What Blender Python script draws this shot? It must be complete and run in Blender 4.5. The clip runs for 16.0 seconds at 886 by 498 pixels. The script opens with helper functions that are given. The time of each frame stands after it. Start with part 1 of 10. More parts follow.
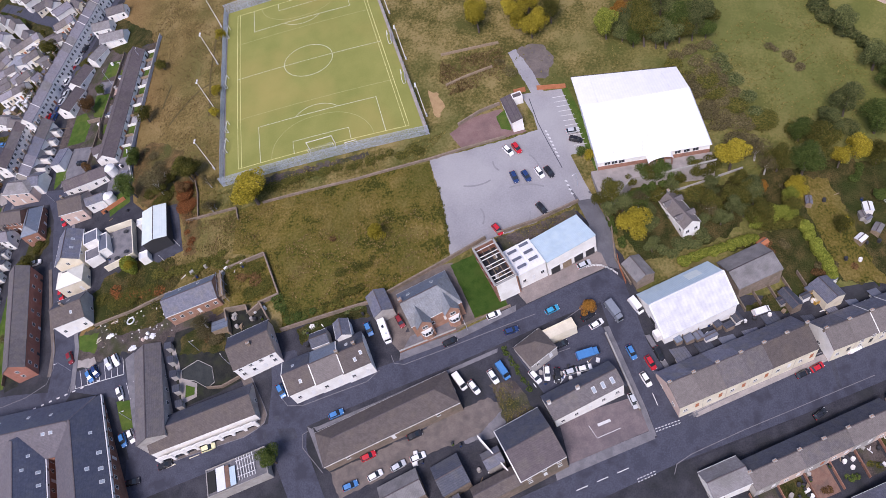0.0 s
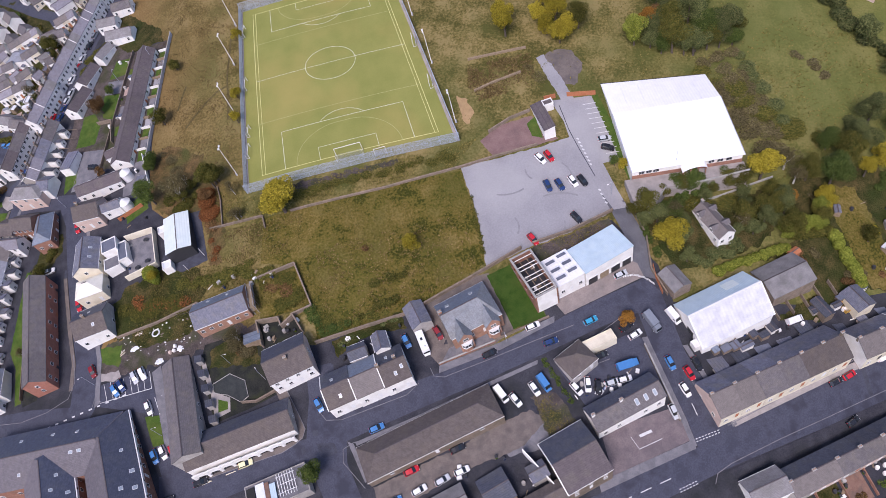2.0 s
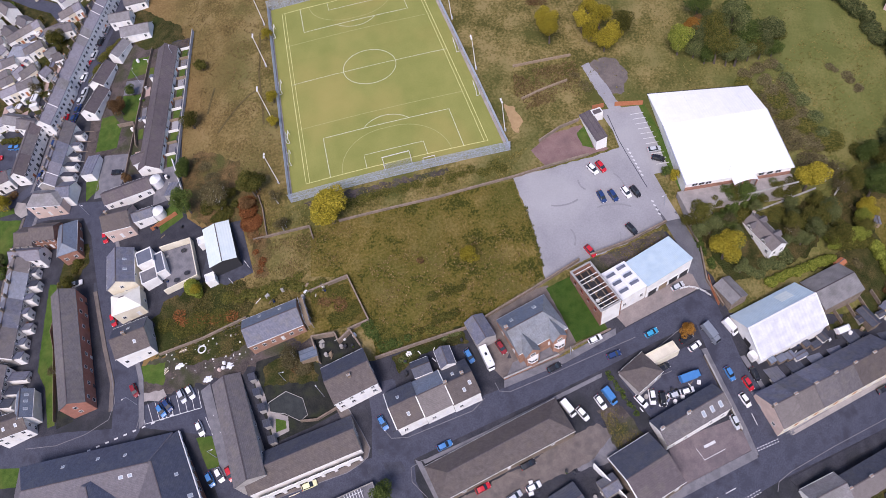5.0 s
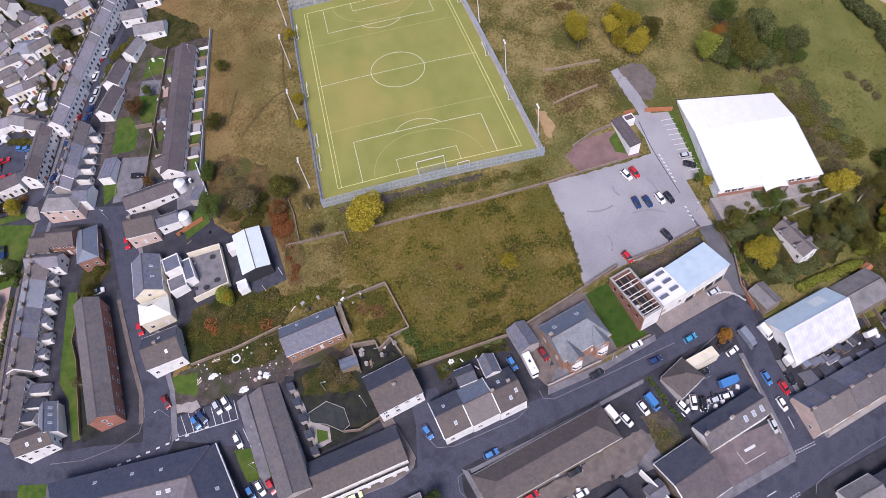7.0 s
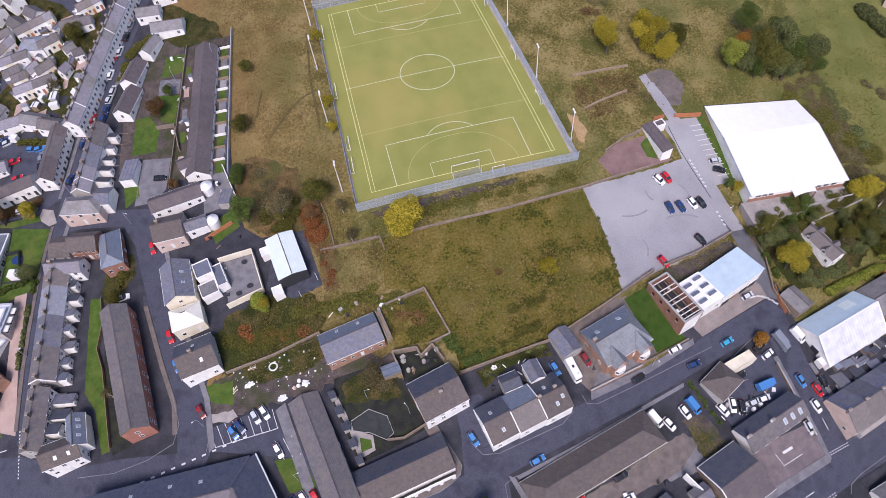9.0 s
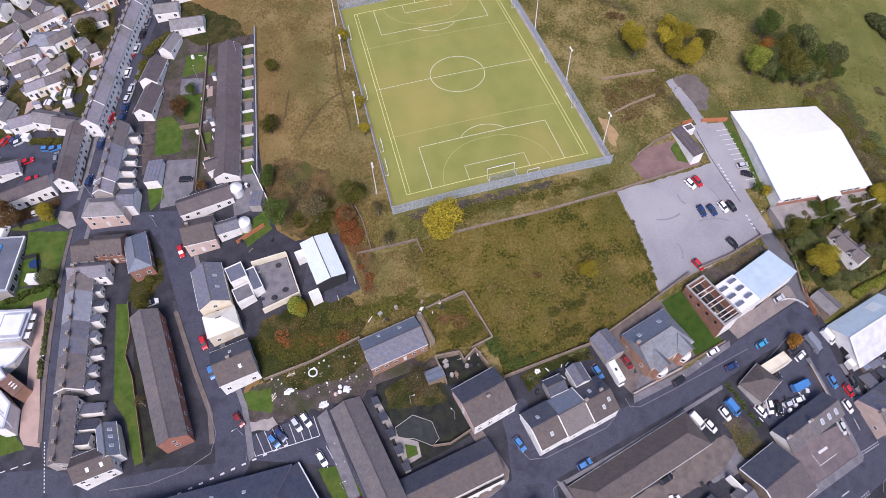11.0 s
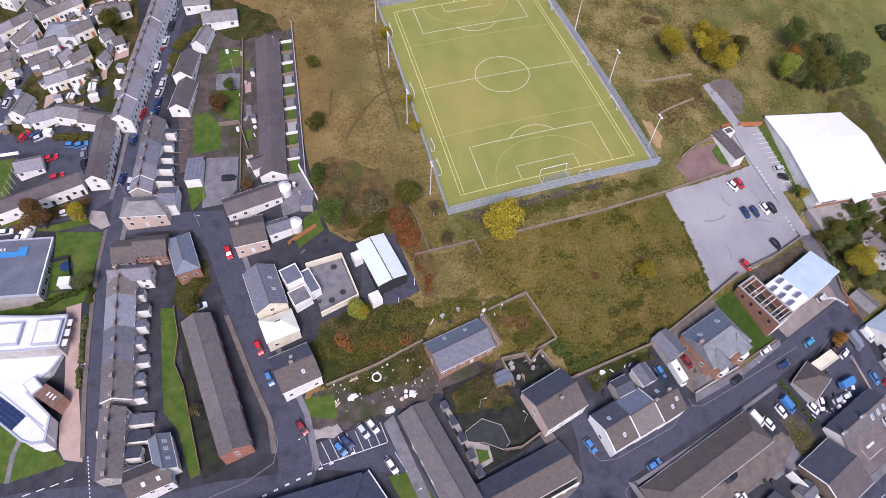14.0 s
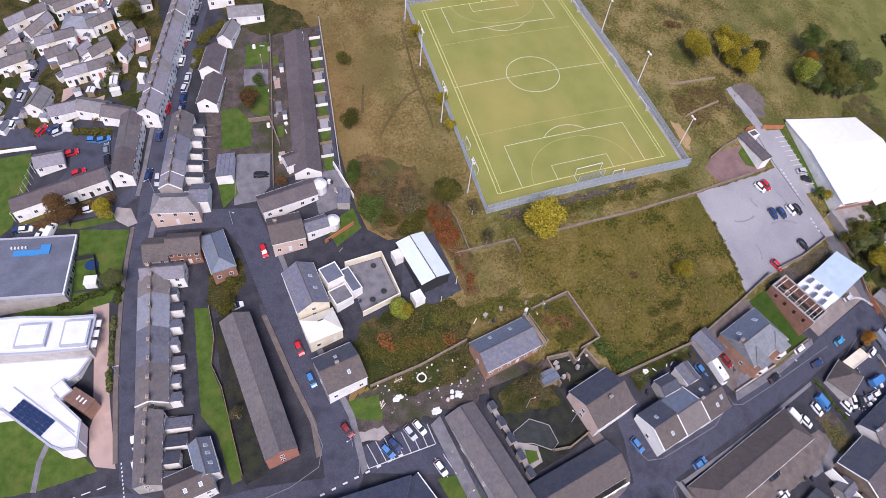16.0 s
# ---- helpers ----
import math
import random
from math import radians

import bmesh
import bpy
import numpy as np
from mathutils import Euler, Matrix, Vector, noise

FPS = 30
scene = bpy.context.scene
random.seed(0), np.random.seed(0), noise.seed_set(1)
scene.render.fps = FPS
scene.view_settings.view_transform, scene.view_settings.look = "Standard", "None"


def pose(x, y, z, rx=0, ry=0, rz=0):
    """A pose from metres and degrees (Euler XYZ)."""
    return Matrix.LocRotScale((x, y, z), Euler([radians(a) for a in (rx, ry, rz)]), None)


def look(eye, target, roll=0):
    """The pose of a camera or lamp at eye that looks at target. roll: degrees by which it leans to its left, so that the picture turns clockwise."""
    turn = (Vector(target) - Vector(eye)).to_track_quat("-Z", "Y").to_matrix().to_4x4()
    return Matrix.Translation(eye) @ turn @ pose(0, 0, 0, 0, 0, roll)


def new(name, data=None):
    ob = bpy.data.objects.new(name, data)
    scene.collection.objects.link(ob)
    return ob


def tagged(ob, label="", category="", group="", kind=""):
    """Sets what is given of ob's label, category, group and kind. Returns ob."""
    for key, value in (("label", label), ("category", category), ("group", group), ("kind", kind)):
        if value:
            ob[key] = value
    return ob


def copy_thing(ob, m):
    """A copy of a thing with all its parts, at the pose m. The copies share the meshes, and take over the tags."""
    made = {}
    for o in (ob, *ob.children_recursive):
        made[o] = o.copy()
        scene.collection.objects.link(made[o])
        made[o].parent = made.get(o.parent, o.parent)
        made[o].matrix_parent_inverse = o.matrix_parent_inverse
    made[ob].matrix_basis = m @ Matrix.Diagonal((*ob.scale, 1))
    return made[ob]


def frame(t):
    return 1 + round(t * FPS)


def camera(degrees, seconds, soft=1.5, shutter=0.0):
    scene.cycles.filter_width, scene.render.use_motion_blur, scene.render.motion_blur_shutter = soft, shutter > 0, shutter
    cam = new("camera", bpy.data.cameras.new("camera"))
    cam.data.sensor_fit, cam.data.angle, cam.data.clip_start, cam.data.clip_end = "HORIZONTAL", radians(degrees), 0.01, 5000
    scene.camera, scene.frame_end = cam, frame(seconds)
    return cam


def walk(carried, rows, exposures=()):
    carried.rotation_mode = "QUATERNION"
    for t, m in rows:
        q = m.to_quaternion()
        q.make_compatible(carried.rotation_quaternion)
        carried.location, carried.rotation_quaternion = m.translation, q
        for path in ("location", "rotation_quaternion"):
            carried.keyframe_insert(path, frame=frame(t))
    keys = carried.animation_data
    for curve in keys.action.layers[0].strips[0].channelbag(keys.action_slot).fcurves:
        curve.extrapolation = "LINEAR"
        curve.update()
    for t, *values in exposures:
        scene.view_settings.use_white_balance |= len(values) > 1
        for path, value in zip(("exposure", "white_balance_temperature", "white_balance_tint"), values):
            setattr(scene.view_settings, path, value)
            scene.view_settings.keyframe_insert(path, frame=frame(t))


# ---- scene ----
# The camera, flown sideways high over the edge of a small town.
cam = camera(68.6, 16.0, soft=0.3)
ROWS = [
    (0.0, 81.73, -160.74, 136.76, 36.360, 13.899, -7.856),
    (0.5, 77.97, -158.42, 138.49, 35.938, 13.465, -8.264),
    (1.0, 74.02, -156.12, 140.17, 35.537, 13.004, -8.661),
    (1.5, 69.90, -153.84, 141.79, 35.160, 12.518, -9.053),
    (2.0, 65.63, -151.58, 143.34, 34.809, 12.011, -9.447),
    (2.5, 61.24, -149.36, 144.79, 34.485, 11.486, -9.846),
    (3.0, 56.74, -147.19, 146.15, 34.189, 10.945, -10.251),
    (3.5, 52.16, -145.05, 147.40, 33.923, 10.391, -10.661),
    (4.0, 47.51, -142.97, 148.54, 33.687, 9.827, -11.076),
    (6.5, 23.74, -133.33, 152.59, 32.953, 6.921, -13.149),
    (7.0, 18.95, -131.55, 153.07, 32.889, 6.333, -13.551),
    (7.5, 14.15, -129.81, 153.46, 32.849, 5.744, -13.947),
    (8.0, 9.35, -128.11, 153.75, 32.830, 5.156, -14.337),
    (8.5, 4.56, -126.43, 153.95, 32.831, 4.567, -14.722),
    (9.0, -0.24, -124.78, 154.05, 32.849, 3.979, -15.103),
    (11.5, -24.28, -116.67, 153.22, 33.124, 1.016, -17.028),
    (12.0, -29.11, -115.06, 152.77, 33.209, 0.417, -17.433),
    (12.5, -33.95, -113.44, 152.22, 33.304, -0.185, -17.847),
    (13.0, -38.79, -111.84, 151.57, 33.412, -0.790, -18.270),
    (13.5, -43.64, -110.24, 150.80, 33.536, -1.396, -18.698),
    (14.0, -48.48, -108.68, 149.90, 33.682, -2.002, -19.126),
    (14.5, -53.29, -107.15, 148.88, 33.856, -2.607, -19.546),
    (15.0, -58.06, -105.70, 147.71, 34.069, -3.208, -19.947),
    (15.5, -62.77, -104.34, 146.39, 34.331, -3.800, -20.312),
    (16.0, -67.39, -103.11, 144.91, 34.657, -4.378, -20.621),
]
walk(cam, [(t, pose(x, y, z, rx, ry, rz)) for t, x, y, z, rx, ry, rz in ROWS], [(0.0, 0.68, 6150, 23.5), (16.0, 0.79, 6150, 23.5)])

# Light: a bright overcast sky with a wide, weak sun behind and to the left of the camera.
world = bpy.data.worlds.new("world")
scene.world = world
world.use_nodes = True
wn = world.node_tree
sky = wn.nodes.new("ShaderNodeTexSky")
sky.sky_type, sky.sun_disc = "NISHITA", False
sky.sun_elevation, sky.sun_rotation, sky.air_density, sky.dust_density = radians(51), radians(200), 1.0, 1.4
wn.nodes["Background"].inputs["Strength"].default_value = 0.098
wn.links.new(sky.outputs[0], wn.nodes["Background"].inputs["Color"])
sun = new("sun", bpy.data.lights.new("sun", "SUN"))
sun.data.energy, sun.data.angle, sun.data.color = 2.1, radians(26), (1.0, 0.92, 0.82)
sun.matrix_world = look((-45, -125, 165), (0, 0, 0))


# ---------------------------------------------------------------- materials
def node_mat(name, colors, scale=1.0, rough=0.85, metal=0.0, bump=0.3, fine=8.0, vary=0.0, stain=None, stain_scale=0.15, stain_amount=0.5, spec=0.3, span=0.14):
    """A surface of noise at two scales between two colours, with an optional stain colour, fine relief and a shade of its own per thing."""
    m = bpy.data.materials.new(name)
    m.use_nodes = True
    n, l = m.node_tree.nodes, m.node_tree.links
    b = n["Principled BSDF"]
    b.inputs["Roughness"].default_value, b.inputs["Metallic"].default_value = rough, metal
    b.inputs["Specular IOR Level"].default_value = spec
    geo = n.new("ShaderNodeNewGeometry")
    n1, n2 = n.new("ShaderNodeTexNoise"), n.new("ShaderNodeTexNoise")
    n1.inputs["Scale"].default_value, n1.inputs["Detail"].default_value = scale, 4
    n2.inputs["Scale"].default_value, n2.inputs["Detail"].default_value = scale * fine, 5
    l.new(geo.outputs["Position"], n1.inputs["Vector"])
    l.new(geo.outputs["Position"], n2.inputs["Vector"])
    mix = n.new("ShaderNodeMath")
    mix.operation = "MULTIPLY_ADD"
    l.new(n2.outputs[0], mix.inputs[0])
    mix.inputs[1].default_value = 0.45
    half = n.new("ShaderNodeMath")
    half.operation = "MULTIPLY"
    half.inputs[1].default_value = 0.55
    l.new(n1.outputs[0], half.inputs[0])
    l.new(half.outputs[0], mix.inputs[2])
    ramp = n.new("ShaderNodeValToRGB")
    ramp.color_ramp.elements[0].position, ramp.color_ramp.elements[1].position = 0.5 - span, 0.5 + span
    ramp.color_ramp.elements[0].color = (*colors[0], 1)
    ramp.color_ramp.elements[1].color = (*colors[-1], 1)
    for i, c in enumerate(colors[1:-1]):
        e = ramp.color_ramp.elements.new(0.5 - span + 2 * span * (i + 1) / (len(colors) - 1))
        e.color = (*c, 1)
    l.new(mix.outputs[0], ramp.inputs[0])
    out = ramp.outputs[0]
    if stain:
        n3 = n.new("ShaderNodeTexNoise")
        n3.inputs["Scale"].default_value, n3.inputs["Detail"].default_value = stain_scale, 6
        l.new(geo.outputs["Position"], n3.inputs["Vector"])
        r3 = n.new("ShaderNodeValToRGB")
        r3.color_ramp.elements[0].position, r3.color_ramp.elements[1].position = 0.48, 0.66
        l.new(n3.outputs[0], r3.inputs[0])
        f = n.new("ShaderNodeMath")
        f.operation = "MULTIPLY"
        f.inputs[1].default_value = stain_amount
        l.new(r3.outputs[0], f.inputs[0])
        mx = n.new("ShaderNodeMix")
        mx.data_type = "RGBA"
        l.new(f.outputs[0], mx.inputs[0])
        l.new(out, mx.inputs[6])
        mx.inputs[7].default_value = (*stain, 1)
        out = mx.outputs[2]
    if vary:
        info = n.new("ShaderNodeObjectInfo")
        hsv = n.new("ShaderNodeHueSaturation")
        mr = n.new("ShaderNodeMapRange")
        mr.inputs[3].default_value, mr.inputs[4].default_value = 1 - vary, 1 + vary
        l.new(info.outputs["Random"], mr.inputs[0])
        l.new(mr.outputs[0], hsv.inputs["Value"])
        l.new(out, hsv.inputs["Color"])
        out = hsv.outputs[0]
    l.new(out, b.inputs["Base Color"])
    if bump:
        bp = n.new("ShaderNodeBump")
        bp.inputs["Strength"].default_value, bp.inputs["Distance"].default_value = bump, 0.15 / max(scale, 0.2)
        l.new(n2.outputs[0], bp.inputs["Height"])
        l.new(bp.outputs[0], b.inputs["Normal"])
    return m


def coursed(name, c1, c2, mortar, w, h, rough=0.8, moss=None, moss_amount=0.6, vary=0.1, gap=0.012):
    """Slates, tiles or bricks too small to pick apart, laid in courses in the thing's own axes, with weather stains over them."""
    m = node_mat(name, (c1, c2), scale=1.1, rough=rough, bump=0.0, vary=vary, stain=moss, stain_scale=0.35, stain_amount=moss_amount)
    n, l = m.node_tree.nodes, m.node_tree.links
    b = n["Principled BSDF"]
    src = b.inputs["Base Color"].links[0].from_socket
    tc = n.new("ShaderNodeTexCoord")
    br = n.new("ShaderNodeTexBrick")
    br.inputs["Scale"].default_value = 1.0
    br.inputs["Brick Width"].default_value, br.inputs["Row Height"].default_value = w, h
    br.inputs["Mortar Size"].default_value = gap
    br.inputs["Color1"].default_value, br.inputs["Color2"].default_value = (0.88, 0.88, 0.88, 1), (1.1, 1.1, 1.1, 1)
    k = max(mortar) / max(max(c1), 0.01)
    br.inputs["Mortar"].default_value = (k, k, k, 1)
    # horizontal run against height: works on walls and slopes alike
    sep, comb, add = n.new("ShaderNodeSeparateXYZ"), n.new("ShaderNodeCombineXYZ"), n.new("ShaderNodeMath")
    l.new(tc.outputs["Object"], sep.inputs[0])
    l.new(sep.outputs[0], add.inputs[0])
    l.new(sep.outputs[1], add.inputs[1])
    l.new(add.outputs[0], comb.inputs[0])
    l.new(sep.outputs[2], comb.inputs[1])
    l.new(comb.outputs[0], br.inputs["Vector"])
    mx = n.new("ShaderNodeMix")
    mx.data_type, mx.blend_type = "RGBA", "MULTIPLY"
    mx.inputs[0].default_value = 0.8
    l.new(src, mx.inputs[6])
    l.new(br.outputs["Color"], mx.inputs[7])
    l.new(mx.outputs[2], b.inputs["Base Color"])
    bp = n.new("ShaderNodeBump")
    bp.inputs["Strength"].default_value, bp.inputs["Distance"].default_value = 0.5, 0.02
    l.new(br.outputs["Fac"], bp.inputs["Height"])
    bp.invert = True
    l.new(bp.outputs[0], b.inputs["Normal"])
    return m


def ribbed(name, c1, c2, pitch=0.4, rough=0.45, stain=None, axis=0, metal=0.0):
    """Profiled sheet metal: ribs at a true spacing across the thing, dulled and streaked."""
    m = node_mat(name, (c1, c2), scale=0.5, rough=rough, bump=0.0, stain=stain, stain_scale=0.4, stain_amount=0.4, metal=metal, spec=0.4)
    n, l = m.node_tree.nodes, m.node_tree.links
    tc, wv, bp = n.new("ShaderNodeTexCoord"), n.new("ShaderNodeTexWave"), n.new("ShaderNodeBump")
    wv.bands_direction = "XYZ"[axis]
    wv.inputs["Scale"].default_value = 1 / pitch / 3.14
    l.new(tc.outputs["Object"], wv.inputs["Vector"])
    bp.inputs["Strength"].default_value, bp.inputs["Distance"].default_value = 0.5, 0.05
    l.new(wv.outputs["Fac"], bp.inputs["Height"])
    l.new(bp.outputs[0], n["Principled BSDF"].inputs["Normal"])
    return m


def plain(name, c, rough=0.5, metal=0.0, spec=0.5):
    return node_mat(name, (tuple(v * 0.9 for v in c), tuple(min(1, v * 1.08) for v in c)), scale=2.0, rough=rough, metal=metal, bump=0.05, spec=spec)


def glass_mat(name, c, rough=0.08):
    m = bpy.data.materials.new(name)
    m.use_nodes = True
    b = m.node_tree.nodes["Principled BSDF"]
    b.inputs["Base Color"].default_value = (*c, 1)
    b.inputs["Roughness"].default_value, b.inputs["Specular IOR Level"].default_value = rough, 0.8
    return m


def leaf_mat(name, c1, c2, c3):
    """Foliage: a colour of its own for each leaf clump, and a shift of shade from tree to tree."""
    m = bpy.data.materials.new(name)
    m.use_nodes = True
    n, l = m.node_tree.nodes, m.node_tree.links
    b = n["Principled BSDF"]
    b.inputs["Roughness"].default_value, b.inputs["Specular IOR Level"].default_value = 0.8, 0.08
    geo, info, ramp, hsv, mr = (n.new("ShaderNode" + k) for k in ("NewGeometry", "ObjectInfo", "ValToRGB", "HueSaturation", "MapRange"))
    ramp.color_ramp.elements[0].color, ramp.color_ramp.elements[1].color = (*c1, 1), (*c3, 1)
    ramp.color_ramp.elements.new(0.5).color = (*c2, 1)
    l.new(geo.outputs["Random Per Island"], ramp.inputs[0])
    mr.inputs[3].default_value, mr.inputs[4].default_value = 0.75, 1.25
    l.new(info.outputs["Random"], mr.inputs[0])
    l.new(mr.outputs[0], hsv.inputs["Value"])
    l.new(ramp.outputs[0], hsv.inputs["Color"])
    l.new(hsv.outputs[0], b.inputs["Base Color"])
    return m


ASPHALT = node_mat("asphalt", ((0.0463, 0.0497, 0.0722), (0.0787, 0.0828, 0.115)), scale=0.2, rough=0.9, bump=0.15, fine=14, span=0.1, stain=(0.0289, 0.0304, 0.0452), stain_scale=0.2, stain_amount=0.75)
YARD = node_mat("yard_tarmac", ((0.0262, 0.0268, 0.0367), (0.0545, 0.0543, 0.0667)), scale=0.3, rough=0.92, bump=0.2, fine=10, span=0.12, stain=(0.0189, 0.0214, 0.0217), stain_scale=0.12, stain_amount=0.6)
PAVE = node_mat("paving", ((0.137, 0.133, 0.149), (0.2, 0.194, 0.211)), scale=0.5, rough=0.88, bump=0.15, fine=8, stain=(0.094, 0.095, 0.108), stain_scale=0.4, stain_amount=0.5)
PALEPAVE = node_mat("pale_paving", ((0.27, 0.245, 0.235), (0.36, 0.325, 0.31)), scale=0.5, rough=0.88, bump=0.15, fine=8, stain=(0.2, 0.185, 0.18), stain_scale=0.4, stain_amount=0.5)
# Dark earth, its colour deepened to hold shade between the walls.
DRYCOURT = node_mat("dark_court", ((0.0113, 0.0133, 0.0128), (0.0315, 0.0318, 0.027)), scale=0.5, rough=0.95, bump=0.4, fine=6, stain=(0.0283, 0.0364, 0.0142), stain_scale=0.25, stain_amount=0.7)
PINKPAVE = node_mat("pink_paving", ((0.36, 0.26, 0.23), (0.46, 0.34, 0.3)), scale=0.6, rough=0.85, bump=0.1, stain=(0.28, 0.21, 0.19), stain_scale=0.3)
GRAVEL = node_mat("gravel_lot", ((0.235, 0.23, 0.249), (0.31, 0.305, 0.324)), scale=0.1, rough=0.95, bump=0.08, fine=22, stain=(0.376, 0.371, 0.376), stain_scale=0.06, stain_amount=0.5)
MAROON = node_mat("maroon_tarmac", ((0.17, 0.105, 0.1), (0.23, 0.15, 0.14)), scale=0.4, rough=0.9, bump=0.15, stain=(0.13, 0.09, 0.085))
DIRT = node_mat("bare_earth", ((0.06, 0.05, 0.048), (0.116, 0.094, 0.088)), scale=0.35, rough=0.97, bump=0.6, span=0.1, stain=(0.044, 0.054, 0.02), stain_scale=0.15, stain_amount=0.8, spec=0.08)
SCRUB = node_mat("scrub_ground", ((0.0257, 0.0312, 0.00858), (0.0546, 0.0515, 0.0179), (0.103, 0.0757, 0.0312)), scale=0.3, rough=0.97, bump=0.9, fine=8, span=0.1, stain=(0.0343, 0.0484, 0.0125), stain_scale=0.09, stain_amount=0.7, spec=0.08)
LANE = node_mat("worn_lane_asphalt", ((0.095, 0.096, 0.112), (0.145, 0.145, 0.165)), scale=0.25, rough=0.92, bump=0.15, fine=12, stain=(0.07, 0.07, 0.082), stain_scale=0.2, stain_amount=0.6)
TRODDEN = node_mat("trodden_grass", ((0.07, 0.058, 0.026), (0.13, 0.1, 0.045)), scale=0.5, rough=0.97, bump=0.4, spec=0.08)
PATCH = node_mat("fresh_tarmac_patch", ((0.038, 0.04, 0.0545), (0.0665, 0.07, 0.0927)), scale=0.6, rough=0.9, bump=0.15)
BRAMBLE = node_mat("bramble_ground", ((0.06, 0.046, 0.016), (0.115, 0.074, 0.028), (0.17, 0.11, 0.045)), scale=0.35, rough=0.97, bump=0.9, fine=8, span=0.1, stain=(0.075, 0.085, 0.02), stain_scale=0.1, stain_amount=0.7)
LAWN = node_mat("mown_lawn", ((0.036, 0.076, 0.013), (0.085, 0.13, 0.027)), scale=0.5, rough=0.95, bump=0.4, fine=9, stain=(0.12, 0.13, 0.035), stain_scale=0.18, stain_amount=0.5, spec=0.08)
DEEPLAWN = node_mat("deep_green_lawn", ((0.026, 0.06, 0.01), (0.05, 0.088, 0.017)), scale=0.5, rough=0.95, bump=0.4, fine=9, stain=(0.07, 0.09, 0.025), stain_scale=0.2, stain_amount=0.35, spec=0.08)
ROUGHGRASS = node_mat("rough_grass", ((0.0437, 0.048, 0.00957), (0.109, 0.0917, 0.0192), (0.144, 0.11, 0.0297), (0.188, 0.142, 0.0472)), scale=0.14, rough=0.97, bump=0.6, fine=10, span=0.1, stain=(0.0655, 0.0752, 0.0149), stain_scale=0.07, stain_amount=0.6, spec=0.08)
TURF = node_mat("artificial_turf", ((0.19, 0.205, 0.05), (0.25, 0.25, 0.07)), scale=0.12, rough=0.9, bump=0.1, fine=30, stain=(0.33, 0.27, 0.085), stain_scale=0.035, stain_amount=0.55)
LINE_W = plain("white_paint", (0.72, 0.72, 0.66), 0.7)
LINE_T = plain("worn_white_line", (0.56, 0.57, 0.42), 0.8)
LINE_F = plain("faint_line", (0.36, 0.36, 0.15), 0.85)
LINE_Y = plain("yellow_line", (0.62, 0.6, 0.26), 0.8)
ROAD_W = plain("road_paint", (0.55, 0.55, 0.56), 0.7)
SLATE = coursed("slate", (0.119, 0.124, 0.166), (0.195, 0.2, 0.249), (0.0665, 0.07, 0.0872), 0.3, 0.17, 0.6, moss=(0.19, 0.18, 0.164), moss_amount=0.5, vary=0.16)
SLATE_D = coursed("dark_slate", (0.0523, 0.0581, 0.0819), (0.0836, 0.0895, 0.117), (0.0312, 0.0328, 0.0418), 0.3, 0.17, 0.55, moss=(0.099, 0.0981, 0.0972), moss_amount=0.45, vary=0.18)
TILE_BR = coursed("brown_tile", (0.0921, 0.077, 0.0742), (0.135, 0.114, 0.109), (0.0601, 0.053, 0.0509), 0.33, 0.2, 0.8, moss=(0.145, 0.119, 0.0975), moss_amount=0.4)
TILE_GR = coursed("grey_tile", (0.194, 0.185, 0.191), (0.262, 0.25, 0.26), (0.116, 0.11, 0.117), 0.33, 0.2, 0.75, moss=(0.155, 0.15, 0.138), moss_amount=0.5)
TILE_DK = coursed("dark_brown_tile", (0.0921, 0.077, 0.0837), (0.131, 0.108, 0.117), (0.0524, 0.045, 0.0477), 0.33, 0.2, 0.75, moss=(0.148, 0.131, 0.114), moss_amount=0.4)
TILE_LAV = coursed("lavender_tile", (0.194, 0.185, 0.217), (0.262, 0.25, 0.286), (0.136, 0.13, 0.148), 0.33, 0.2, 0.7, moss=(0.194, 0.17, 0.17), moss_amount=0.4, vary=0.1)
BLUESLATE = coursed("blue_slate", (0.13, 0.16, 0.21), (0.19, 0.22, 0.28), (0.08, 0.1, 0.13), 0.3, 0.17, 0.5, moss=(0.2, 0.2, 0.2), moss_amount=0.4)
VILLASLATE = coursed("silvery_slate", (0.19, 0.205, 0.23), (0.27, 0.285, 0.31), (0.12, 0.125, 0.14), 0.3, 0.17, 0.5, moss=(0.17, 0.165, 0.16), moss_amount=0.5)
# One care home slate in two tones: sky sheen blue, sunlit slopes brown.
CARE_SKYSIDE = coursed("sky_sheen_slate", (0.0525, 0.0595, 0.091), (0.0848, 0.0952, 0.136), (0.0404, 0.0425, 0.0637), 0.3, 0.17, 0.5, moss=(0.105, 0.111, 0.127), moss_amount=0.4)
TILE_MID = coursed("grey_brown_tile", (0.112, 0.101, 0.107), (0.161, 0.147, 0.154), (0.0718, 0.064, 0.0678), 0.33, 0.2, 0.75, moss=(0.178, 0.156, 0.137), moss_amount=0.5)
# The same slate for slopes towards the sun, browner without the sky sheen.
CARE_SUNSIDE = coursed("sunward_slate", (0.115, 0.105, 0.12), (0.165, 0.15, 0.165), (0.08, 0.075, 0.085), 0.3, 0.17, 0.6, moss=(0.15, 0.13, 0.13), moss_amount=0.4)
WARMPAVE = node_mat("brown_paving", ((0.123, 0.102, 0.0943), (0.176, 0.148, 0.135)), scale=0.5, rough=0.9, bump=0.15, fine=8, stain=(0.082, 0.0754, 0.0738), stain_scale=0.35, stain_amount=0.6)
BRICK = coursed("red_brick", (0.25, 0.125, 0.09), (0.35, 0.185, 0.13), (0.27, 0.235, 0.2), 0.225, 0.075, 0.85, moss=(0.18, 0.11, 0.085), vary=0.08, gap=0.008)
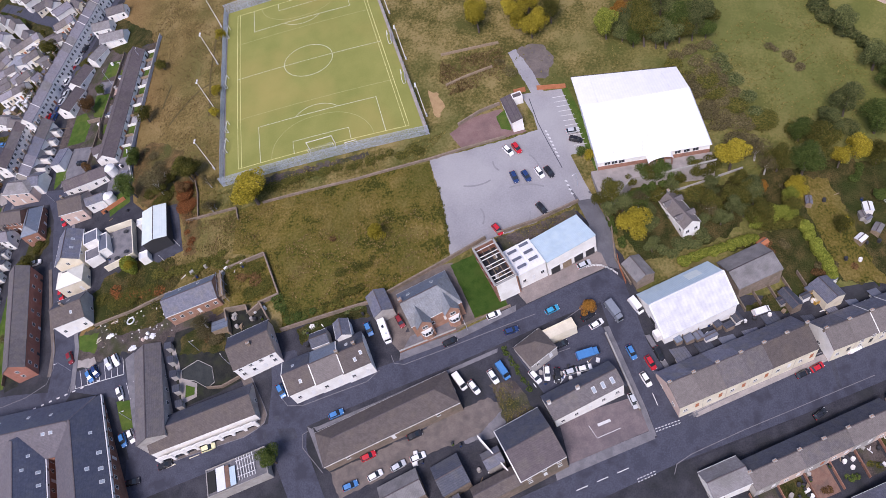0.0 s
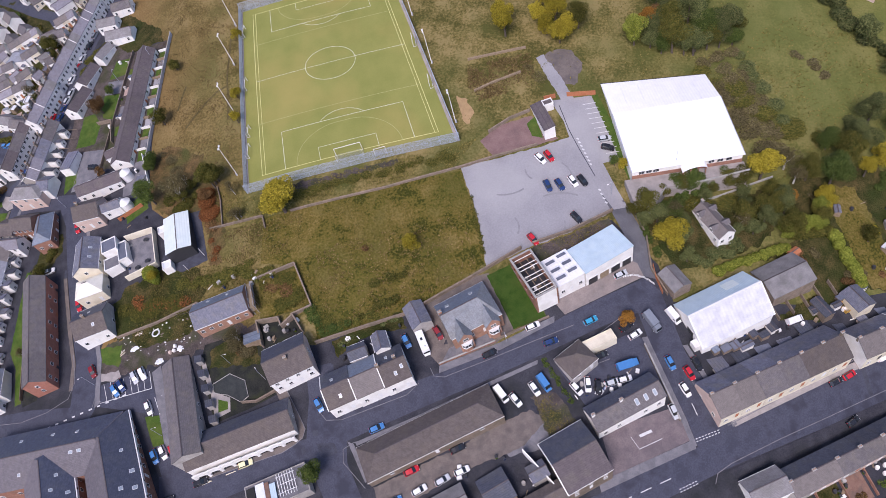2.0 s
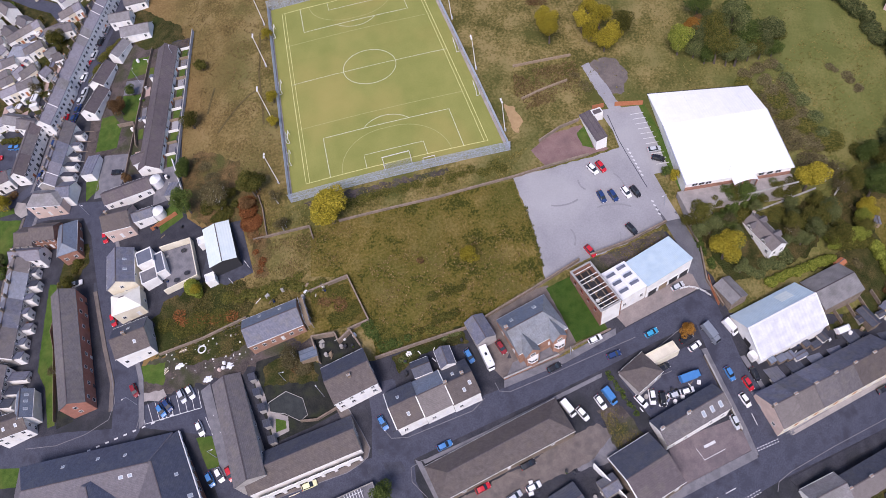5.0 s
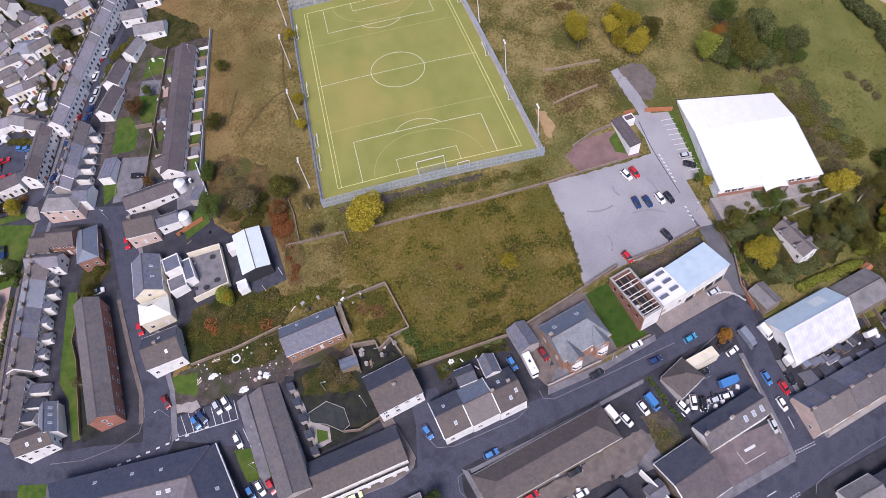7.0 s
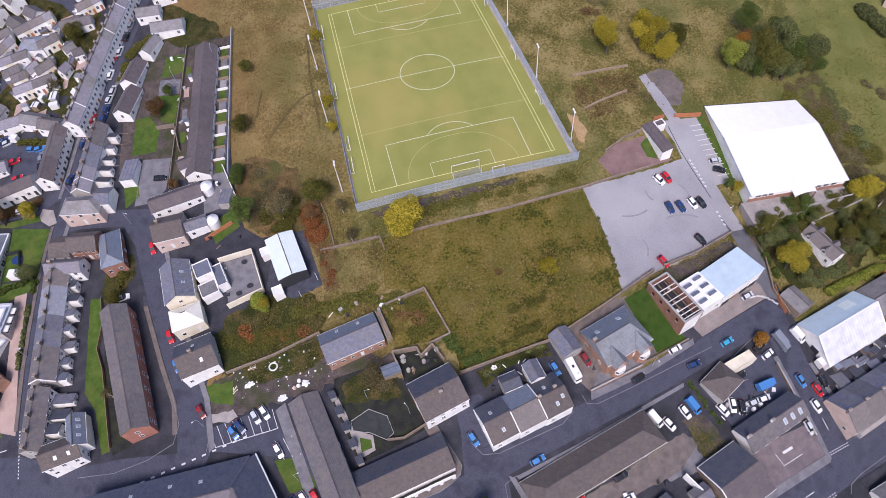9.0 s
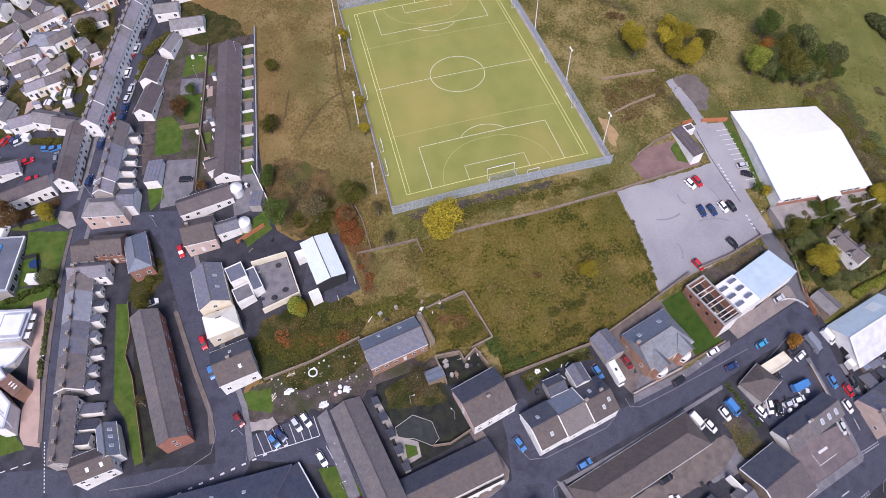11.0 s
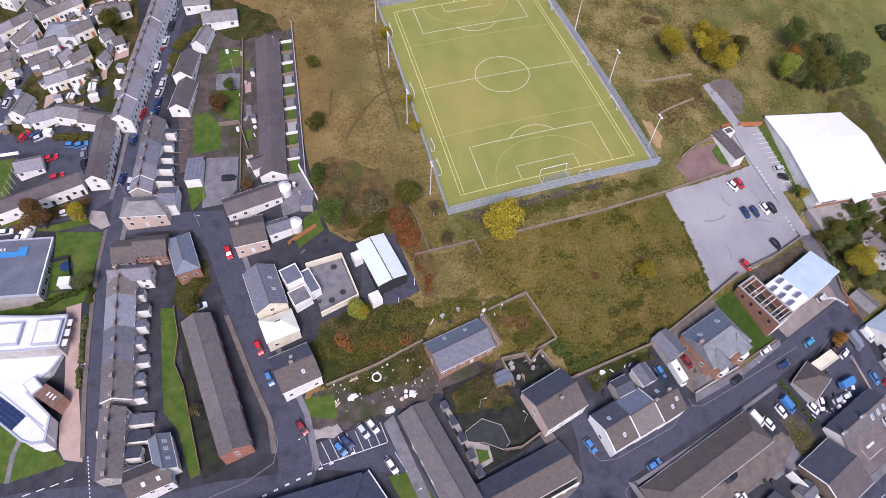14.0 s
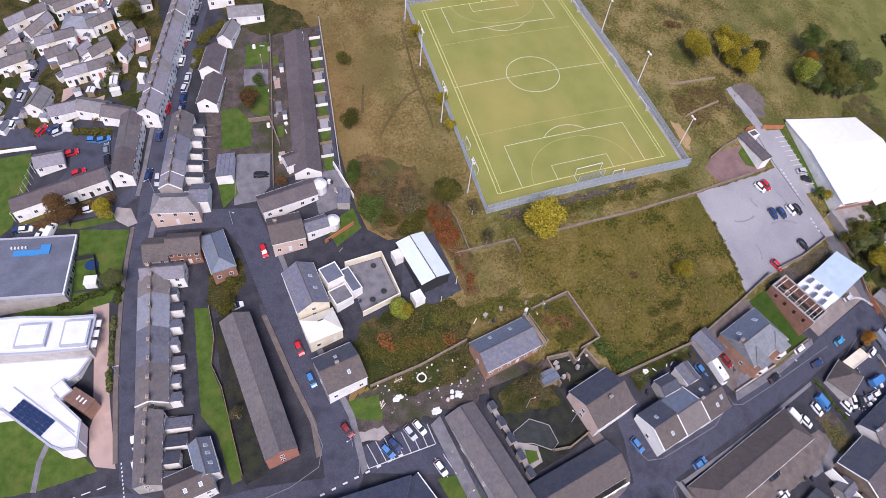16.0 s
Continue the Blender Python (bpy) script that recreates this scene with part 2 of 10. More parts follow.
BRICK_R = coursed("bright_red_brick", (0.36, 0.155, 0.11), (0.45, 0.205, 0.15), (0.34, 0.27, 0.23), 0.225, 0.075, 0.85, moss=(0.26, 0.13, 0.1), vary=0.06, gap=0.008)
BRICK_O = coursed("orange_brick", (0.33, 0.185, 0.13), (0.43, 0.25, 0.18), (0.34, 0.29, 0.25), 0.225, 0.075, 0.85, moss=(0.25, 0.16, 0.11), vary=0.06, gap=0.008)
TILE_SAND = coursed("sandy_grey_tile", (0.16, 0.14, 0.136), (0.209, 0.185, 0.178), (0.107, 0.095, 0.0954), 0.33, 0.2, 0.8, moss=(0.145, 0.13, 0.127), moss_amount=0.4, vary=0.06)
STONE = coursed("rubble_stone", (0.17, 0.132, 0.102), (0.272, 0.212, 0.17), (0.17, 0.153, 0.136), 0.4, 0.2, 0.9, moss=(0.136, 0.119, 0.085), vary=0.1, gap=0.02)
WHITE = node_mat("white_render", ((0.76, 0.745, 0.72), (0.86, 0.85, 0.83)), scale=0.5, rough=0.85, bump=0.1, stain=(0.6, 0.57, 0.53), stain_scale=0.3, stain_amount=0.4)
CREAMROOF = node_mat("pale_cream_roof_paint", ((0.72, 0.69, 0.6), (0.82, 0.79, 0.7)), scale=0.5, rough=0.8, bump=0.08, stain=(0.62, 0.58, 0.48), stain_scale=0.35, stain_amount=0.4)
CREAM = node_mat("cream_render", ((0.66, 0.6, 0.47), (0.76, 0.7, 0.57)), scale=0.5, rough=0.85, bump=0.1, stain=(0.5, 0.45, 0.36), stain_scale=0.3, stain_amount=0.4)
PINK = node_mat("pink_render", ((0.55, 0.42, 0.36), (0.64, 0.5, 0.44)), scale=0.5, rough=0.88, bump=0.12, stain=(0.42, 0.33, 0.29), stain_scale=0.3, stain_amount=0.5)
GREYR = node_mat("grey_pebbledash", ((0.33, 0.31, 0.3), (0.43, 0.41, 0.39)), scale=0.8, rough=0.92, bump=0.3, stain=(0.25, 0.23, 0.21), stain_scale=0.3, stain_amount=0.5, vary=0.12)
TIN_W = ribbed("white_sheet_roof", (0.8, 0.8, 0.82), (0.87, 0.87, 0.88), 0.9, 0.5, axis=0)
TIN_S = ribbed("streaked_white_sheet", (0.5, 0.505, 0.55), (0.65, 0.655, 0.7), 1.0, 0.5, stain=(0.4, 0.395, 0.43), axis=0)
TIN_G = ribbed("dulled_white_sheet", (0.44, 0.45, 0.49), (0.56, 0.57, 0.61), 1.0, 0.55, stain=(0.36, 0.36, 0.4), axis=0)
TIN_P = ribbed("pale_green_white_sheet", (0.6, 0.68, 0.68), (0.7, 0.76, 0.76), 0.8, 0.45, axis=1)
TIN_B = ribbed("pale_blue_sheet", (0.429, 0.546, 0.624), (0.52, 0.637, 0.715), 0.5, 0.45, stain=(0.559, 0.65, 0.676), axis=0)
ASBEST = ribbed("weathered_fibre_sheet", (0.15, 0.145, 0.15), (0.23, 0.22, 0.225), 0.4, 0.85, stain=(0.11, 0.105, 0.1), axis=0)
FLATROOF = node_mat("grey_roof_felt", ((0.114, 0.125, 0.164), (0.162, 0.175, 0.223)), scale=0.3, rough=0.85, bump=0.15, stain=(0.095, 0.105, 0.136), stain_scale=0.2)
GREYSLATE = coursed("pale_grey_slate", (0.209, 0.22, 0.262), (0.285, 0.3, 0.349), (0.133, 0.14, 0.164), 0.3, 0.17, 0.55, moss=(0.19, 0.18, 0.174), moss_amount=0.4)
MEMBRANE = node_mat("white_roof_membrane", ((0.7, 0.72, 0.75), (0.78, 0.79, 0.81)), scale=0.3, rough=0.6, bump=0.05, stain=(0.62, 0.64, 0.68), stain_scale=0.2)
DARKMETAL = plain("dark_metal", (0.05, 0.05, 0.055), 0.5, 0.3)
FENCE = plain("pale_fence_wire", (0.4, 0.45, 0.53), 0.7)
GALV = plain("galvanised_steel", (0.42, 0.45, 0.52), 0.5, 0.35)
WOOD = node_mat("weathered_timber", ((0.2, 0.15, 0.1), (0.3, 0.23, 0.16)), scale=1.5, rough=0.9, bump=0.3)
ORANGEWOOD = node_mat("stained_fence_timber", ((0.36, 0.13, 0.06), (0.45, 0.18, 0.09)), scale=1.0, rough=0.85, bump=0.2)
PATIO = node_mat("terracotta_patio", ((0.16, 0.09, 0.07), (0.24, 0.145, 0.11)), scale=0.9, rough=0.9, bump=0.2, stain=(0.1, 0.08, 0.07), stain_scale=0.4)
PARAPET = plain("grey_parapet", (0.42, 0.44, 0.5), 0.6)
UPVC = plain("white_plastic_frame", (0.75, 0.75, 0.75), 0.4)
PANE = glass_mat("window_glass", (0.03, 0.035, 0.045))
# Pale base colour paints the sky's reflection on the glass.
SKYPANE = glass_mat("sky_bright_glass", (0.35, 0.4, 0.45), 0.15)
POT = plain("clay_pot", (0.4, 0.22, 0.13), 0.85)
BLUEPAINT = plain("blue_paint", (0.05, 0.25, 0.55), 0.5)
BARK = node_mat("bark", ((0.07, 0.055, 0.045), (0.13, 0.105, 0.085)), scale=3, rough=0.95, bump=0.5)
BIRCHBARK = node_mat("birch_bark", ((0.4, 0.38, 0.35), (0.55, 0.53, 0.5)), scale=3, rough=0.9, bump=0.3)
CONCRETE = node_mat("concrete", ((0.3, 0.29, 0.28), (0.4, 0.39, 0.37)), scale=0.8, rough=0.9, bump=0.15, stain=(0.22, 0.21, 0.2), stain_scale=0.5)
SOLAR = glass_mat("solar_cell", (0.015, 0.03, 0.09), 0.15)
TYRE = plain("tyre_rubber", (0.02, 0.02, 0.02), 0.9)
CARGLASS = glass_mat("car_glass", (0.02, 0.025, 0.03), 0.05)
PAINTS = {k: plain("car_paint_" + k, c, 0.25, 0.0, 0.6) for k, c in dict(
    white=(0.78, 0.78, 0.79), black=(0.018, 0.018, 0.022), navy=(0.02, 0.045, 0.14), blue=(0.06, 0.2, 0.46), cyan=(0.04, 0.3, 0.5), red=(0.5, 0.02, 0.03),
    darkred=(0.22, 0.02, 0.025), silver=(0.5, 0.52, 0.55), grey=(0.2, 0.22, 0.26), cream=(0.75, 0.72, 0.42)).items()}
LEAVES = {k: leaf_mat("leaves_" + k, *c) for k, c in dict(
    yellow=((0.11, 0.1, 0.012), (0.27, 0.22, 0.02), (0.42, 0.34, 0.04)), olive=((0.036, 0.0448, 0.0096), (0.08, 0.08, 0.0176), (0.144, 0.124, 0.0288)),
    green=((0.0302, 0.0517, 0.0121), (0.0646, 0.0949, 0.0216), (0.112, 0.138, 0.0345)), dark=((0.0389, 0.0562, 0.0194), (0.0918, 0.108, 0.0377), (0.163, 0.166, 0.0648)),
    rust=((0.0638, 0.0382, 0.017), (0.128, 0.0723, 0.0298), (0.204, 0.119, 0.051)), orange=((0.16, 0.075, 0.015), (0.3, 0.14, 0.025), (0.42, 0.22, 0.05)),
    russet=((0.1, 0.036, 0.013), (0.2, 0.075, 0.026), (0.29, 0.125, 0.045)), pale=((0.0553, 0.0467, 0.0213), (0.106, 0.0892, 0.0408), (0.17, 0.145, 0.0723)), hedge=((0.081, 0.108, 0.0151), (0.168, 0.194, 0.0302), (0.27, 0.287, 0.0518))).items()}
TUFT = leaf_mat("grass_tufts", (0.06, 0.062, 0.014), (0.125, 0.11, 0.03), (0.22, 0.175, 0.062))
TUFTBR = leaf_mat("dead_stalks", (0.1, 0.07, 0.028), (0.17, 0.12, 0.05), (0.25, 0.18, 0.085))


# ---------------------------------------------------------------- building blocks
def powers(u, v, top):
    return [u ** i * v ** j for i in range(top + 1) for j in range(top + 1 - i)]


# Ground and warp coefficients, fitted to the camera's view.
HILL = [1.097, 19.233, -3.839, -0.423, 1.189, 3.727, -1.212, -8.029, 1.767, 0.563]
SITE_X = [1.023, 4.366, -0.051, 0.029, -0.148, 94.581, -3.723, -0.128, -0.341, 0.564, -0.525, -0.019, 0.676, -0.954, -0.279]
SITE_Y = [-1.387, 93.178, -3.257, 0.315, -0.341, -2.044, -0.526, 0.083, 0.158, 2.459, -0.514, -1.024, -0.271, -0.362, -0.054]
LEAN_X = [0.0078, 0.0043, -0.0159, 0.1469, -0.0686, -0.0000]
LEAN_Y = [-0.0864, 0.0925, -0.0745, -0.0007, -0.0302, 0.0088]


def gz(x, y):
    """The height of the ground: it rises away from the main road and rolls off to both sides to fit the camera's view,
    level far away.
    """
    u, v = max(-1.5, min(2.0, x / 100)), max(-1.25, min(1.5, y / 100))
    return sum(k * p for k, p in zip(HILL, powers(u, v, 3)))


def site(x, y, high=0.0):
    """From the layout sheet to metres on the hillside, by a warp fitted to the camera's view; high: the height on a
    building where the fit holds.
    """
    cx, cy = max(-170.0, min(220.0, x)), max(-125.0, min(160.0, y))
    q, r = powers(cx / 100, cy / 100, 4), powers(cx / 100, cy / 100, 2)
    return (sum(k * p for k, p in zip(SITE_X, q)) + high * sum(k * p for k, p in zip(LEAN_X, r)) + (x - cx) * 0.92,
            sum(k * p for k, p in zip(SITE_Y, q)) + high * sum(k * p for k, p in zip(LEAN_Y, r)) + (y - cy) * 0.92)


def bearing(x, y, turn):
    """A direction on the sheet as an angle on the ground, and the sheet's scale along and across it."""
    c, s = math.cos(radians(turn)), math.sin(radians(turn))
    (ax, ay), (bx, by) = site(x - c, y - s), site(x + c, y + s)
    (dx, dy), (ex, ey) = site(x + s, y - c), site(x - s, y + c)
    return math.degrees(math.atan2(by - ay, bx - ax)), math.hypot(bx - ax, by - ay) / 2, math.hypot(ex - dx, ey - dy) / 2


def mesh_of(name, verts, faces, mats, slots=None, smooth=False):
    me = bpy.data.meshes.new(name)
    me.from_pydata(verts, [], faces)
    for m in (mats if isinstance(mats, (list, tuple)) else [mats]):
        me.materials.append(m)
    if slots:
        me.polygons.foreach_set("material_index", slots)
    if smooth:
        me.polygons.foreach_set("use_smooth", [True] * len(faces))
    me.update()
    return me


CACHE = {}


def cached(key, make):
    if key not in CACHE:
        CACHE[key] = make()
    return CACHE[key]


def part(name, me, parent, at=(0, 0, 0), turn=0.0, label="", tilt=(0, 0)):
    ob = new(name, me)
    ob.parent = parent
    ob.location, ob.rotation_euler = at, (radians(tilt[0]), radians(tilt[1]), radians(turn))
    if label:
        ob["label"] = label
    return ob


BUILT = {"sports hall": 6.5, "roof light": 5.0, "door": 5.0, "building": 6.0, "scaffold": 4.0, "arcade": 4.0, "porch": 2.5, "factory": 6.0, "conservatory": 3.5, "school": 5.5, "roof lantern": 5.4, "solar panel": 5.5, "garden room": 3.0}


def thing(name, x, y, turn, label, category, group="", kind="", up=0.0, high=None):
    """The Empty that carries a thing's parts, set on the ground; buildings stretch with the sheet's view-fitted warp.
    """
    ob = new(name)
    ob.empty_display_size = 0.5
    high = BUILT.get(category, 0.0) if high is None else high
    turn, sx, sy = bearing(x, y, turn)
    if high:
        ob.scale = (sx, sy, 1)
    x, y = site(x, y, high)
    ob.location, ob.rotation_euler = (x, y, gz(x, y) + up), (0, 0, radians(turn))
    return tagged(ob, label, category, group, kind)


BOXF = [(0, 3, 2, 1), (4, 5, 6, 7), (0, 1, 5, 4), (1, 2, 6, 5), (2, 3, 7, 6), (3, 0, 4, 7)]


def box_v(x0, x1, y0, y1, z0, z1):
    return [(x0, y0, z0), (x1, y0, z0), (x1, y1, z0), (x0, y1, z0), (x0, y0, z1), (x1, y0, z1), (x1, y1, z1), (x0, y1, z1)]


def box(sx, sy, sz, mat):
    """A box on its base, its four upright edges and its top rim cut off by a small chamfer."""
    key = ("box", round(sx, 2), round(sy, 2), round(sz, 2), mat.name)

    def make():
        c = min(0.03, 0.2 * min(sx, sy, sz))
        a, b = sx / 2, sy / 2
        v, f = [], []
        rings = [(0, 0), (sz - c, 0), (sz, c)]
        for z, i in rings:
            v += [(-a + i, -b + c + i, z), (-a + c + i, -b + i, z), (a - c - i, -b + i, z), (a - i, -b + c + i, z), (a - i, b - c - i, z), (a - c - i, b - i, z), (-a + c + i, b - i, z), (-a + i, b - c - i, z)]
        for r in range(2):
            for k in range(8):
                f.append((r * 8 + k, r * 8 + (k + 1) % 8, r * 8 + 8 + (k + 1) % 8, r * 8 + 8 + k))
        f.append(tuple(range(16, 24)))
        f.append(tuple(range(7, -1, -1)))
        return mesh_of("box", v, f, mat)
    return cached(key, make)


def boxes(name, specs, mat):
    """Several boxes (x0, x1, y0, y1, z0, z1) in one mesh."""
    v, f = [], []
    for s in specs:
        o = len(v)
        v += box_v(*s)
        f += [tuple(i + o for i in q) for q in BOXF]
    return mesh_of(name, v, f, mat)


def tube(name, r0, r1, h, mat, n=10, z0=0.0):
    key = ("tube", round(r0, 3), round(r1, 3), round(h, 2), mat.name, n, z0)

    def make():
        v = [(r0 * math.cos(2 * math.pi * k / n), r0 * math.sin(2 * math.pi * k / n), z0) for k in range(n)]
        v += [(r1 * math.cos(2 * math.pi * k / n), r1 * math.sin(2 * math.pi * k / n), z0 + h) for k in range(n)]
        f = [(k, (k + 1) % n, n + (k + 1) % n, n + k) for k in range(n)] + [tuple(range(n - 1, -1, -1)), tuple(range(n, 2 * n))]
        return mesh_of(name, v, f, mat)
    return cached(key, make)


def solid(name, polys, thick, mat, slots=None):
    """Plates: each polygon (its upper side given) is extruded straight down."""
    v, f = [], []
    for p in polys:
        o, n = len(v), len(p)
        v += [tuple(q) for q in p] + [(q[0], q[1], q[2] - thick) for q in p]
        f.append(tuple(o + i for i in range(n)))
        f.append(tuple(o + n + i for i in range(n - 1, -1, -1)))
        f += [(o + i, o + n + i, o + n + (i + 1) % n, o + (i + 1) % n) for i in range(n)]
    return mesh_of(name, v, f, mat, slots)


def sheet(name, pts, mat, up=0.04, label="", category="ground", edge=6.0, hole=False, skirt=0.0, ragged=0.0):
    """A paved or planted surface laid on the ground along a plan outline; a skirt makes it a raised slab with a kerb face."""
    pts = [site(*p) for p in pts]
    if ragged:
        rough = []
        for i in range(len(pts)):
            a, b = Vector((*pts[i], 0)), Vector((*pts[(i + 1) % len(pts)], 0))
            k = max(1, int((b - a).length / 0.8))
            for j in range(k):
                p = a.lerp(b, j / k)
                rough.append((p.x + ragged * (noise.noise(p * 0.45) + 0.6 * noise.noise(p * 1.3)), p.y + ragged * (noise.noise(p * 0.45 + Vector((50, 0, 0))) + 0.6 * noise.noise(p * 1.3 + Vector((0, 70, 0))))))
        pts = rough
    bm = bmesh.new()
    face = bm.faces.new([bm.verts.new((x, y, 0)) for x, y in pts])
    if face.normal.z < 0 or sum(pts[i][0] * pts[(i + 1) % len(pts)][1] - pts[(i + 1) % len(pts)][0] * pts[i][1] for i in range(len(pts))) < 0:
        bmesh.ops.reverse_faces(bm, faces=[face])
    bmesh.ops.triangulate(bm, faces=bm.faces[:])
    for _ in range(7):
        long = [e for e in bm.edges if e.calc_length() > edge]
        if not long:
            break
        bmesh.ops.subdivide_edges(bm, edges=long, cuts=1)
        bmesh.ops.triangulate(bm, faces=[f for f in bm.faces if len(f.verts) > 3])
    for v in bm.verts:
        v.co.z = gz(v.co.x, v.co.y) + up
    if skirt:
        rim = [e for e in bm.edges if e.is_boundary]
        got = bmesh.ops.extrude_edge_only(bm, edges=rim)
        for v in (g for g in got["geom"] if isinstance(g, bmesh.types.BMVert)):
            v.co.z -= skirt
    me = bpy.data.meshes.new(name)
    bm.to_mesh(me)
    bm.free()
    me.materials.append(mat)
    ob = new(name, me)
    return tagged(ob, label, category, kind="structure")


def ribbon(name, pts, width, mat, up, label="", category="marking", closed=False, parent=None):
    """A painted stripe or narrow strip along a plan line, split every few metres so that it follows the ground."""
    path = []
    pts = [site(*p) for p in pts]
    n = len(pts)
    for i in range(n if closed else n - 1):
        a, b = Vector((*pts[i], 0)), Vector((*pts[(i + 1) % n], 0))
        k = max(1, int((b - a).length / 4))
        path += [a.lerp(b, j / k) for j in range(k)]
    path.append(Vector((*pts[0 if closed else -1], 0)))
    v, f = [], []
    for i, p in enumerate(path):
        a, b = path[max(i - 1, 0)], path[min(i + 1, len(path) - 1)]
        if closed and i in (0, len(path) - 1):
            a, b = path[-2], path[1]
        d = (b - a).normalized()
        s = Vector((-d.y, d.x, 0)) * width / 2
        for q in (p + s, p - s):
            v.append((q.x, q.y, gz(q.x, q.y) + up))
        if i:
            f.append((2 * i - 2, 2 * i - 1, 2 * i + 1, 2 * i))
    me = mesh_of(name, v, f, mat)
    ob = new(name, me)
    if parent:
        ob.parent = parent
        return ob
    return tagged(ob, label, category, kind="structure")


# ---------------------------------------------------------------- houses
def window(parent, at, turn, w=1.1, h=1.2, frame_mat=None):
    """A window: frame, pane, sill, standing a little proud of the wall."""
    fm = frame_mat or UPVC
    b = 0.09
    ring = cached(("ring", w, h, fm.name), lambda: boxes("frame", [(-w / 2, w / 2, -0.06, 0.02, 0, b), (-w / 2, w / 2, -0.06, 0.02, h - b, h), (-w / 2, -w / 2 + b, -0.06, 0.02, b, h - b), (w / 2 - b, w / 2, -0.06, 0.02, b, h - b), (-0.03, 0.03, -0.05, 0.02, b, h - b)], fm))
    win = part("window", ring, parent, at, turn)
    part("pane", cached(("pane", w, h), lambda: boxes("pane", [(-w / 2 + b, w / 2 - b, -0.025, 0.01, b, h - b)], PANE)), win)
    if parent.location.y < -45 and parent.location.x > -30 or parent.parent:
        part("sill", cached(("sill", w), lambda: boxes("sill", [(-w / 2 - 0.08, w / 2 + 0.08, -0.16, 0.02, -0.1, -0.004)], CONCRETE)), win)
    return win


def door(parent, at, turn, mat=None, w=0.95, h=2.05):
    dm = mat or UPVC
    ob = part("door", cached(("door", w, h, dm.name), lambda: boxes("door", [(-w / 2, w / 2, -0.05, 0.03, 0, h), (-w / 2 + 0.12, -0.05, -0.07, -0.05, 0.2, 0.9), (0.05, w / 2 - 0.12, -0.07, -0.05, 0.2, 0.9)], dm)), parent, at, turn)
    if parent.location.y < -20:
        part("handle", cached("dhandle", lambda: boxes("handle", [(0.3, 0.36, -0.1, -0.05, 0.95, 1.1)], GALV)), ob)
    return ob


def chimney(parent, x, y, z, w=0.9, d=0.6, h=1.3, mat=None, pots=2):
    st = part("chimney", box(w, d, h + 0.8, mat or STONE), parent, (x, y, z - 0.8))
    part("cap", box(w + 0.16, d + 0.16, 0.12, CONCRETE), st, (0, 0, h + 0.8))
    for i in range(pots):
        part("pot", tube("pot", 0.13, 0.1, 0.4, POT, 8), st, ((i - (pots - 1) / 2) * w / max(pots, 1), 0, h + 0.92))
    return st


def roof_window(parent, u, s, L, W, eave, rise, side, w=0.8, h=1.1, bright=True):
    """A roof window lying on a slope: u along the ridge, s from eave (0) to ridge (1); side -1 front, 1 back."""
    y = side * (W / 2) * (1 - s)
    a = math.degrees(math.atan2(rise, W / 2))
    ob = part("roof_window", boxes("roof_window", [(-w / 2, w / 2, -h / 2, h / 2, 0, 0.1)], UPVC), parent, (u, y, eave + rise * s + 0.14), 0, "", (-side * a, 0))
    part("pane", boxes("pane", [(-w / 2 + 0.08, w / 2 - 0.08, -h / 2 + 0.08, h / 2 - 0.08, 0.1, 0.115)], SKYPANE if bright else PANE), ob)
    return ob


def tall_at(y):
    """Buildings in the lower town are raised a little to fit the camera's view."""
    return 1.05 if y < -50 else 1.0


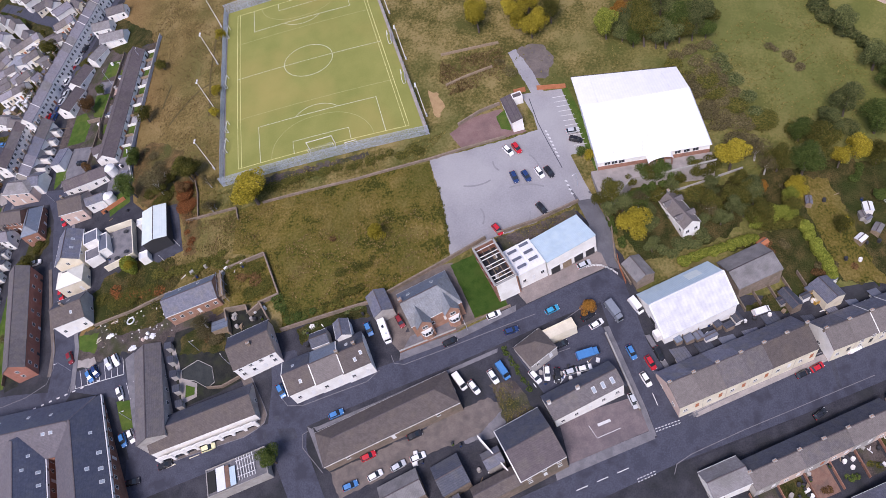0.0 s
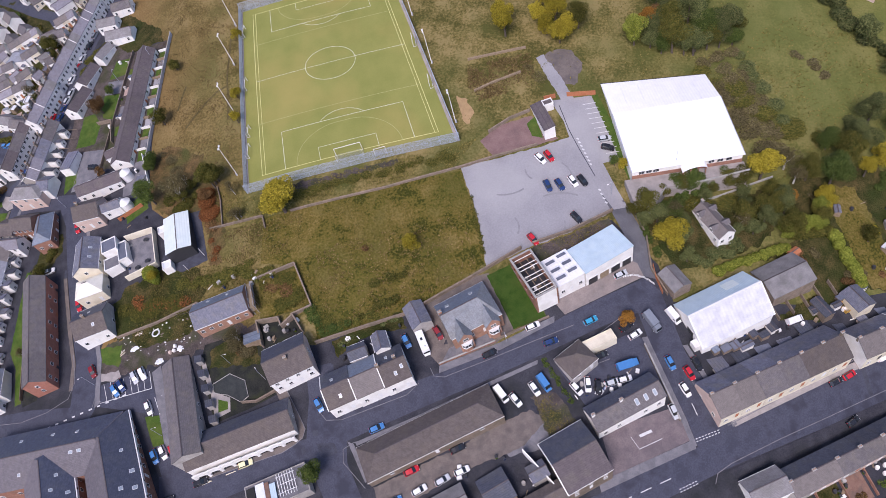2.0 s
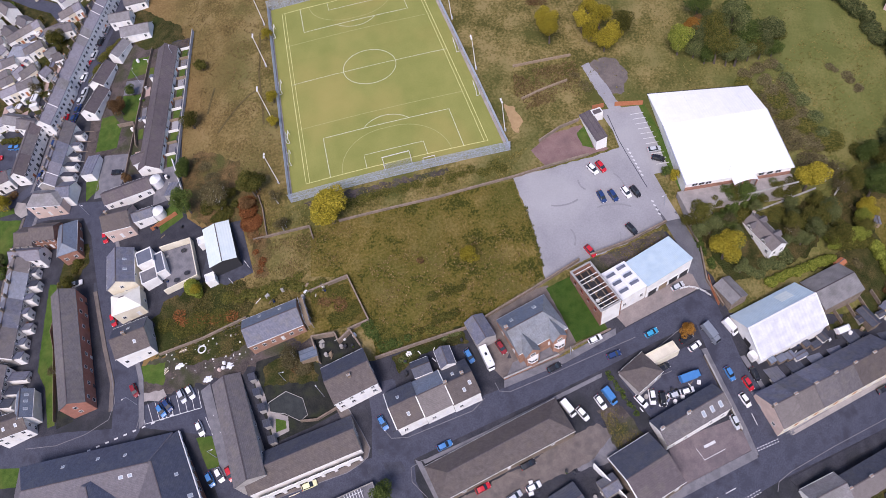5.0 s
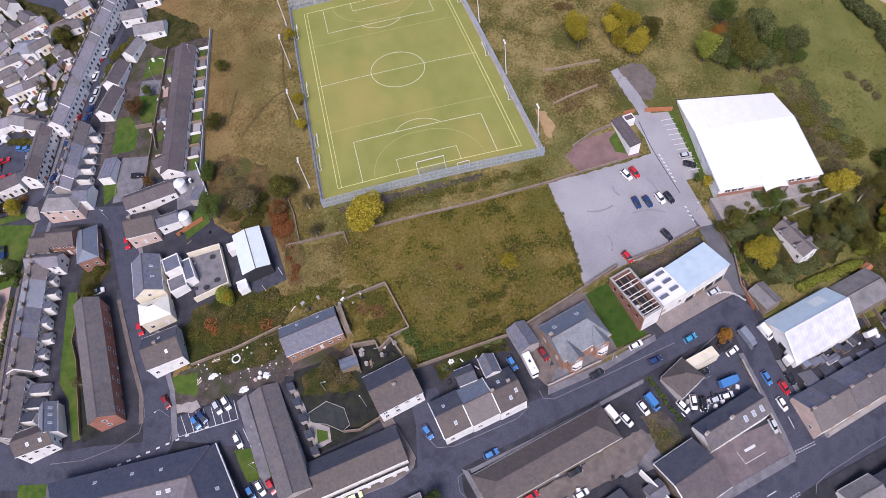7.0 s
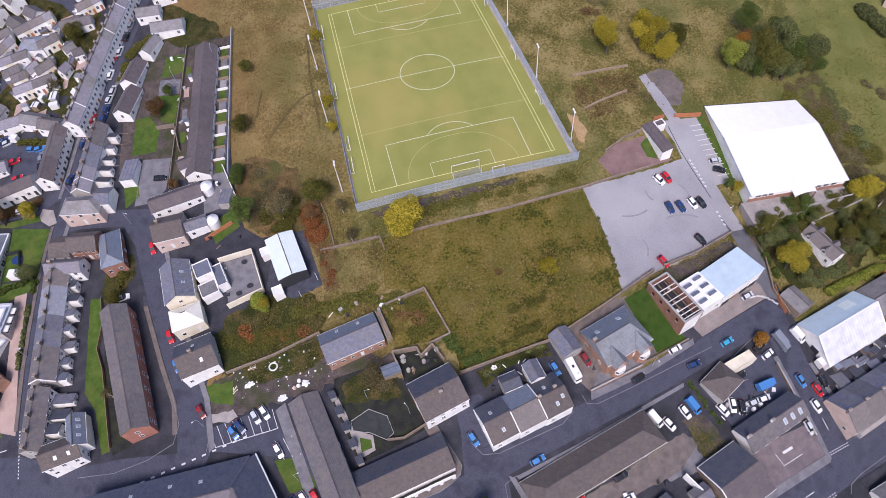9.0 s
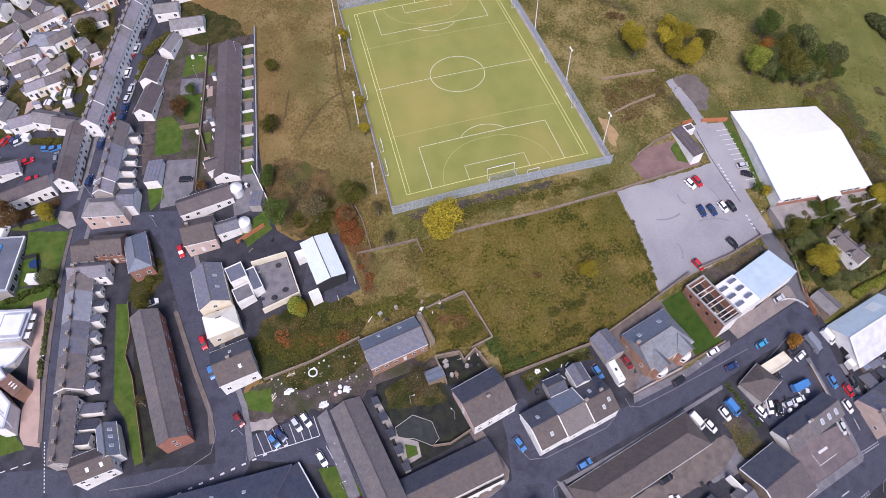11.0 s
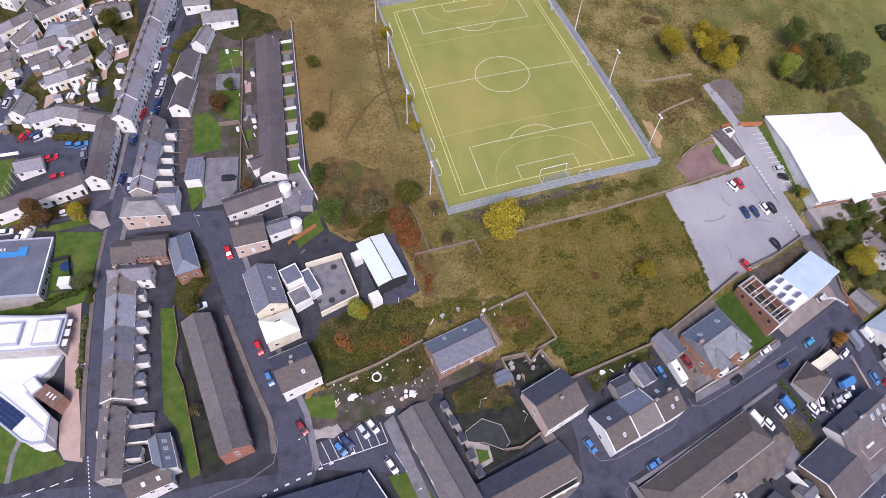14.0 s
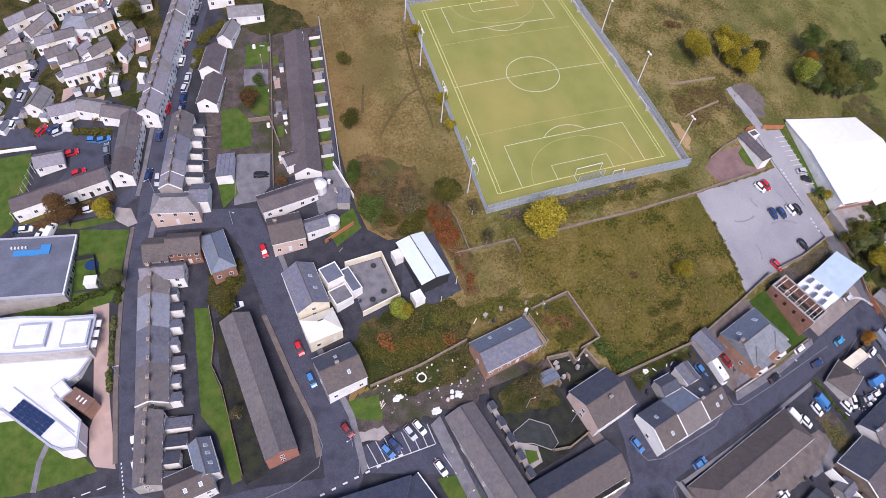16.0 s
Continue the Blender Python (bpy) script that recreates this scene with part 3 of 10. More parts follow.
def house(name, label, x, y, turn, L, W, eave, rise, wall, roof, style="gable", category="house", group="", over=0.3, front=0, back=0, left=0, right=0,
          storeys=2, chims=(), lights=(), sink=4.0, ridge=None, front_door=True, front_wall=None, backroof_shade=None, winw=1.1, fascia=True, stack=None, doors=None, verge=0, slope=0.0, base=None):
    """A building: walls, roof with thickness and overhang, ridge, fascia boards, windows, door, chimneys, roof windows. Its ridge runs along its own x; front is -y."""
    ob = thing(name, x, y, turn, label, category, group, high=eave * tall_at(y) + rise / 2)
    if base is not None:
        ob.location.z = base
    eave *= tall_at(y)
    over *= 0.5
    a, b = L / 2, W / 2
    z0 = -sink
    if style == "gable":
        v = [(-a, -b, z0), (a, -b, z0), (a, b, z0), (-a, b, z0), (-a, -b, eave), (a, -b, eave), (a, b, eave), (-a, b, eave), (-a, 0, eave + rise), (a, 0, eave + rise)]
        f = [(0, 1, 5, 4), (2, 3, 7, 6), (1, 2, 6, 9, 5), (3, 0, 4, 8, 7), (4, 5, 9, 8), (7, 8, 9, 6), (0, 3, 2, 1)]
    elif style == "mono":
        v = box_v(-a, a, -b, b, z0, eave)
        v[4], v[5] = (-a, -b, eave + rise), (a, -b, eave + rise)
        f = BOXF
    else:
        v, f = box_v(-a, a, -b, b, z0, eave), BOXF
    slots = [0] * len(f)
    mats = [wall]
    if front_wall:
        mats.append(front_wall)
        slots[0 if style == "gable" else 2] = 1
    part("wall", mesh_of("wall", v, f, mats, slots), ob)
    k = rise / b if b else 0
    o, th = over, 0.16
    ex = 0.18 if style == "gable" else o
    up = 0.17
    if style == "gable":
        zl = eave - k * o + up
        # A second material gives the rear slope its shade or sky sheen by colour.
        part("roof", solid("roof", [[(-a - ex, -b - o, zl), (a + ex, -b - o, zl), (a + ex, 0, eave + rise + up), (-a - ex, 0, eave + rise + up)]] + ([[(a + ex, b + o, zl), (-a - ex, b + o, zl), (-a - ex, 0, eave + rise + up), (a + ex, 0, eave + rise + up)]]), th, [roof, backroof_shade or roof], [0] * 6 + [1] * 6), ob)
        part("ridge_tiles", boxes("ridge_tiles", [(-a - ex, a + ex, -0.14, 0.14, eave + rise + up - 0.1, eave + rise + up + 0.06)], TILE_DK), ob)
        for s in ((-1, 1) if verge == 2 else (-1,) if verge == 1 else ()):
            part("verge", solid("verge", [[(s * (a + ex) - 0.13, -b - o, zl + 0.06), (s * (a + ex) + 0.13, -b - o, zl + 0.06), (s * (a + ex) + 0.13, 0, eave + rise + up + 0.06), (s * (a + ex) - 0.13, 0, eave + rise + up + 0.06)], [(s * (a + ex) + 0.13, b + o, zl + 0.06), (s * (a + ex) - 0.13, b + o, zl + 0.06), (s * (a + ex) - 0.13, 0, eave + rise + up + 0.06), (s * (a + ex) + 0.13, 0, eave + rise + up + 0.06)]], 0.25, WHITE), ob)
        if fascia:
            for s in (-1, 1):
                part("fascia", box(L + 2 * ex, 0.12, 0.18, UPVC), ob, (0, s * (b + o + 0.05), zl - 0.2))
    elif style == "hip":
        r0, r = ridge if isinstance(ridge, tuple) else (ridge, ridge) if ridge is not None else (max(0.0, (L - W) / 2),) * 2
        A, B, zl, zt = a + o, b + o, eave - k * o + up, eave + rise + up
        part("roof", solid("roof", [[(-A, -B, zl), (A, -B, zl), (r, 0, zt), (-r0, 0, zt)], [(A, B, zl), (-A, B, zl), (-r0, 0, zt), (r, 0, zt)], [(A, -B, zl), (A, B, zl), (r, 0, zt)]] + ([[(-A, B, zl), (-A, -B, zl), (-r0, 0, zt)]] if r0 < A - 0.01 else []), th, [roof, backroof_shade or roof], [0] * 6 + [1] * 6 + [0] * (5 if r0 >= A - 0.01 else 10)), ob)
        if r0 >= A - 0.01:
            part("gable_wall", mesh_of("gable_wall", [(-a, -b, eave), (-a, b, eave), (-a, 0, eave + rise), (-a + 0.25, -b, eave), (-a + 0.25, b, eave), (-a + 0.25, 0, eave + rise)], [(0, 2, 1), (3, 4, 5), (0, 3, 5, 2), (1, 2, 5, 4)], wall), ob)
            for s in (-1, 1):
                part("verge", solid("verge", [[(-A - 0.1, s * B, zl + 0.06), (-A + 0.14, s * B, zl + 0.06), (-A + 0.14, 0, zt + 0.06), (-A - 0.1, 0, zt + 0.06)][::s]], 0.25, UPVC), ob)
        if r > 0.2:
            part("ridge_tiles", boxes("ridge_tiles", [(-r0, r, -0.14, 0.14, zt - 0.1, zt + 0.06)], TILE_DK), ob)
        if fascia:
            for s in (-1, 1):
                part("fascia", box(2 * A, 0.1, 0.16, UPVC), ob, (0, s * (B + 0.04), zl - 0.2))
    elif style == "mono":
        s = rise / W
        part("roof", solid("roof", [[(-a - o, -b - o, eave + rise + s * o + up), (a + o, -b - o, eave + rise + s * o + up), (a + o, b + o, eave - s * o + up), (-a - o, b + o, eave - s * o + up)]], th, [roof]), ob)
    elif style == "flat":
        part("roof", boxes("roof", [(-a + 0.2, a - 0.2, -b + 0.2, b - 0.2, eave, eave + 0.1)], roof), ob)
        for nm, bx in (("parapet", (-a - 0.05, a + 0.05, -b - 0.05, -b + 0.2, eave - 0.1, eave + 0.4)), ("parapet", (-a - 0.05, a + 0.05, b - 0.2, b + 0.05, eave - 0.1, eave + 0.4)),
                       ("parapet", (-a - 0.05, -a + 0.2, -b + 0.2, b - 0.2, eave - 0.1, eave + 0.4)), ("parapet", (a - 0.2, a + 0.05, -b + 0.2, b - 0.2, eave - 0.1, eave + 0.4))):
            part(nm, boxes(nm, [bx], front_wall or wall), ob)
    if slope:
        for c in ob.children:
            for vert in c.data.vertices:
                if vert.co.z > 0:
                    vert.co.z += slope * vert.co.x
    levels = [0.9 + 2.6 * i for i in range(storeys) if 0.9 + 2.6 * i + 1.2 < eave + 0.1]
    for n, side in ((front, 0), (back, 2), (right, 1), (left, 3)):
        length = L if side in (0, 2) else W
        for i in range(n):
            u = (i + 0.5) / n * length - length / 2
            for j, z in enumerate(levels):
                if side == 0 and front_door and j == 0 and i == n // 2:
                    continue
                at = [(u, -b - 0.02, z), (a + 0.02, u, z), (-u, b + 0.02, z), (-a - 0.02, -u, z)][side]
                window(ob, at, 90 * side, winw, 1.25)
    if front and front_door:
        u = (front // 2 + 0.5) / front * L - a
        door(ob, (u, -b - 0.02, 0.05), 0, doors)
    for cx, cy in chims:
        chimney(ob, cx, cy, eave + rise - abs(cy) * k + 0.1, mat=stack)
    for q in lights:
        roof_window(ob, q[0], q[1], L, W, eave, rise, q[2], *(q[3:5] if len(q) > 4 else ()))
    return ob


def terrace(name, label, x, y, turn, L, W, n, eave, rise, walls, roofs, group, ends=1, out=0, outw=2.6, outl=4.0, chim=True, storeys=2, front_wall=None, lights_every=0, step=0.0, rear=None, backroof_shade=None, verges=True):
    """A row of n joined houses along x; each is a thing of its own, with a rear outrigger when out is 1 (back) or -1 (front)."""
    w = L / n
    ca, sa = math.cos(radians(turn)), math.sin(radians(turn))
    rnd = random.Random(int(abs(x) * 10 + n))
    z0, z1 = gz(*site(x - L / 2 * ca, y - L / 2 * sa, eave)), gz(*site(x + L / 2 * ca, y + L / 2 * sa, eave))
    slope = (z1 - z0) / L
    for i in range(n):
        u = (i + 0.5) * w - L / 2
        hx, hy = x + u * ca, y + u * sa
        wl, rf = walls[i % len(walls)], roofs[(i // 2 + n) % len(roofs)]
        dl = rnd.uniform(-0.06, 0.06) if chim else 0.0
        h = house(name, label, hx, hy, turn, w - 0.02, W, eave + dl, rise, wl, rf, slope=slope, base=(z0 + z1) / 2 + slope * u, group=group, front=2, back=1, storeys=storeys, over=0.22,
                  chims=[(-w / 2 + 0.35, 0.0)] if chim else (), lights=[(rnd.uniform(-1, 1), 0.5, rnd.choice((-1, 1)))] if lights_every and i % lights_every == 0 else (),
                  doors=rnd.choice((UPVC, DARKMETAL, ORANGEWOOD)), front_wall=front_wall, left=ends if i == 0 else 0, right=ends if i == n - 1 else 0, verge=rnd.choice((0, 0, 1)) if chim and verges else 0, backroof_shade=backroof_shade, fascia=False)
        eave_ = eave * tall_at(hy)
        if i == n - 1 and chim:
            chimney(h, w / 2 - 0.35, 0, eave_ + rise + 0.1)
        if out:
            ol = outl * rnd.uniform(0.6, 1.3)
            dz = rnd.uniform(-1.3, 0.2)
            s = out
            v = box_v(-w / 2 + 0.05, -w / 2 + 0.05 + outw, s * (W / 2) if s > 0 else -W / 2 - ol, s * (W / 2) + ol if s > 0 else -W / 2, -2, eave_ - 1.2 + dz)
            part("outrigger", mesh_of("outrigger", v, BOXF, rear or wl), h)
            y0, y1 = (W / 2, W / 2 + ol + 0.2) if s > 0 else (-W / 2 - ol - 0.2, -W / 2)
            x0, x1 = -w / 2, -w / 2 + outw + 0.25
            part("outrigger_roof", solid("outrigger_roof", [[(x0, y0, eave_ - 0.1 + dz), (x1, y0, eave_ - 1.0 + dz), (x1, y1, eave_ - 1.0 + dz), (x0, y1, eave_ - 0.1 + dz)]], 0.16, [rnd.choice((SLATE_D, SLATE_D, SLATE, FLATROOF))]), h)
            window(h, (-w / 2 + outw / 2, s * (W / 2 + ol + 0.02), 1.0), 0 if s < 0 else 180, 0.9, 1.1)
            yw = box_v(w / 2 - 0.15, w / 2, W / 2, W / 2 + ol + 2.2, -2, 1.6) if s > 0 else box_v(w / 2 - 0.15, w / 2, -W / 2 - ol - 2.2, -W / 2, -2, 1.2)
            part("yard_wall", mesh_of("yard_wall", yw, BOXF, rnd.choice((STONE, GREYR))), h)


def shed(name, label, x, y, turn, L, W, h, wall, roof, category="shed", rise=0.6, style="gable", group=""):
    return house(name, label, x, y, turn, L, W, h, rise, wall, roof, style, category, group, over=0.15, storeys=0, fascia=False)


def wall_line(name, label, pts, h, t, mat, category="wall", cap=None, kind="structure"):
    """A free-standing wall, fence board or bank along a plan line, following the ground in short lengths."""
    top = new(name)
    tagged(top, label, category, kind=kind)
    v, f, cv, cf = [], [], [], []
    pts = [site(*p) for p in pts]
    for i in range(len(pts) - 1):
        a, b = Vector((*pts[i], 0)), Vector((*pts[i + 1], 0))
        d = (b - a)
        k = max(1, int(d.length / 5))
        d.normalize()
        s = Vector((-d.y, d.x, 0))
        for j in range(k):
            p, q = a.lerp(b, j / k), a.lerp(b, (j + 1) / k)
            for vv, ff, lo, hi, tt in ((v, f, -0.6, h, t), (cv, cf, h, h + 0.09, t + 0.12)):
                o = len(vv)
                for zz in (lo, hi):
                    for r in (p + s * tt / 2, p - s * tt / 2, q - s * tt / 2, q + s * tt / 2):
                        vv.append((r.x, r.y, gz(p.x if r in (p,) else r.x, r.y) + zz))
                ff += [(o, o + 1, o + 2, o + 3)[::-1], (o + 4, o + 5, o + 6, o + 7), (o, o + 4, o + 7, o + 3)[::-1], (o + 1, o + 2, o + 6, o + 5), (o, o + 1, o + 5, o + 4), (o + 2, o + 3, o + 7, o + 6)]
    part("wall_face" if cap else "boards", mesh_of("wall_face", v, f, mat), top)
    if cap:
        part("coping", mesh_of("coping", cv, cf, cap), top)
    return top


# ---------------------------------------------------------------- vehicles
def loft(name, rows, mat, smooth=False):
    """Skin over rows of (x, half width, z low, z high, half width at the top)."""
    v, f = [], []
    for x, w, z0, z1, wt in rows:
        v += [(x, -w, z0), (x, -w * 1.0, (z0 + z1) / 2), (x, -wt, z1), (x, wt, z1), (x, w, (z0 + z1) / 2), (x, w, z0)]
    n = len(rows)
    for i in range(n - 1):
        for k in range(6):
            f.append((i * 6 + k, i * 6 + (k + 1) % 6, i * 6 + 6 + (k + 1) % 6, i * 6 + 6 + k))
    f.append(tuple(range(5, -1, -1)))
    f.append(tuple((n - 1) * 6 + k for k in range(6)))
    return mesh_of(name, v, f, mat, smooth=smooth)


MODELS = {}
CAR_NAMES = dict(white="white", black="black", navy="dark blue", blue="blue", cyan="light blue", red="red", darkred="dark red", silver="silver", grey="grey", cream="pale yellow")


def wheels(ob, xs, half, r=0.31):
    for x in xs:
        for s in (-1, 1):
            w = part("wheel", tube("wheel", r, r, 0.2, TYRE, 14), ob, (x, s * (half - 0.1) + 0.1, r), 0, "", (90, 0))
            part("rim", tube("rim", r * 0.6, r * 0.55, 0.23, GALV, 10, -0.015), w)


def car_model(kind, col):
    """One vehicle with body, glass, roof, wheels and lamps, built once for each colour."""
    p = PAINTS[col]
    ob = new({"car": "car", "van": "van", "truck": "box_truck", "camper": "camper_van"}[kind])
    if kind == "car":
        part("body", loft("body", [(-2.1, 0.72, 0.35, 0.72, 0.66), (-1.95, 0.84, 0.25, 0.92, 0.76), (-1.2, 0.88, 0.22, 0.95, 0.8), (0.6, 0.88, 0.22, 0.93, 0.8), (1.5, 0.86, 0.24, 0.84, 0.76), (2.0, 0.78, 0.28, 0.7, 0.68), (2.12, 0.66, 0.36, 0.58, 0.6)], p), ob)
        part("glasshouse", loft("glasshouse", [(-1.95, 0.72, 0.9, 0.93, 0.7), (-1.5, 0.76, 0.9, 1.4, 0.58), (0.25, 0.77, 0.9, 1.43, 0.6), (1.1, 0.72, 0.88, 0.92, 0.68)], CARGLASS), ob)
        part("roof", loft("roof", [(-1.55, 0.58, 1.37, 1.42, 0.54), (-0.6, 0.61, 1.4, 1.49, 0.56), (0.3, 0.61, 1.4, 1.45, 0.55)], p), ob)
        wheels(ob, (-1.3, 1.3), 0.88)
        lamps = ((2.02, 0.58, 0.62, UPVC, "headlight"), (-2.04, 0.6, 0.72, PAINTS["red"], "tail_light"))
    elif kind == "van":
        part("body", loft("body", [(-2.6, 0.92, 0.35, 2.05, 0.84), (-2.5, 0.96, 0.3, 2.12, 0.86), (1.0, 0.96, 0.3, 2.12, 0.86), (1.45, 0.96, 0.3, 1.75, 0.84), (1.95, 0.95, 0.3, 1.12, 0.84), (2.5, 0.86, 0.32, 0.95, 0.74), (2.62, 0.74, 0.4, 0.75, 0.66)], p), ob)
        part("windscreen", solid("windscreen", [[(1.2, -0.8, 2.0), (1.93, -0.8, 1.2), (1.93, 0.8, 1.2), (1.2, 0.8, 2.0)][::-1]], 0.03, [CARGLASS]), ob, (0.06, 0, 0.06))
        for s in (-1, 1):
            part("side_window", boxes("side_window", [(0.75, 1.5, s * 0.955 - 0.012, s * 0.955 + 0.012, 1.2, 1.62)], CARGLASS), ob)
        wheels(ob, (-1.55, 1.65), 0.96, 0.34)
        lamps = ((2.5, 0.68, 0.75, UPVC, "headlight"), (-2.58, 0.8, 0.9, PAINTS["red"], "tail_light"))
    elif kind == "camper":
        part("body", loft("body", [(-3.6, 1.08, 0.4, 2.6, 1.02), (-3.5, 1.12, 0.35, 2.78, 1.05), (2.3, 1.12, 0.35, 2.8, 1.05), (2.6, 1.1, 0.35, 2.35, 1.0), (2.9, 1.0, 0.35, 1.3, 0.9), (3.5, 0.85, 0.4, 1.0, 0.75)], p), ob)
        part("windscreen", solid("windscreen", [[(2.45, -0.9, 2.2), (2.9, -0.9, 1.4), (2.9, 0.9, 1.4), (2.45, 0.9, 2.2)][::-1]], 0.03, [CARGLASS]), ob, (0.1, 0, 0.06))
        part("roof_hatch", box(0.8, 0.6, 0.12, CARGLASS), ob, (-1.0, 0, 2.79))
        part("roof_vent", box(0.4, 0.4, 0.15, GALV), ob, (1.2, 0.3, 2.79))
        wheels(ob, (-2.0, 2.4), 1.1, 0.34)
        lamps = ((3.45, 0.65, 0.8, UPVC, "headlight"), (-3.6, 0.9, 0.9, PAINTS["red"], "tail_light"))
    else:
        part("cab", loft("cab", [(1.5, 1.0, 0.5, 2.3, 0.9), (2.6, 1.0, 0.45, 2.25, 0.9), (3.2, 0.98, 0.45, 1.4, 0.9), (3.35, 0.9, 0.5, 1.2, 0.85)], p), ob)
        part("windscreen", solid("windscreen", [[(2.68, -0.85, 2.15), (3.18, -0.85, 1.45), (3.18, 0.85, 1.45), (2.68, 0.85, 2.15)][::-1]], 0.03, [CARGLASS]), ob, (0.06, 0, 0.06))
        part("cargo_box", boxes("cargo_box", [(-3.2, 1.35, -1.08, 1.08, 0.9, 2.7)], p), ob)
        part("chassis", boxes("chassis", [(-3.1, 3.0, -0.5, 0.5, 0.45, 0.88)], DARKMETAL), ob)
        wheels(ob, (-2.0, 2.4), 1.05, 0.4)
        lamps = ((3.3, 0.75, 0.8, UPVC, "headlight"), (-3.2, 0.8, 0.95, PAINTS["red"], "tail_light"))
    for x, yy, z, m, nm in lamps:
        for s in (-1, 1):
            part(nm, box(0.12, 0.28, 0.14, m), ob, (x, s * yy, z))
    return ob


def vehicle(kind, col, x, y, turn, where="parked on tarmac"):
    """A vehicle standing on its wheels, tipped to the slope of the ground under it."""
    turn = bearing(x, y, turn)[0]
    x, y = site(x, y)
    c, s = math.cos(radians(turn)), math.sin(radians(turn))
    dz = (gz(x + c, y + s) - gz(x - c, y - s)) / 2
    sz = (gz(x - s, y + c) - gz(x + s, y - c)) / 2
    m = Matrix.Translation((x, y, gz(x, y) + 0.07)) @ Matrix.Rotation(radians(turn), 4, "Z") @ Matrix.Rotation(-math.atan(dz), 4, "Y") @ Matrix.Rotation(math.atan(sz), 4, "X")
    if (kind, col) not in MODELS:
        ob = MODELS[(kind, col)] = car_model(kind, col)
        ob.matrix_basis = m
    else:
        ob = copy_thing(MODELS[(kind, col)], m)
    nm = {"car": "hatchback car", "van": "panel van", "truck": "box truck", "camper": "camper van"}[kind]
    return tagged(ob, f"{CAR_NAMES[col]} {nm} {where}", {"car": "car", "van": "van", "truck": "truck", "camper": "camper van"}[kind], "parked vehicles")


# ---------------------------------------------------------------- planting
def blob_leaves(rnd, lumps, n, size):
    """Leaf clumps: small bent blades scattered over the skins of several overlapping lumps."""
    v, f = [], []
    tot = sum(r * r for *_, r in lumps)
    for cx, cy, cz, r in lumps:
        for _ in range(int(n * r * r / tot)):
            d = Vector((rnd.gauss(0, 1), rnd.gauss(0, 1), rnd.gauss(0.25, 1))).normalized()
            p = Vector((cx, cy, cz)) + d * r * rnd.uniform(0.72, 1.08)
            a = Vector((rnd.gauss(0, 1), rnd.gauss(0, 1), rnd.gauss(0, 0.6))).normalized() * size * rnd.uniform(0.6, 1.3)
            b = d.cross(a).normalized() * size * rnd.uniform(0.4, 0.9)
            o = len(v)
            v += [tuple(p - a), tuple(p - b * 0.9 + d * size * 0.25), tuple(p + a), tuple(p + b * 0.9 + d * size * 0.25)]
            f += [(o, o + 1, o + 2), (o, o + 2, o + 3)]
    return v, f


def tree_model(col, variant):
    """A tree about 8 m high and 4 m in radius: tapered trunk, limbs, and a crown of leaf clumps with gaps."""
    rnd = random.Random(variant * 17 + len(col))
    tall = {0: 1.0, 1: 1.2, 2: 0.85}[variant]
    lumps = []
    for k in range(13):
        a, r = rnd.uniform(0, 2 * math.pi), rnd.uniform(0.2, 2.6)
        z = (4.6 + rnd.uniform(-1.6, 2.6) * (1 - r / 4)) * tall
        lumps.append((r * math.cos(a), r * math.sin(a), z, rnd.uniform(1.0, 1.75)))
    v, f = [], []

    def limb(p, q, r0, r1, n=7):
        p, q = Vector(p), Vector(q)
        d = (q - p).normalized()
        s = d.orthogonal().normalized()
        t = d.cross(s)
        o = len(v)
        for c, r in ((p, r0), (p.lerp(q, 0.5) + s * 0.08, (r0 + r1) / 2), (q, r1)):
            v.extend(tuple(c + (s * math.cos(2 * math.pi * i / n) + t * math.sin(2 * math.pi * i / n)) * r) for i in range(n))
        for k in range(2):
            f.extend((o + k * n + i, o + k * n + (i + 1) % n, o + k * n + n + (i + 1) % n, o + k * n + n + i) for i in range(n))
    limb((0, 0, -0.8), (0.1, 0, 3.2 * tall), 0.3, 0.2)
    for cx, cy, cz, r in lumps[:8]:
        limb((0.08, 0, rnd.uniform(1.8, 3.0) * tall), (cx * 0.9, cy * 0.9, cz), 0.12, 0.03, 5)
    trunk = mesh_of("trunk", v, f, BIRCHBARK if col == "pale" else BARK)
    lv, lf = blob_leaves(rnd, lumps, 6500 if col != "pale" else 2000, 0.16)
    return trunk, mesh_of("crown", lv, lf, LEAVES[col])


TREE_LABEL = dict(hedge="bright yellow-green garden conifer", yellow="yellow autumn tree with a rounded crown", olive="olive-green tree turning yellow in autumn", green="green bushy tree", dark="dark bare-looking thicket tree", rust="rust-brown autumn bush", orange="small orange autumn tree", pale="pale thin birch with sparse leaves")
TREES = 0


def tree(col, x, y, r, squat=1.0):
    global TREES
    TREES += 1
    var = TREES % 3
    trunk, crown = cached(("tree", col, var), lambda: tree_model(col, var))
    ob = thing("tree" if r > 2.4 else "shrub", x, y, (TREES * 73) % 360, TREE_LABEL[col] + (" in rough grass" if y > -60 else " beside a yard"), "tree" if r > 2.4 else "shrub", "trees")
    s = r / 3.0
    ob.scale = (s, s, s * squat)
    part("trunk", trunk, ob)
    part("crown", crown, ob)
    return ob


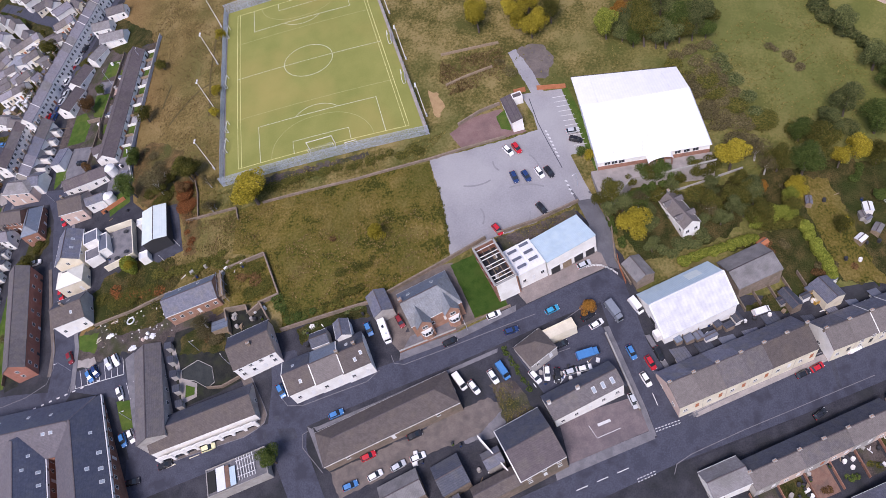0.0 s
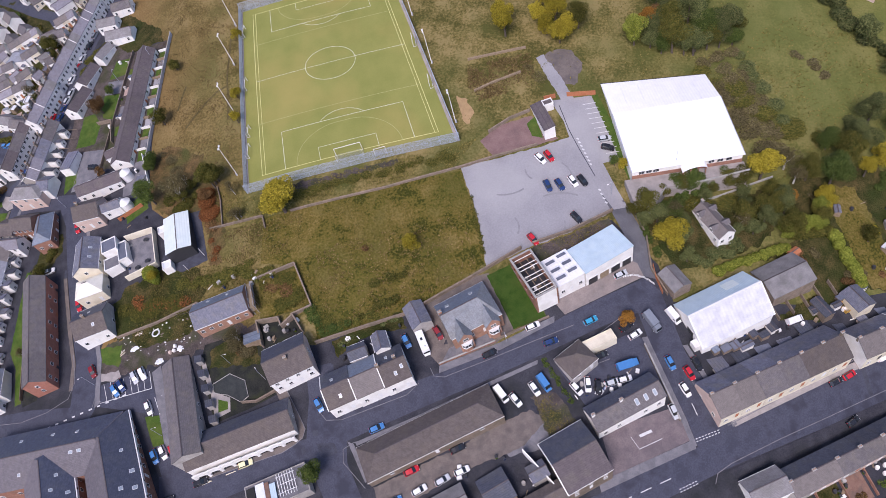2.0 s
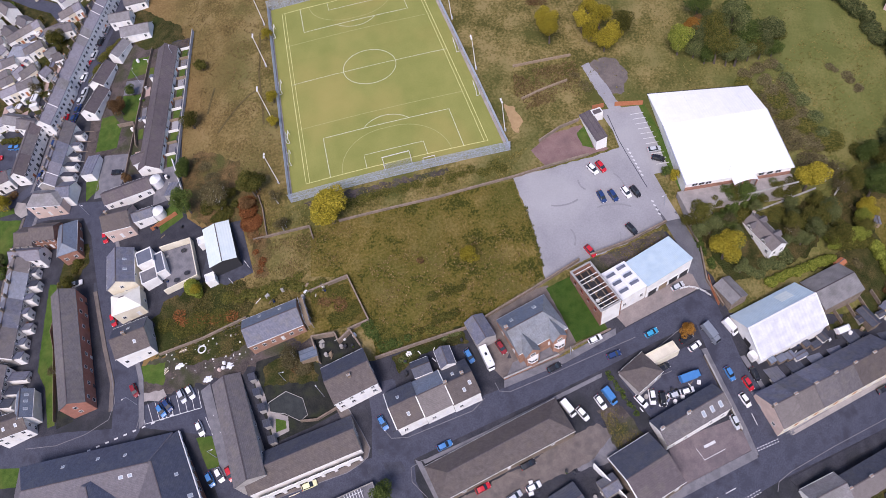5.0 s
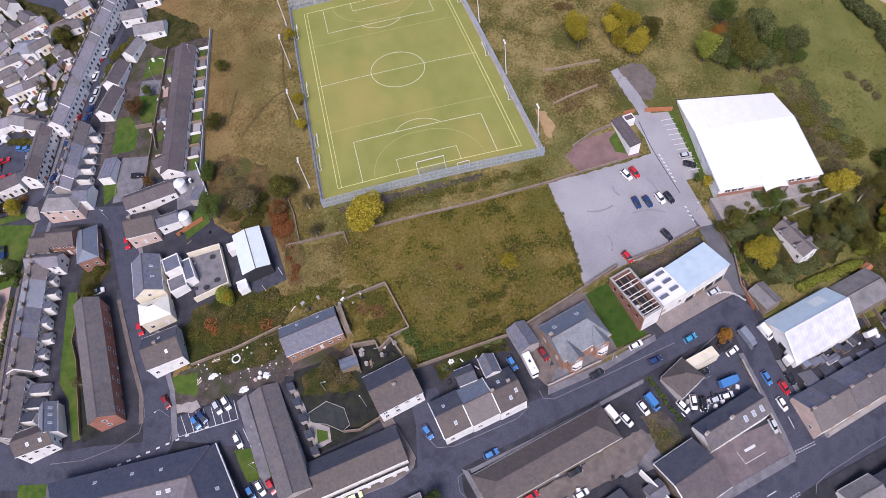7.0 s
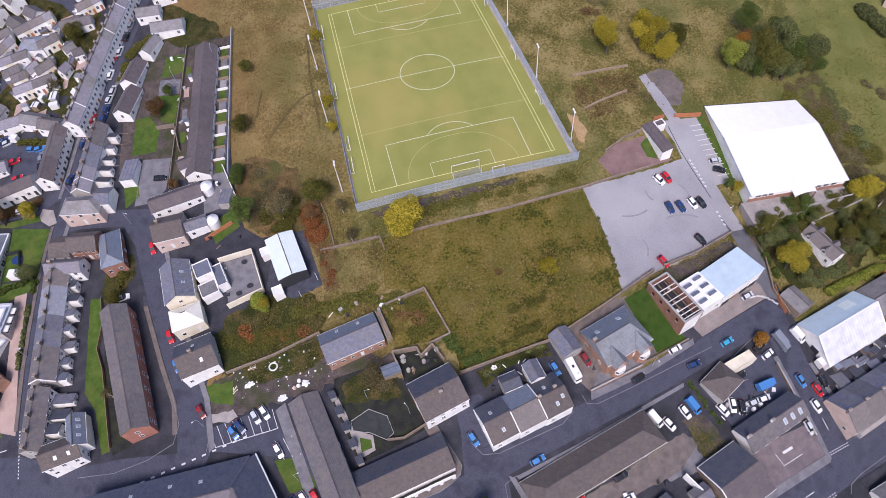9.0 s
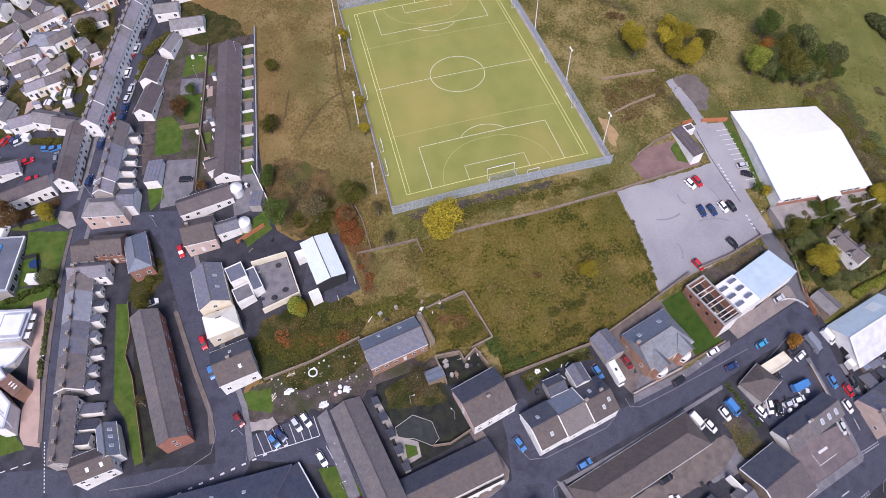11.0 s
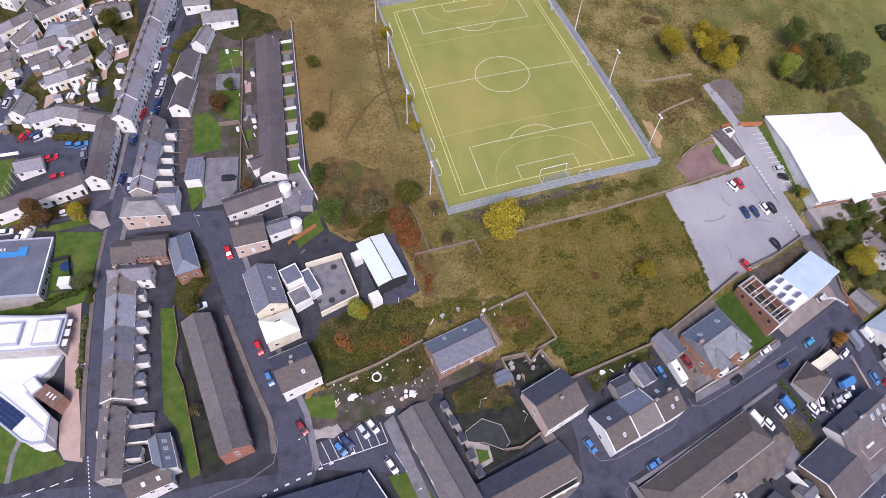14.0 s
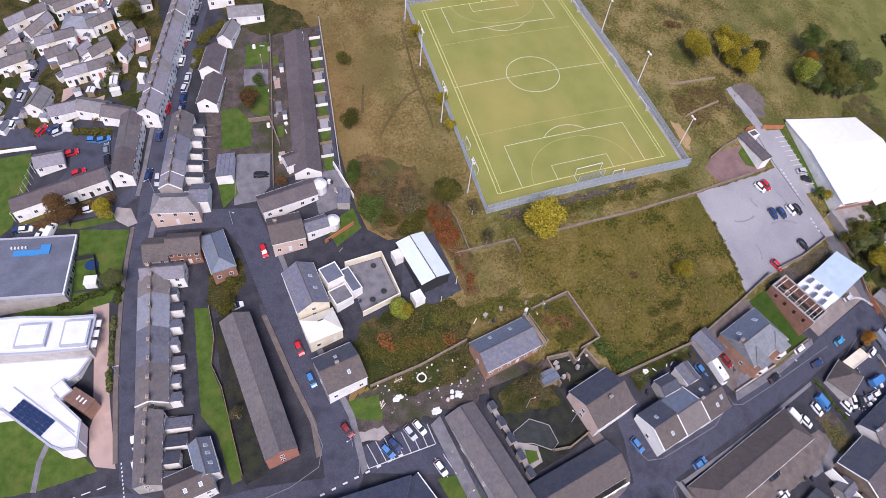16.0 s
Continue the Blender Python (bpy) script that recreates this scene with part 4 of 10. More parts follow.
def thicket(name, label, pts, width, height, col, density=1.0, category="hedge", seed=1, size=0.28, clipped=False):
    """A hedge or belt of scrub along a plan line: leaf clumps on a row of overlapping lumps."""
    rnd = random.Random(seed)
    pts = [site(*p) for p in pts]
    v, f = [], []
    for i in range(len(pts) - 1):
        a, b = Vector((*pts[i], 0)), Vector((*pts[i + 1], 0))
        n = max(1, int((b - a).length / (width * 0.45)))
        for k in range(n):
            p = a.lerp(b, (k + rnd.random()) / n)
            w = width / 2 * (1 if clipped else rnd.uniform(0.5, 1.1))
            p.x += rnd.uniform(-0.2, 0.2) * width
            p.y += rnd.uniform(-0.2, 0.2) * width
            h = height * (1 if clipped else rnd.uniform(0.5, 1.15))
            lv, lf = blob_leaves(rnd, [(p.x, p.y, gz(p.x, p.y) + h * 0.45, 1.0)], int(150 * density * w * max(w, h)), size / max(0.8, w))
            o = len(v)
            z = gz(p.x, p.y) + h * 0.45
            v += [(p.x + (q[0] - p.x) * w, p.y + (q[1] - p.y) * w, z + (q[2] - z) * h * 0.55) for q in lv]
            f += [tuple(j + o for j in t) for t in lf]
    return tagged(new(name, mesh_of(name, v, f, LEAVES[col])), label, category, kind="stuff")


def inside(x, y, poly):
    hit = False
    for i in range(len(poly)):
        (x0, y0), (x1, y1) = poly[i], poly[i - 1]
        if (y0 > y) != (y1 > y) and x < (x1 - x0) * (y - y0) / (y1 - y0) + x0:
            hit = not hit
    return hit


def tufts(name, label, poly, count, mat, size=0.5, seed=1, avoid=(), clump=0.12):
    """Grass and weed tufts over a plot: bunches of blades, thicker where noise says so."""
    rnd = random.Random(seed)
    xs, ys = [p[0] for p in poly], [p[1] for p in poly]
    v, f = [], []
    tries = 0
    while len(f) < count * 3 and tries < count * 8:
        tries += 1
        x, y = rnd.uniform(min(xs), max(xs)), rnd.uniform(min(ys), max(ys))
        if noise.noise(Vector((x * clump, y * clump, seed))) + rnd.uniform(-0.35, 0.35) < -0.05 or not inside(x, y, poly) or any(inside(x, y, q) for q in avoid):
            continue
        x, y = site(x, y)
        z, s = gz(x, y), size * rnd.uniform(0.5, 1.4)
        o = len(v)
        for k in range(3):
            a = rnd.uniform(0, 6.28)
            c, d = math.cos(a) * s, math.sin(a) * s
            v += [(x - c * 0.4, y - d * 0.4, z - 0.05), (x + c * 0.4, y + d * 0.4, z - 0.05), (x + c * 0.7 - d * 0.5, y + d * 0.7 + c * 0.5, z + s * 0.6)]
            f.append((o + 3 * k, o + 3 * k + 1, o + 3 * k + 2))
    return tagged(new(name, mesh_of(name, v, f, mat)), label, "grass", kind="stuff")


# ---------------------------------------------------------------- ground, roads, plots
def make_ground():
    """One sheet: fine under the town and fields, coarse out to the horizon."""
    xs = [-1500, -900, -500, -350] + list(np.arange(-260, 261, 5.0)) + [350, 500, 900, 1500]
    ys = [-1500, -900, -400, -250] + list(np.arange(-175, 226, 5.0)) + [300, 500, 900, 1500]
    v = [(x, y, gz(x, y)) for y in ys for x in xs]
    w = len(xs)
    f = [(j * w + i, j * w + i + 1, j * w + w + i + 1, j * w + w + i) for j in range(len(ys) - 1) for i in range(w - 1)]
    return tagged(new("ground", mesh_of("ground", v, f, FIELD)), "rough autumn grassland, brown and olive with green patches", "ground", kind="structure")


def field_mat():
    """Rough grassland that changes from bleached brown through olive to green over tens of metres."""
    m = node_mat("field_grass", ((0.075, 0.07, 0.02), (0.13, 0.11, 0.036), (0.178, 0.142, 0.052), (0.235, 0.185, 0.08)), scale=0.12, rough=0.97, bump=0.45, fine=11, span=0.085, stain=(0.088, 0.1, 0.029), stain_scale=0.05, stain_amount=0.7, spec=0.08)
    n, l = m.node_tree.nodes, m.node_tree.links
    b = n["Principled BSDF"]
    src = b.inputs["Base Color"].links[0].from_socket
    geo, sep, nz = n.new("ShaderNodeNewGeometry"), n.new("ShaderNodeSeparateXYZ"), n.new("ShaderNodeTexNoise")
    l.new(geo.outputs["Position"], sep.inputs[0])
    l.new(geo.outputs["Position"], nz.inputs["Vector"])
    nz.inputs["Scale"].default_value, nz.inputs["Detail"].default_value = 0.03, 6

    def blend(lo, hi, sock, color, amount, jitter):
        nonlocal src
        add = n.new("ShaderNodeMath")
        add.operation = "MULTIPLY_ADD"
        l.new(nz.outputs[0], add.inputs[0])
        add.inputs[1].default_value = jitter
        l.new(sock, add.inputs[2])
        mr = n.new("ShaderNodeMapRange")
        mr.inputs[1].default_value, mr.inputs[2].default_value = lo + jitter / 2, hi + jitter / 2
        mr.inputs[4].default_value = amount
        l.new(add.outputs[0], mr.inputs[0])
        mx = n.new("ShaderNodeMix")
        mx.data_type = "RGBA"
        l.new(mr.outputs[0], mx.inputs[0])
        l.new(src, mx.inputs[6])
        mx.inputs[7].default_value = (*color, 1)
        src = mx.outputs[2]
    blend(115, 190, sep.outputs[0], (0.13, 0.15, 0.042), 0.64, 80)
    blend(0, -50, sep.outputs[0], (0.212, 0.128, 0.056), 0.78, 50)
    l.new(src, b.inputs["Base Color"])
    return m


FIELD = field_mat()
make_ground()

# plots under the town
sheet("yard_ground", [(-62, -64), (-58, -54), (-33, -52), (-19, -54), (12, -60), (41, -57), (60, -72), (103, -57), (113, -68), (152, -76), (230, -74), (240, -165), (-62, -165)], YARD, 0.03, "patched grey tarmac yards and lanes of the town")
sheet("yard_ground_west", [(-62, -165), (-62, -60), (-59, -47), (-52, -32), (-38, -25), (-24, -26), (-22, -20), (-25.5, -5.5), (-37.5, -5), (-42.5, 0), (-44, 8), (-44.5, 22), (-44.5, 50), (-44, 82), (-62, 86), (-68, 105), (-66, 130), (-240, 130), (-240, -165)], YARD, 0.03, "grey tarmac and paving between the western houses")
sheet("gardens_northwest", [(-102, 60), (-93, 90), (-96, 130), (-240, 130), (-240, 62), (-135, 60), (-112, 72)], SCRUB, 0.05, "garden grass between the estate houses", ragged=1.0)
sheet("gravel_car_park", [(64.6, -13.9), (90, -12), (101, -10.5), (104, -20), (106, -38.5), (92, -42.3), (76.5, -45.2), (65.2, -48), (66.2, -32.5)], GRAVEL, 0.05, "pale grey gravel car park", edge=4, ragged=0.35)
sheet("maroon_forecourt", [(72.5, -5.5), (80, -1), (90.8, 0.3), (93, -4), (97, -10.4), (75.7, -12.3)], MAROON, 0.05, "maroon tarmac forecourt", ragged=0.3)
sheet("hall_car_park", [(98.5, 4.5), (112, 3.5), (113.5, -22), (104.5, -22)], GRAVEL, 0.055, "grey tarmac parking bays beside the sports hall")
sheet("hall_verge", [(112.2, 3.5), (114.2, 3.5), (117.5, -29), (113.6, -29)], LAWN, 0.06, "grass verge along the hall", ragged=0.22)
sheet("field_rough", [(-1, -15.2), (64.2, -14.6), (65.8, -32.5), (65, -46.9), (41.5, -56), (13, -59), (12.6, -48.6), (8.3, -34), (-3, -31), (-2, -22)], ROUGHGRASS, 0.04, "rough tussocky grass plot behind a stone wall", edge=5, ragged=0.3)
sheet("villa_drive", [(40.5, -56.6), (60, -50), (65.4, -49.8), (68.8, -67.2), (63, -70), (47, -73.4), (42, -66)], WARMPAVE, 0.034, "worn brown tarmac drive round the brick villa")
sheet("row_back_garden", [(16.8, -60.0), (24, -58.6), (38.2, -55.8), (39.2, -61.0), (30.5, -60.4), (22.9, -62.4), (18.4, -65.2)], SCRUB, 0.07, "dark grassy back garden behind the white row", ragged=0.7)
sheet("villa_front", [(47, -72.6), (63, -69.4), (62, -66.4), (50, -68.8)], PAVE, 0.05, "paved front garden of the villa")
sheet("garage_yard", [(75, -47), (80, -46), (104.5, -41), (113, -57), (113.5, -69), (103, -58), (83, -66), (78.4, -66)], YARD, 0.033, "tarmac yard round the garage")
sheet("school_hedge_lawn", [(-145, 3.5), (-124.6, 5), (-113, 2.6), (-114.4, -0.8), (-122, -2), (-134, 0.2), (-145, 2)], LAWN, 0.058, "grass strip between the school blocks")
sheet("green_lawn", [(64.8, -50.5), (74.2, -48.2), (78.2, -65.5), (68.6, -67.2)], DEEPLAWN, 0.06, "dark green mown lawn beside the brick house", ragged=0.22)
sheet("bare_ground", [(-60, -46), (-52, -44.2), (-38, -42.8), (-24, -39.8), (-21, -47.5), (-4, -50), (-5, -53), (-17, -54), (-38, -55), (-59, -55)], DIRT, 0.05, "bare trodden earth with scattered rubble", ragged=1.4)
sheet("cottage_corner_lawn", [(-59.9, -45), (-50.5, -46), (-51, -52.3), (-59, -49.6)], LAWN, 0.065, "small unkempt lawn beside the cottage", ragged=0.6)
sheet("green_plot", [(-54.5, -31), (-50, -26.5), (-38, -24.5), (-24, -27), (-21, -33), (-24, -40.5), (-38, -43.4), (-53, -44)], SCRUB, 0.05, "overgrown grass plot with rust-coloured weeds", ragged=1.5)
sheet("rubble_garden", [(-4, -37), (8, -35), (12, -48), (-4, -49)], ROUGHGRASS, 0.05, "overgrown garden plot with rubble")
sheet("forecourt_slabs", [(80.8, -60.8), (88, -58.6), (93, -57.2), (104.4, -53.2), (107.4, -55.4), (108, -59.6), (83.4, -66)], node_mat("brown_concrete", ((0.2, 0.165, 0.155), (0.275, 0.235, 0.22)), scale=0.4, rough=0.9, bump=0.15, stain=(0.13, 0.12, 0.12), stain_scale=0.25, stain_amount=0.6), 0.07, "stained brown concrete forecourt before the garage")
sheet("tin_shed_yard", [(-38, -22), (-33, -6), (-24, -6), (-21, -25), (-30, -27)], PATCH, 0.06, "dark tarmac yard round the sheet-metal shed")
sheet("flats_lawn", [(-93, -9.5), (-89.3, -10.6), (-88.9, -19.5), (-90.5, -26.6), (-88.9, -33), (-87.6, -42), (-86.6, -55.6), (-89.2, -56), (-91, -44), (-94.4, -38)], LAWN, 0.06, "long mown lawn behind the terrace", ragged=0.22)
sheet("court_garden", [(-22, -52.5), (-10, -51.5), (-4, -57), (-3, -60), (1, -71), (-8, -73.5), (-19, -75.5), (-23.5, -58)], DRYCOURT, 0.06, "dark courtyard ground, deepened for the shade between walls")
sheet("court_rough", [(-20, -54), (-11, -52), (-5.5, -56), (-4.5, -62), (-14, -60.5), (-20.5, -60)], SCRUB, 0.075, "rough brown grass in the courtyard", ragged=0.8)
sheet("school_lawn", [(-170, -16), (-145, -20), (-137, -25.5), (-127.2, -36.8), (-122.5, -39.5), (-119.8, -43.4), (-134.5, -43.5), (-170, -38)], LAWN, 0.06, "school lawn", ragged=0.2)
sheet("school_plaza", [(-115.9, -18), (-114.9, -1), (-119.2, -1), (-119.6, -16.5), (-120.3, -30.5), (-121.4, -33), (-121.6, -39.5), (-120.4, -42.2), (-115.6, -44.2), (-116.1, -26.5)], PINKPAVE, 0.07, "pink block-paved school forecourt")
ribbon("lawn_path", [(-131, -32.5), (-133.5, -37), (-135, -43.5)], 1.4, PAVE, 0.09, "narrow path across the school lawn", "path")
sheet("lawn_by_school", [(-122.2, 24.3), (-108.4, 19.8), (-110.8, 9.0), (-112, 3.2), (-116, 4.4), (-118, 14.5), (-123, 15.5)], LAWN, 0.06, "square green lawn by the road", ragged=0.22)
sheet("play_court", [(-124, 14.5), (-118, 14.0), (-117, 4.6), (-124.8, 5.5)], LAWN, 0.07, "fenced green play court")
sheet("garden_lawn", [(-77.9, 54.1), (-73.1, 53.7), (-69.0, 47.5), (-70.5, 37.9), (-79.4, 38.7)], LAWN, 0.06, "striped garden lawn", ragged=0.22)
sheet("upper_garden_lawn", [(-66.3, 80), (-58.7, 78.7), (-60, 70), (-68.4, 70)], LAWN, 0.06, "upper garden lawn", ragged=0.22)
sheet("middle_garden_lawn", [(-69.4, 62), (-61.7, 59.8), (-63.6, 47.2), (-68.4, 49.8), (-69.6, 53.8)], LAWN, 0.06, "garden lawn beneath a rust-coloured tree", ragged=0.22)
sheet("corner_lawn", [(-82.5, 31), (-77.5, 33), (-76.5, 22), (-81.5, 18.5)], LAWN, 0.06, "small corner lawn", ragged=0.22)
sheet("drive_north", [(-75.3, 35.9), (-65.3, 33.4), (-67.4, 21.6), (-72, 18), (-78.4, 18.5), (-77, 25.7)], PAVE, 0.06, "pale grey drive")
sheet("sports_field", [(-175, 60), (-146.4, 58.5), (-136.8, 57.2), (-137.3, 46.2), (-141.7, 31.8), (-150, 27), (-175, 27)], LAWN, 0.06, "bright green fenced playing field")
wall_line("field_kerb_wall", "white-painted low wall along the playing field", [(-160, 63), (-146, 60.6), (-135.2, 58.4)], 0.8, 0.5, WHITE)
sheet("care_home_lawn", [(-41.2, -69.3), (-33.6, -70.1), (-30.9, -78.2), (-38.3, -77.8)], LAWN, 0.09, "small square lawn by parking bays", ragged=0.22)
sheet("corner_lawn_west", [(-106, -63.4), (-91.5, -66.2), (-90, -71), (-106, -69)], LAWN, 0.08, "strip of lawn by the road")
sheet("house_yard_lawn", [(-54, 4), (-45, 8), (-44, 1), (-52, -3)], LAWN, 0.06, "green back garden", ragged=0.22)
sheet("turning_head", [(-112.5, 25.9), (-111.5, 28.4), (-107.5, 26.6), (-105.9, 21.2), (-108.6, 20.8), (-111.7, 23.7)], PALEPAVE, 0.079, "pale paved turning bay by the road")
sheet("estate_court", [(-136.2, 63), (-127.3, 63.5), (-120.2, 58.9), (-110.8, 54.3), (-111, 43.5), (-120.4, 41), (-128.8, 43.3), (-125, 47), (-124.5, 54), (-136, 58.7)], ASPHALT, 0.072, "estate parking court of worn tarmac", "road")
sheet("estate_road", [(-160, 66), (-147, 62.8), (-136, 59), (-136.2, 64.5), (-142, 73), (-136.6, 88), (-132.6, 94.6), (-125.5, 98.5), (-115.5, 103), (-110.8, 110), (-107, 120), (-111, 121), (-115.8, 112.4), (-119, 107.6), (-126.8, 104.2), (-136.6, 98.4), (-141.6, 89.5), (-147.5, 72), (-160, 71)], ASPHALT, 0.07, "estate road", "road")
sheet("estate_lane", [(-141, 30.4), (-125.4, 32.2), (-112.2, 31.6), (-105.2, 34.6), (-104.6, 30.2), (-112.4, 26.8), (-128.6, 28.5), (-140, 26.5)], ASPHALT, 0.074, "estate lane joining the long street", "road")
sheet("estate_drive", [(-131, 67), (-119, 76), (-106, 72), (-105, 76), (-119, 80), (-133, 71)], YARD, 0.068, "tarmac drive between estate houses", "road")
sheet("lane_lawn", [(-131, 27.8), (-112.6, 26.4), (-111.8, 23.9), (-122.2, 24.6)], LAWN, 0.06, "grass strip below the estate lane")
sheet("lane_verge", [(-140, 33.2), (-126, 33.6), (-114, 33.2), (-112.6, 32.2), (-125.4, 32.5), (-140, 30.9)], ROUGHGRASS, 0.06, "yellowing verge under the estate terrace", ragged=0.5)
sheet("track", [(102.5, 3), (106.5, 3), (104.5, 14), (101.5, 24), (98.5, 23.5), (100.5, 12)], GRAVEL, 0.06, "pale gravel track", ragged=0.5)
sheet("spoil_patch", [(104, 9), (109, 10), (113, 17), (111, 24), (104, 25.5), (101, 23), (103.5, 15)], WARMPAVE, 0.05, "grey-brown patch of bare hardcore", ragged=1.2)
sheet("bank_earth", [(-3, -5.5), (22, -5.2), (45, -5.4), (45, -7), (20, -8), (2, -9.5)], DIRT, 0.05, "bare trodden earth under the pitch fence", ragged=1.4)
sheet("bramble_ground", [(-26, 8), (-17.5, 4), (-15.8, -6), (-15.4, -14.6), (-15.6, -20), (-16.6, -26), (-20, -28), (-22, -10)], BRAMBLE, 0.045, "reddish-brown brambles and dead grass", ragged=2.2)
sheet("bramble_ground_north", [(-44.6, 20), (-43.5, 8), (-41, 0), (-37, -4.5), (-26, -5), (-21.5, -9), (-19, 3), (-24, 16), (-38, 26)], BRAMBLE, 0.046, "tangled brown brambles behind the houses", ragged=2.0)
# Orange path laid flat along the pitch fence.
sheet("sand_bank", [(68.5, 14), (71.5, 13), (73, 6.5), (71, 2), (69, 3.5)], node_mat("sand", ((0.3, 0.2, 0.1), (0.4, 0.27, 0.14)), scale=0.6, rough=0.95, bump=0.4), 0.05, "strip of orange sand path beside the pitch fence", ragged=0.8)

sheet("hall_rear_yard", [(23.9, -99.6), (43.1, -95.3), (61.2, -90.0), (67.5, -88.5), (71.5, -91.5), (64.3, -96.7), (56.0, -98.4), (49.6, -99.4), (36.0, -103.5), (25.5, -106.0)], WARMPAVE, 0.08, "worn brown-grey concrete yard behind the hipped hall", ragged=0.5)

for track in ([(-12.8, 73.2), (-13.4, 60.6), (-14.2, 51.6), (-13.9, 40.9), (-13.7, 34.0), (-13.8, 29.1)], [(-14.4, 45.4), (-18.3, 43.9), (-21.8, 41.1), (-25.8, 36.8), (-28.1, 34.2), (-30.6, 30.9)], [(-31.6, 51.7), (-33.2, 46.0), (-34.5, 40.4)]):
    ribbon("trodden_track", track, 0.7, TRODDEN, 0.05, "dark trodden track through the brown grass", "track")

# roads
sheet("road_main", [(60, -115), (74.8, -111.6), (106.6, -104.6), (117.2, -101.8), (144.8, -95.4), (172.7, -90.3), (240, -77), (240, -88), (167.6, -100), (140.4, -105.5), (111, -110.7), (91.9, -115.2), (60, -122)], ASPHALT, 0.07, "worn grey asphalt main road", "road")
sheet("road_side", [(106.6, -104.6), (106.2, -98), (103.4, -77), (103, -69), (111, -64.5), (111.8, -82), (117.2, -101.8)], ASPHALT, 0.071, "asphalt side street", "road")
sheet("road_middle", [(8, -80.5), (14, -79.6), (36.5, -76.1), (44.6, -75), (64.3, -72), (78.7, -67.8), (84, -66), (108, -60), (111, -64.5), (103, -69.2), (92.9, -71), (72.9, -75.8), (56.6, -79.5), (18.4, -87.2), (7, -87)], ASPHALT, 0.072, "asphalt street", "road")
sheet("road_cross", [(8, -80.5), (7, -87), (7.6, -91), (12.5, -105), (18, -125), (29, -125), (21.5, -104), (17.9, -92.5), (18.4, -87.2), (14, -79.6), (16.5, -66), (10.5, -66)], ASPHALT, 0.073, "asphalt cross street", "road")
sheet("road_court", [(7.6, -84.5), (7.6, -91.5), (-8.8, -93.5), (-24, -96), (-36, -98), (-36, -86), (-30, -88), (-22.4, -89.5), (-8, -86.5)], ASPHALT, 0.074, "asphalt lane before the courtyard houses", "road")
sheet("road_curve", [(-67.5, -61), (-58.5, -63.5), (-58.8, -49), (-62, -36), (-65.6, -19), (-69, 2), (-72.2, 15.8), (-76.5, 17), (-96, 22), (-103.5, 22), (-104.5, 16.8), (-97, 16), (-82, 12.2), (-78.2, 4), (-74.3, -17), (-70, -36), (-66.9, -48)], ASPHALT, 0.07, "curving asphalt street", "road")
sheet("road_bottom", [(-67.5, -61), (-58.5, -63.5), (-62, -68), (-80, -68), (-98, -66.5), (-118, -62), (-160, -52), (-160, -44), (-130, -47), (-113, -50.5), (-98, -57.5), (-83, -58.5)], ASPHALT, 0.075, "asphalt street curving past the terrace end", "road")
sheet("road_west", [(-114.9, -47), (-113.9, -26.8), (-112.4, -12.2), (-110.8, 0.2), (-108.6, 11.7), (-106.6, 20.2), (-104.7, 30.2), (-102.2, 38.5), (-99, 52.6), (-96.5, 61.1), (-90.1, 81.5), (-83.7, 102), (-76, 130), (-69, 130), (-77.5, 102), (-84, 81.5), (-90.5, 61.1), (-93.4, 51), (-96.6, 38), (-99, 28), (-101.7, 20.5), (-104.5, 10.3), (-106.5, -1.1), (-108, -13.6), (-109.6, -28.1), (-111, -52)], ASPHALT, 0.076, "long straight asphalt street between terraces", "road")
sheet("lane_upper", [(106.2, -38), (110.4, -38), (109.3, -32), (107, -16), (106.5, 3), (100.5, 3), (100.5, -14), (104, -31)], GRAVEL, 0.069, "pale worn asphalt lane", "road")
sheet("lane", [(103.5, -57.5), (111, -61), (112.5, -48), (109.3, -32), (107, -16), (106.5, 3), (100.5, 3), (100.5, -14), (104, -31), (106.6, -46)], LANE, 0.065, "worn grey asphalt lane to the sports hall", "road")
sheet("parking_court", [(-59.5, -57), (-41, -55.5), (-35.5, -70), (-37.5, -80), (-33, -92), (-24, -92), (-30, -78), (-34, -66), (-58, -62.8)], ASPHALT, 0.068, "asphalt parking court", "road")
sheet("pub_yard", [(77.5, -79.5), (100, -74), (103, -78), (105.5, -92), (82, -90)], ASPHALT, 0.06, "crowded tarmac yard of parked vehicles")
sheet("pub_forecourt", [(84, -97), (104.6, -94.5), (105.4, -102.8), (84, -107.4)], node_mat("brown_tarmac", ((0.13, 0.105, 0.115), (0.19, 0.155, 0.16)), scale=0.4, rough=0.9, bump=0.15, stain=(0.09, 0.08, 0.09), stain_scale=0.3), 0.066, "brownish tarmac forecourt with worn markings")
ribbon("bay_line", [(91, -99.5), (92.2, -102.6), (98.6, -101.2)], 0.16, ROAD_W, 0.09, "worn white bay marking")
ribbon("bay_line", [(93.2, -99.7), (96.6, -99.0)], 0.7, ROAD_W, 0.09, "worn white ground marking")
sheet("cul_de_sac", [(9, -66), (17, -66.5), (16, -79), (9, -80)], ASPHALT, 0.077, "dark tarmac opening between houses", "road")

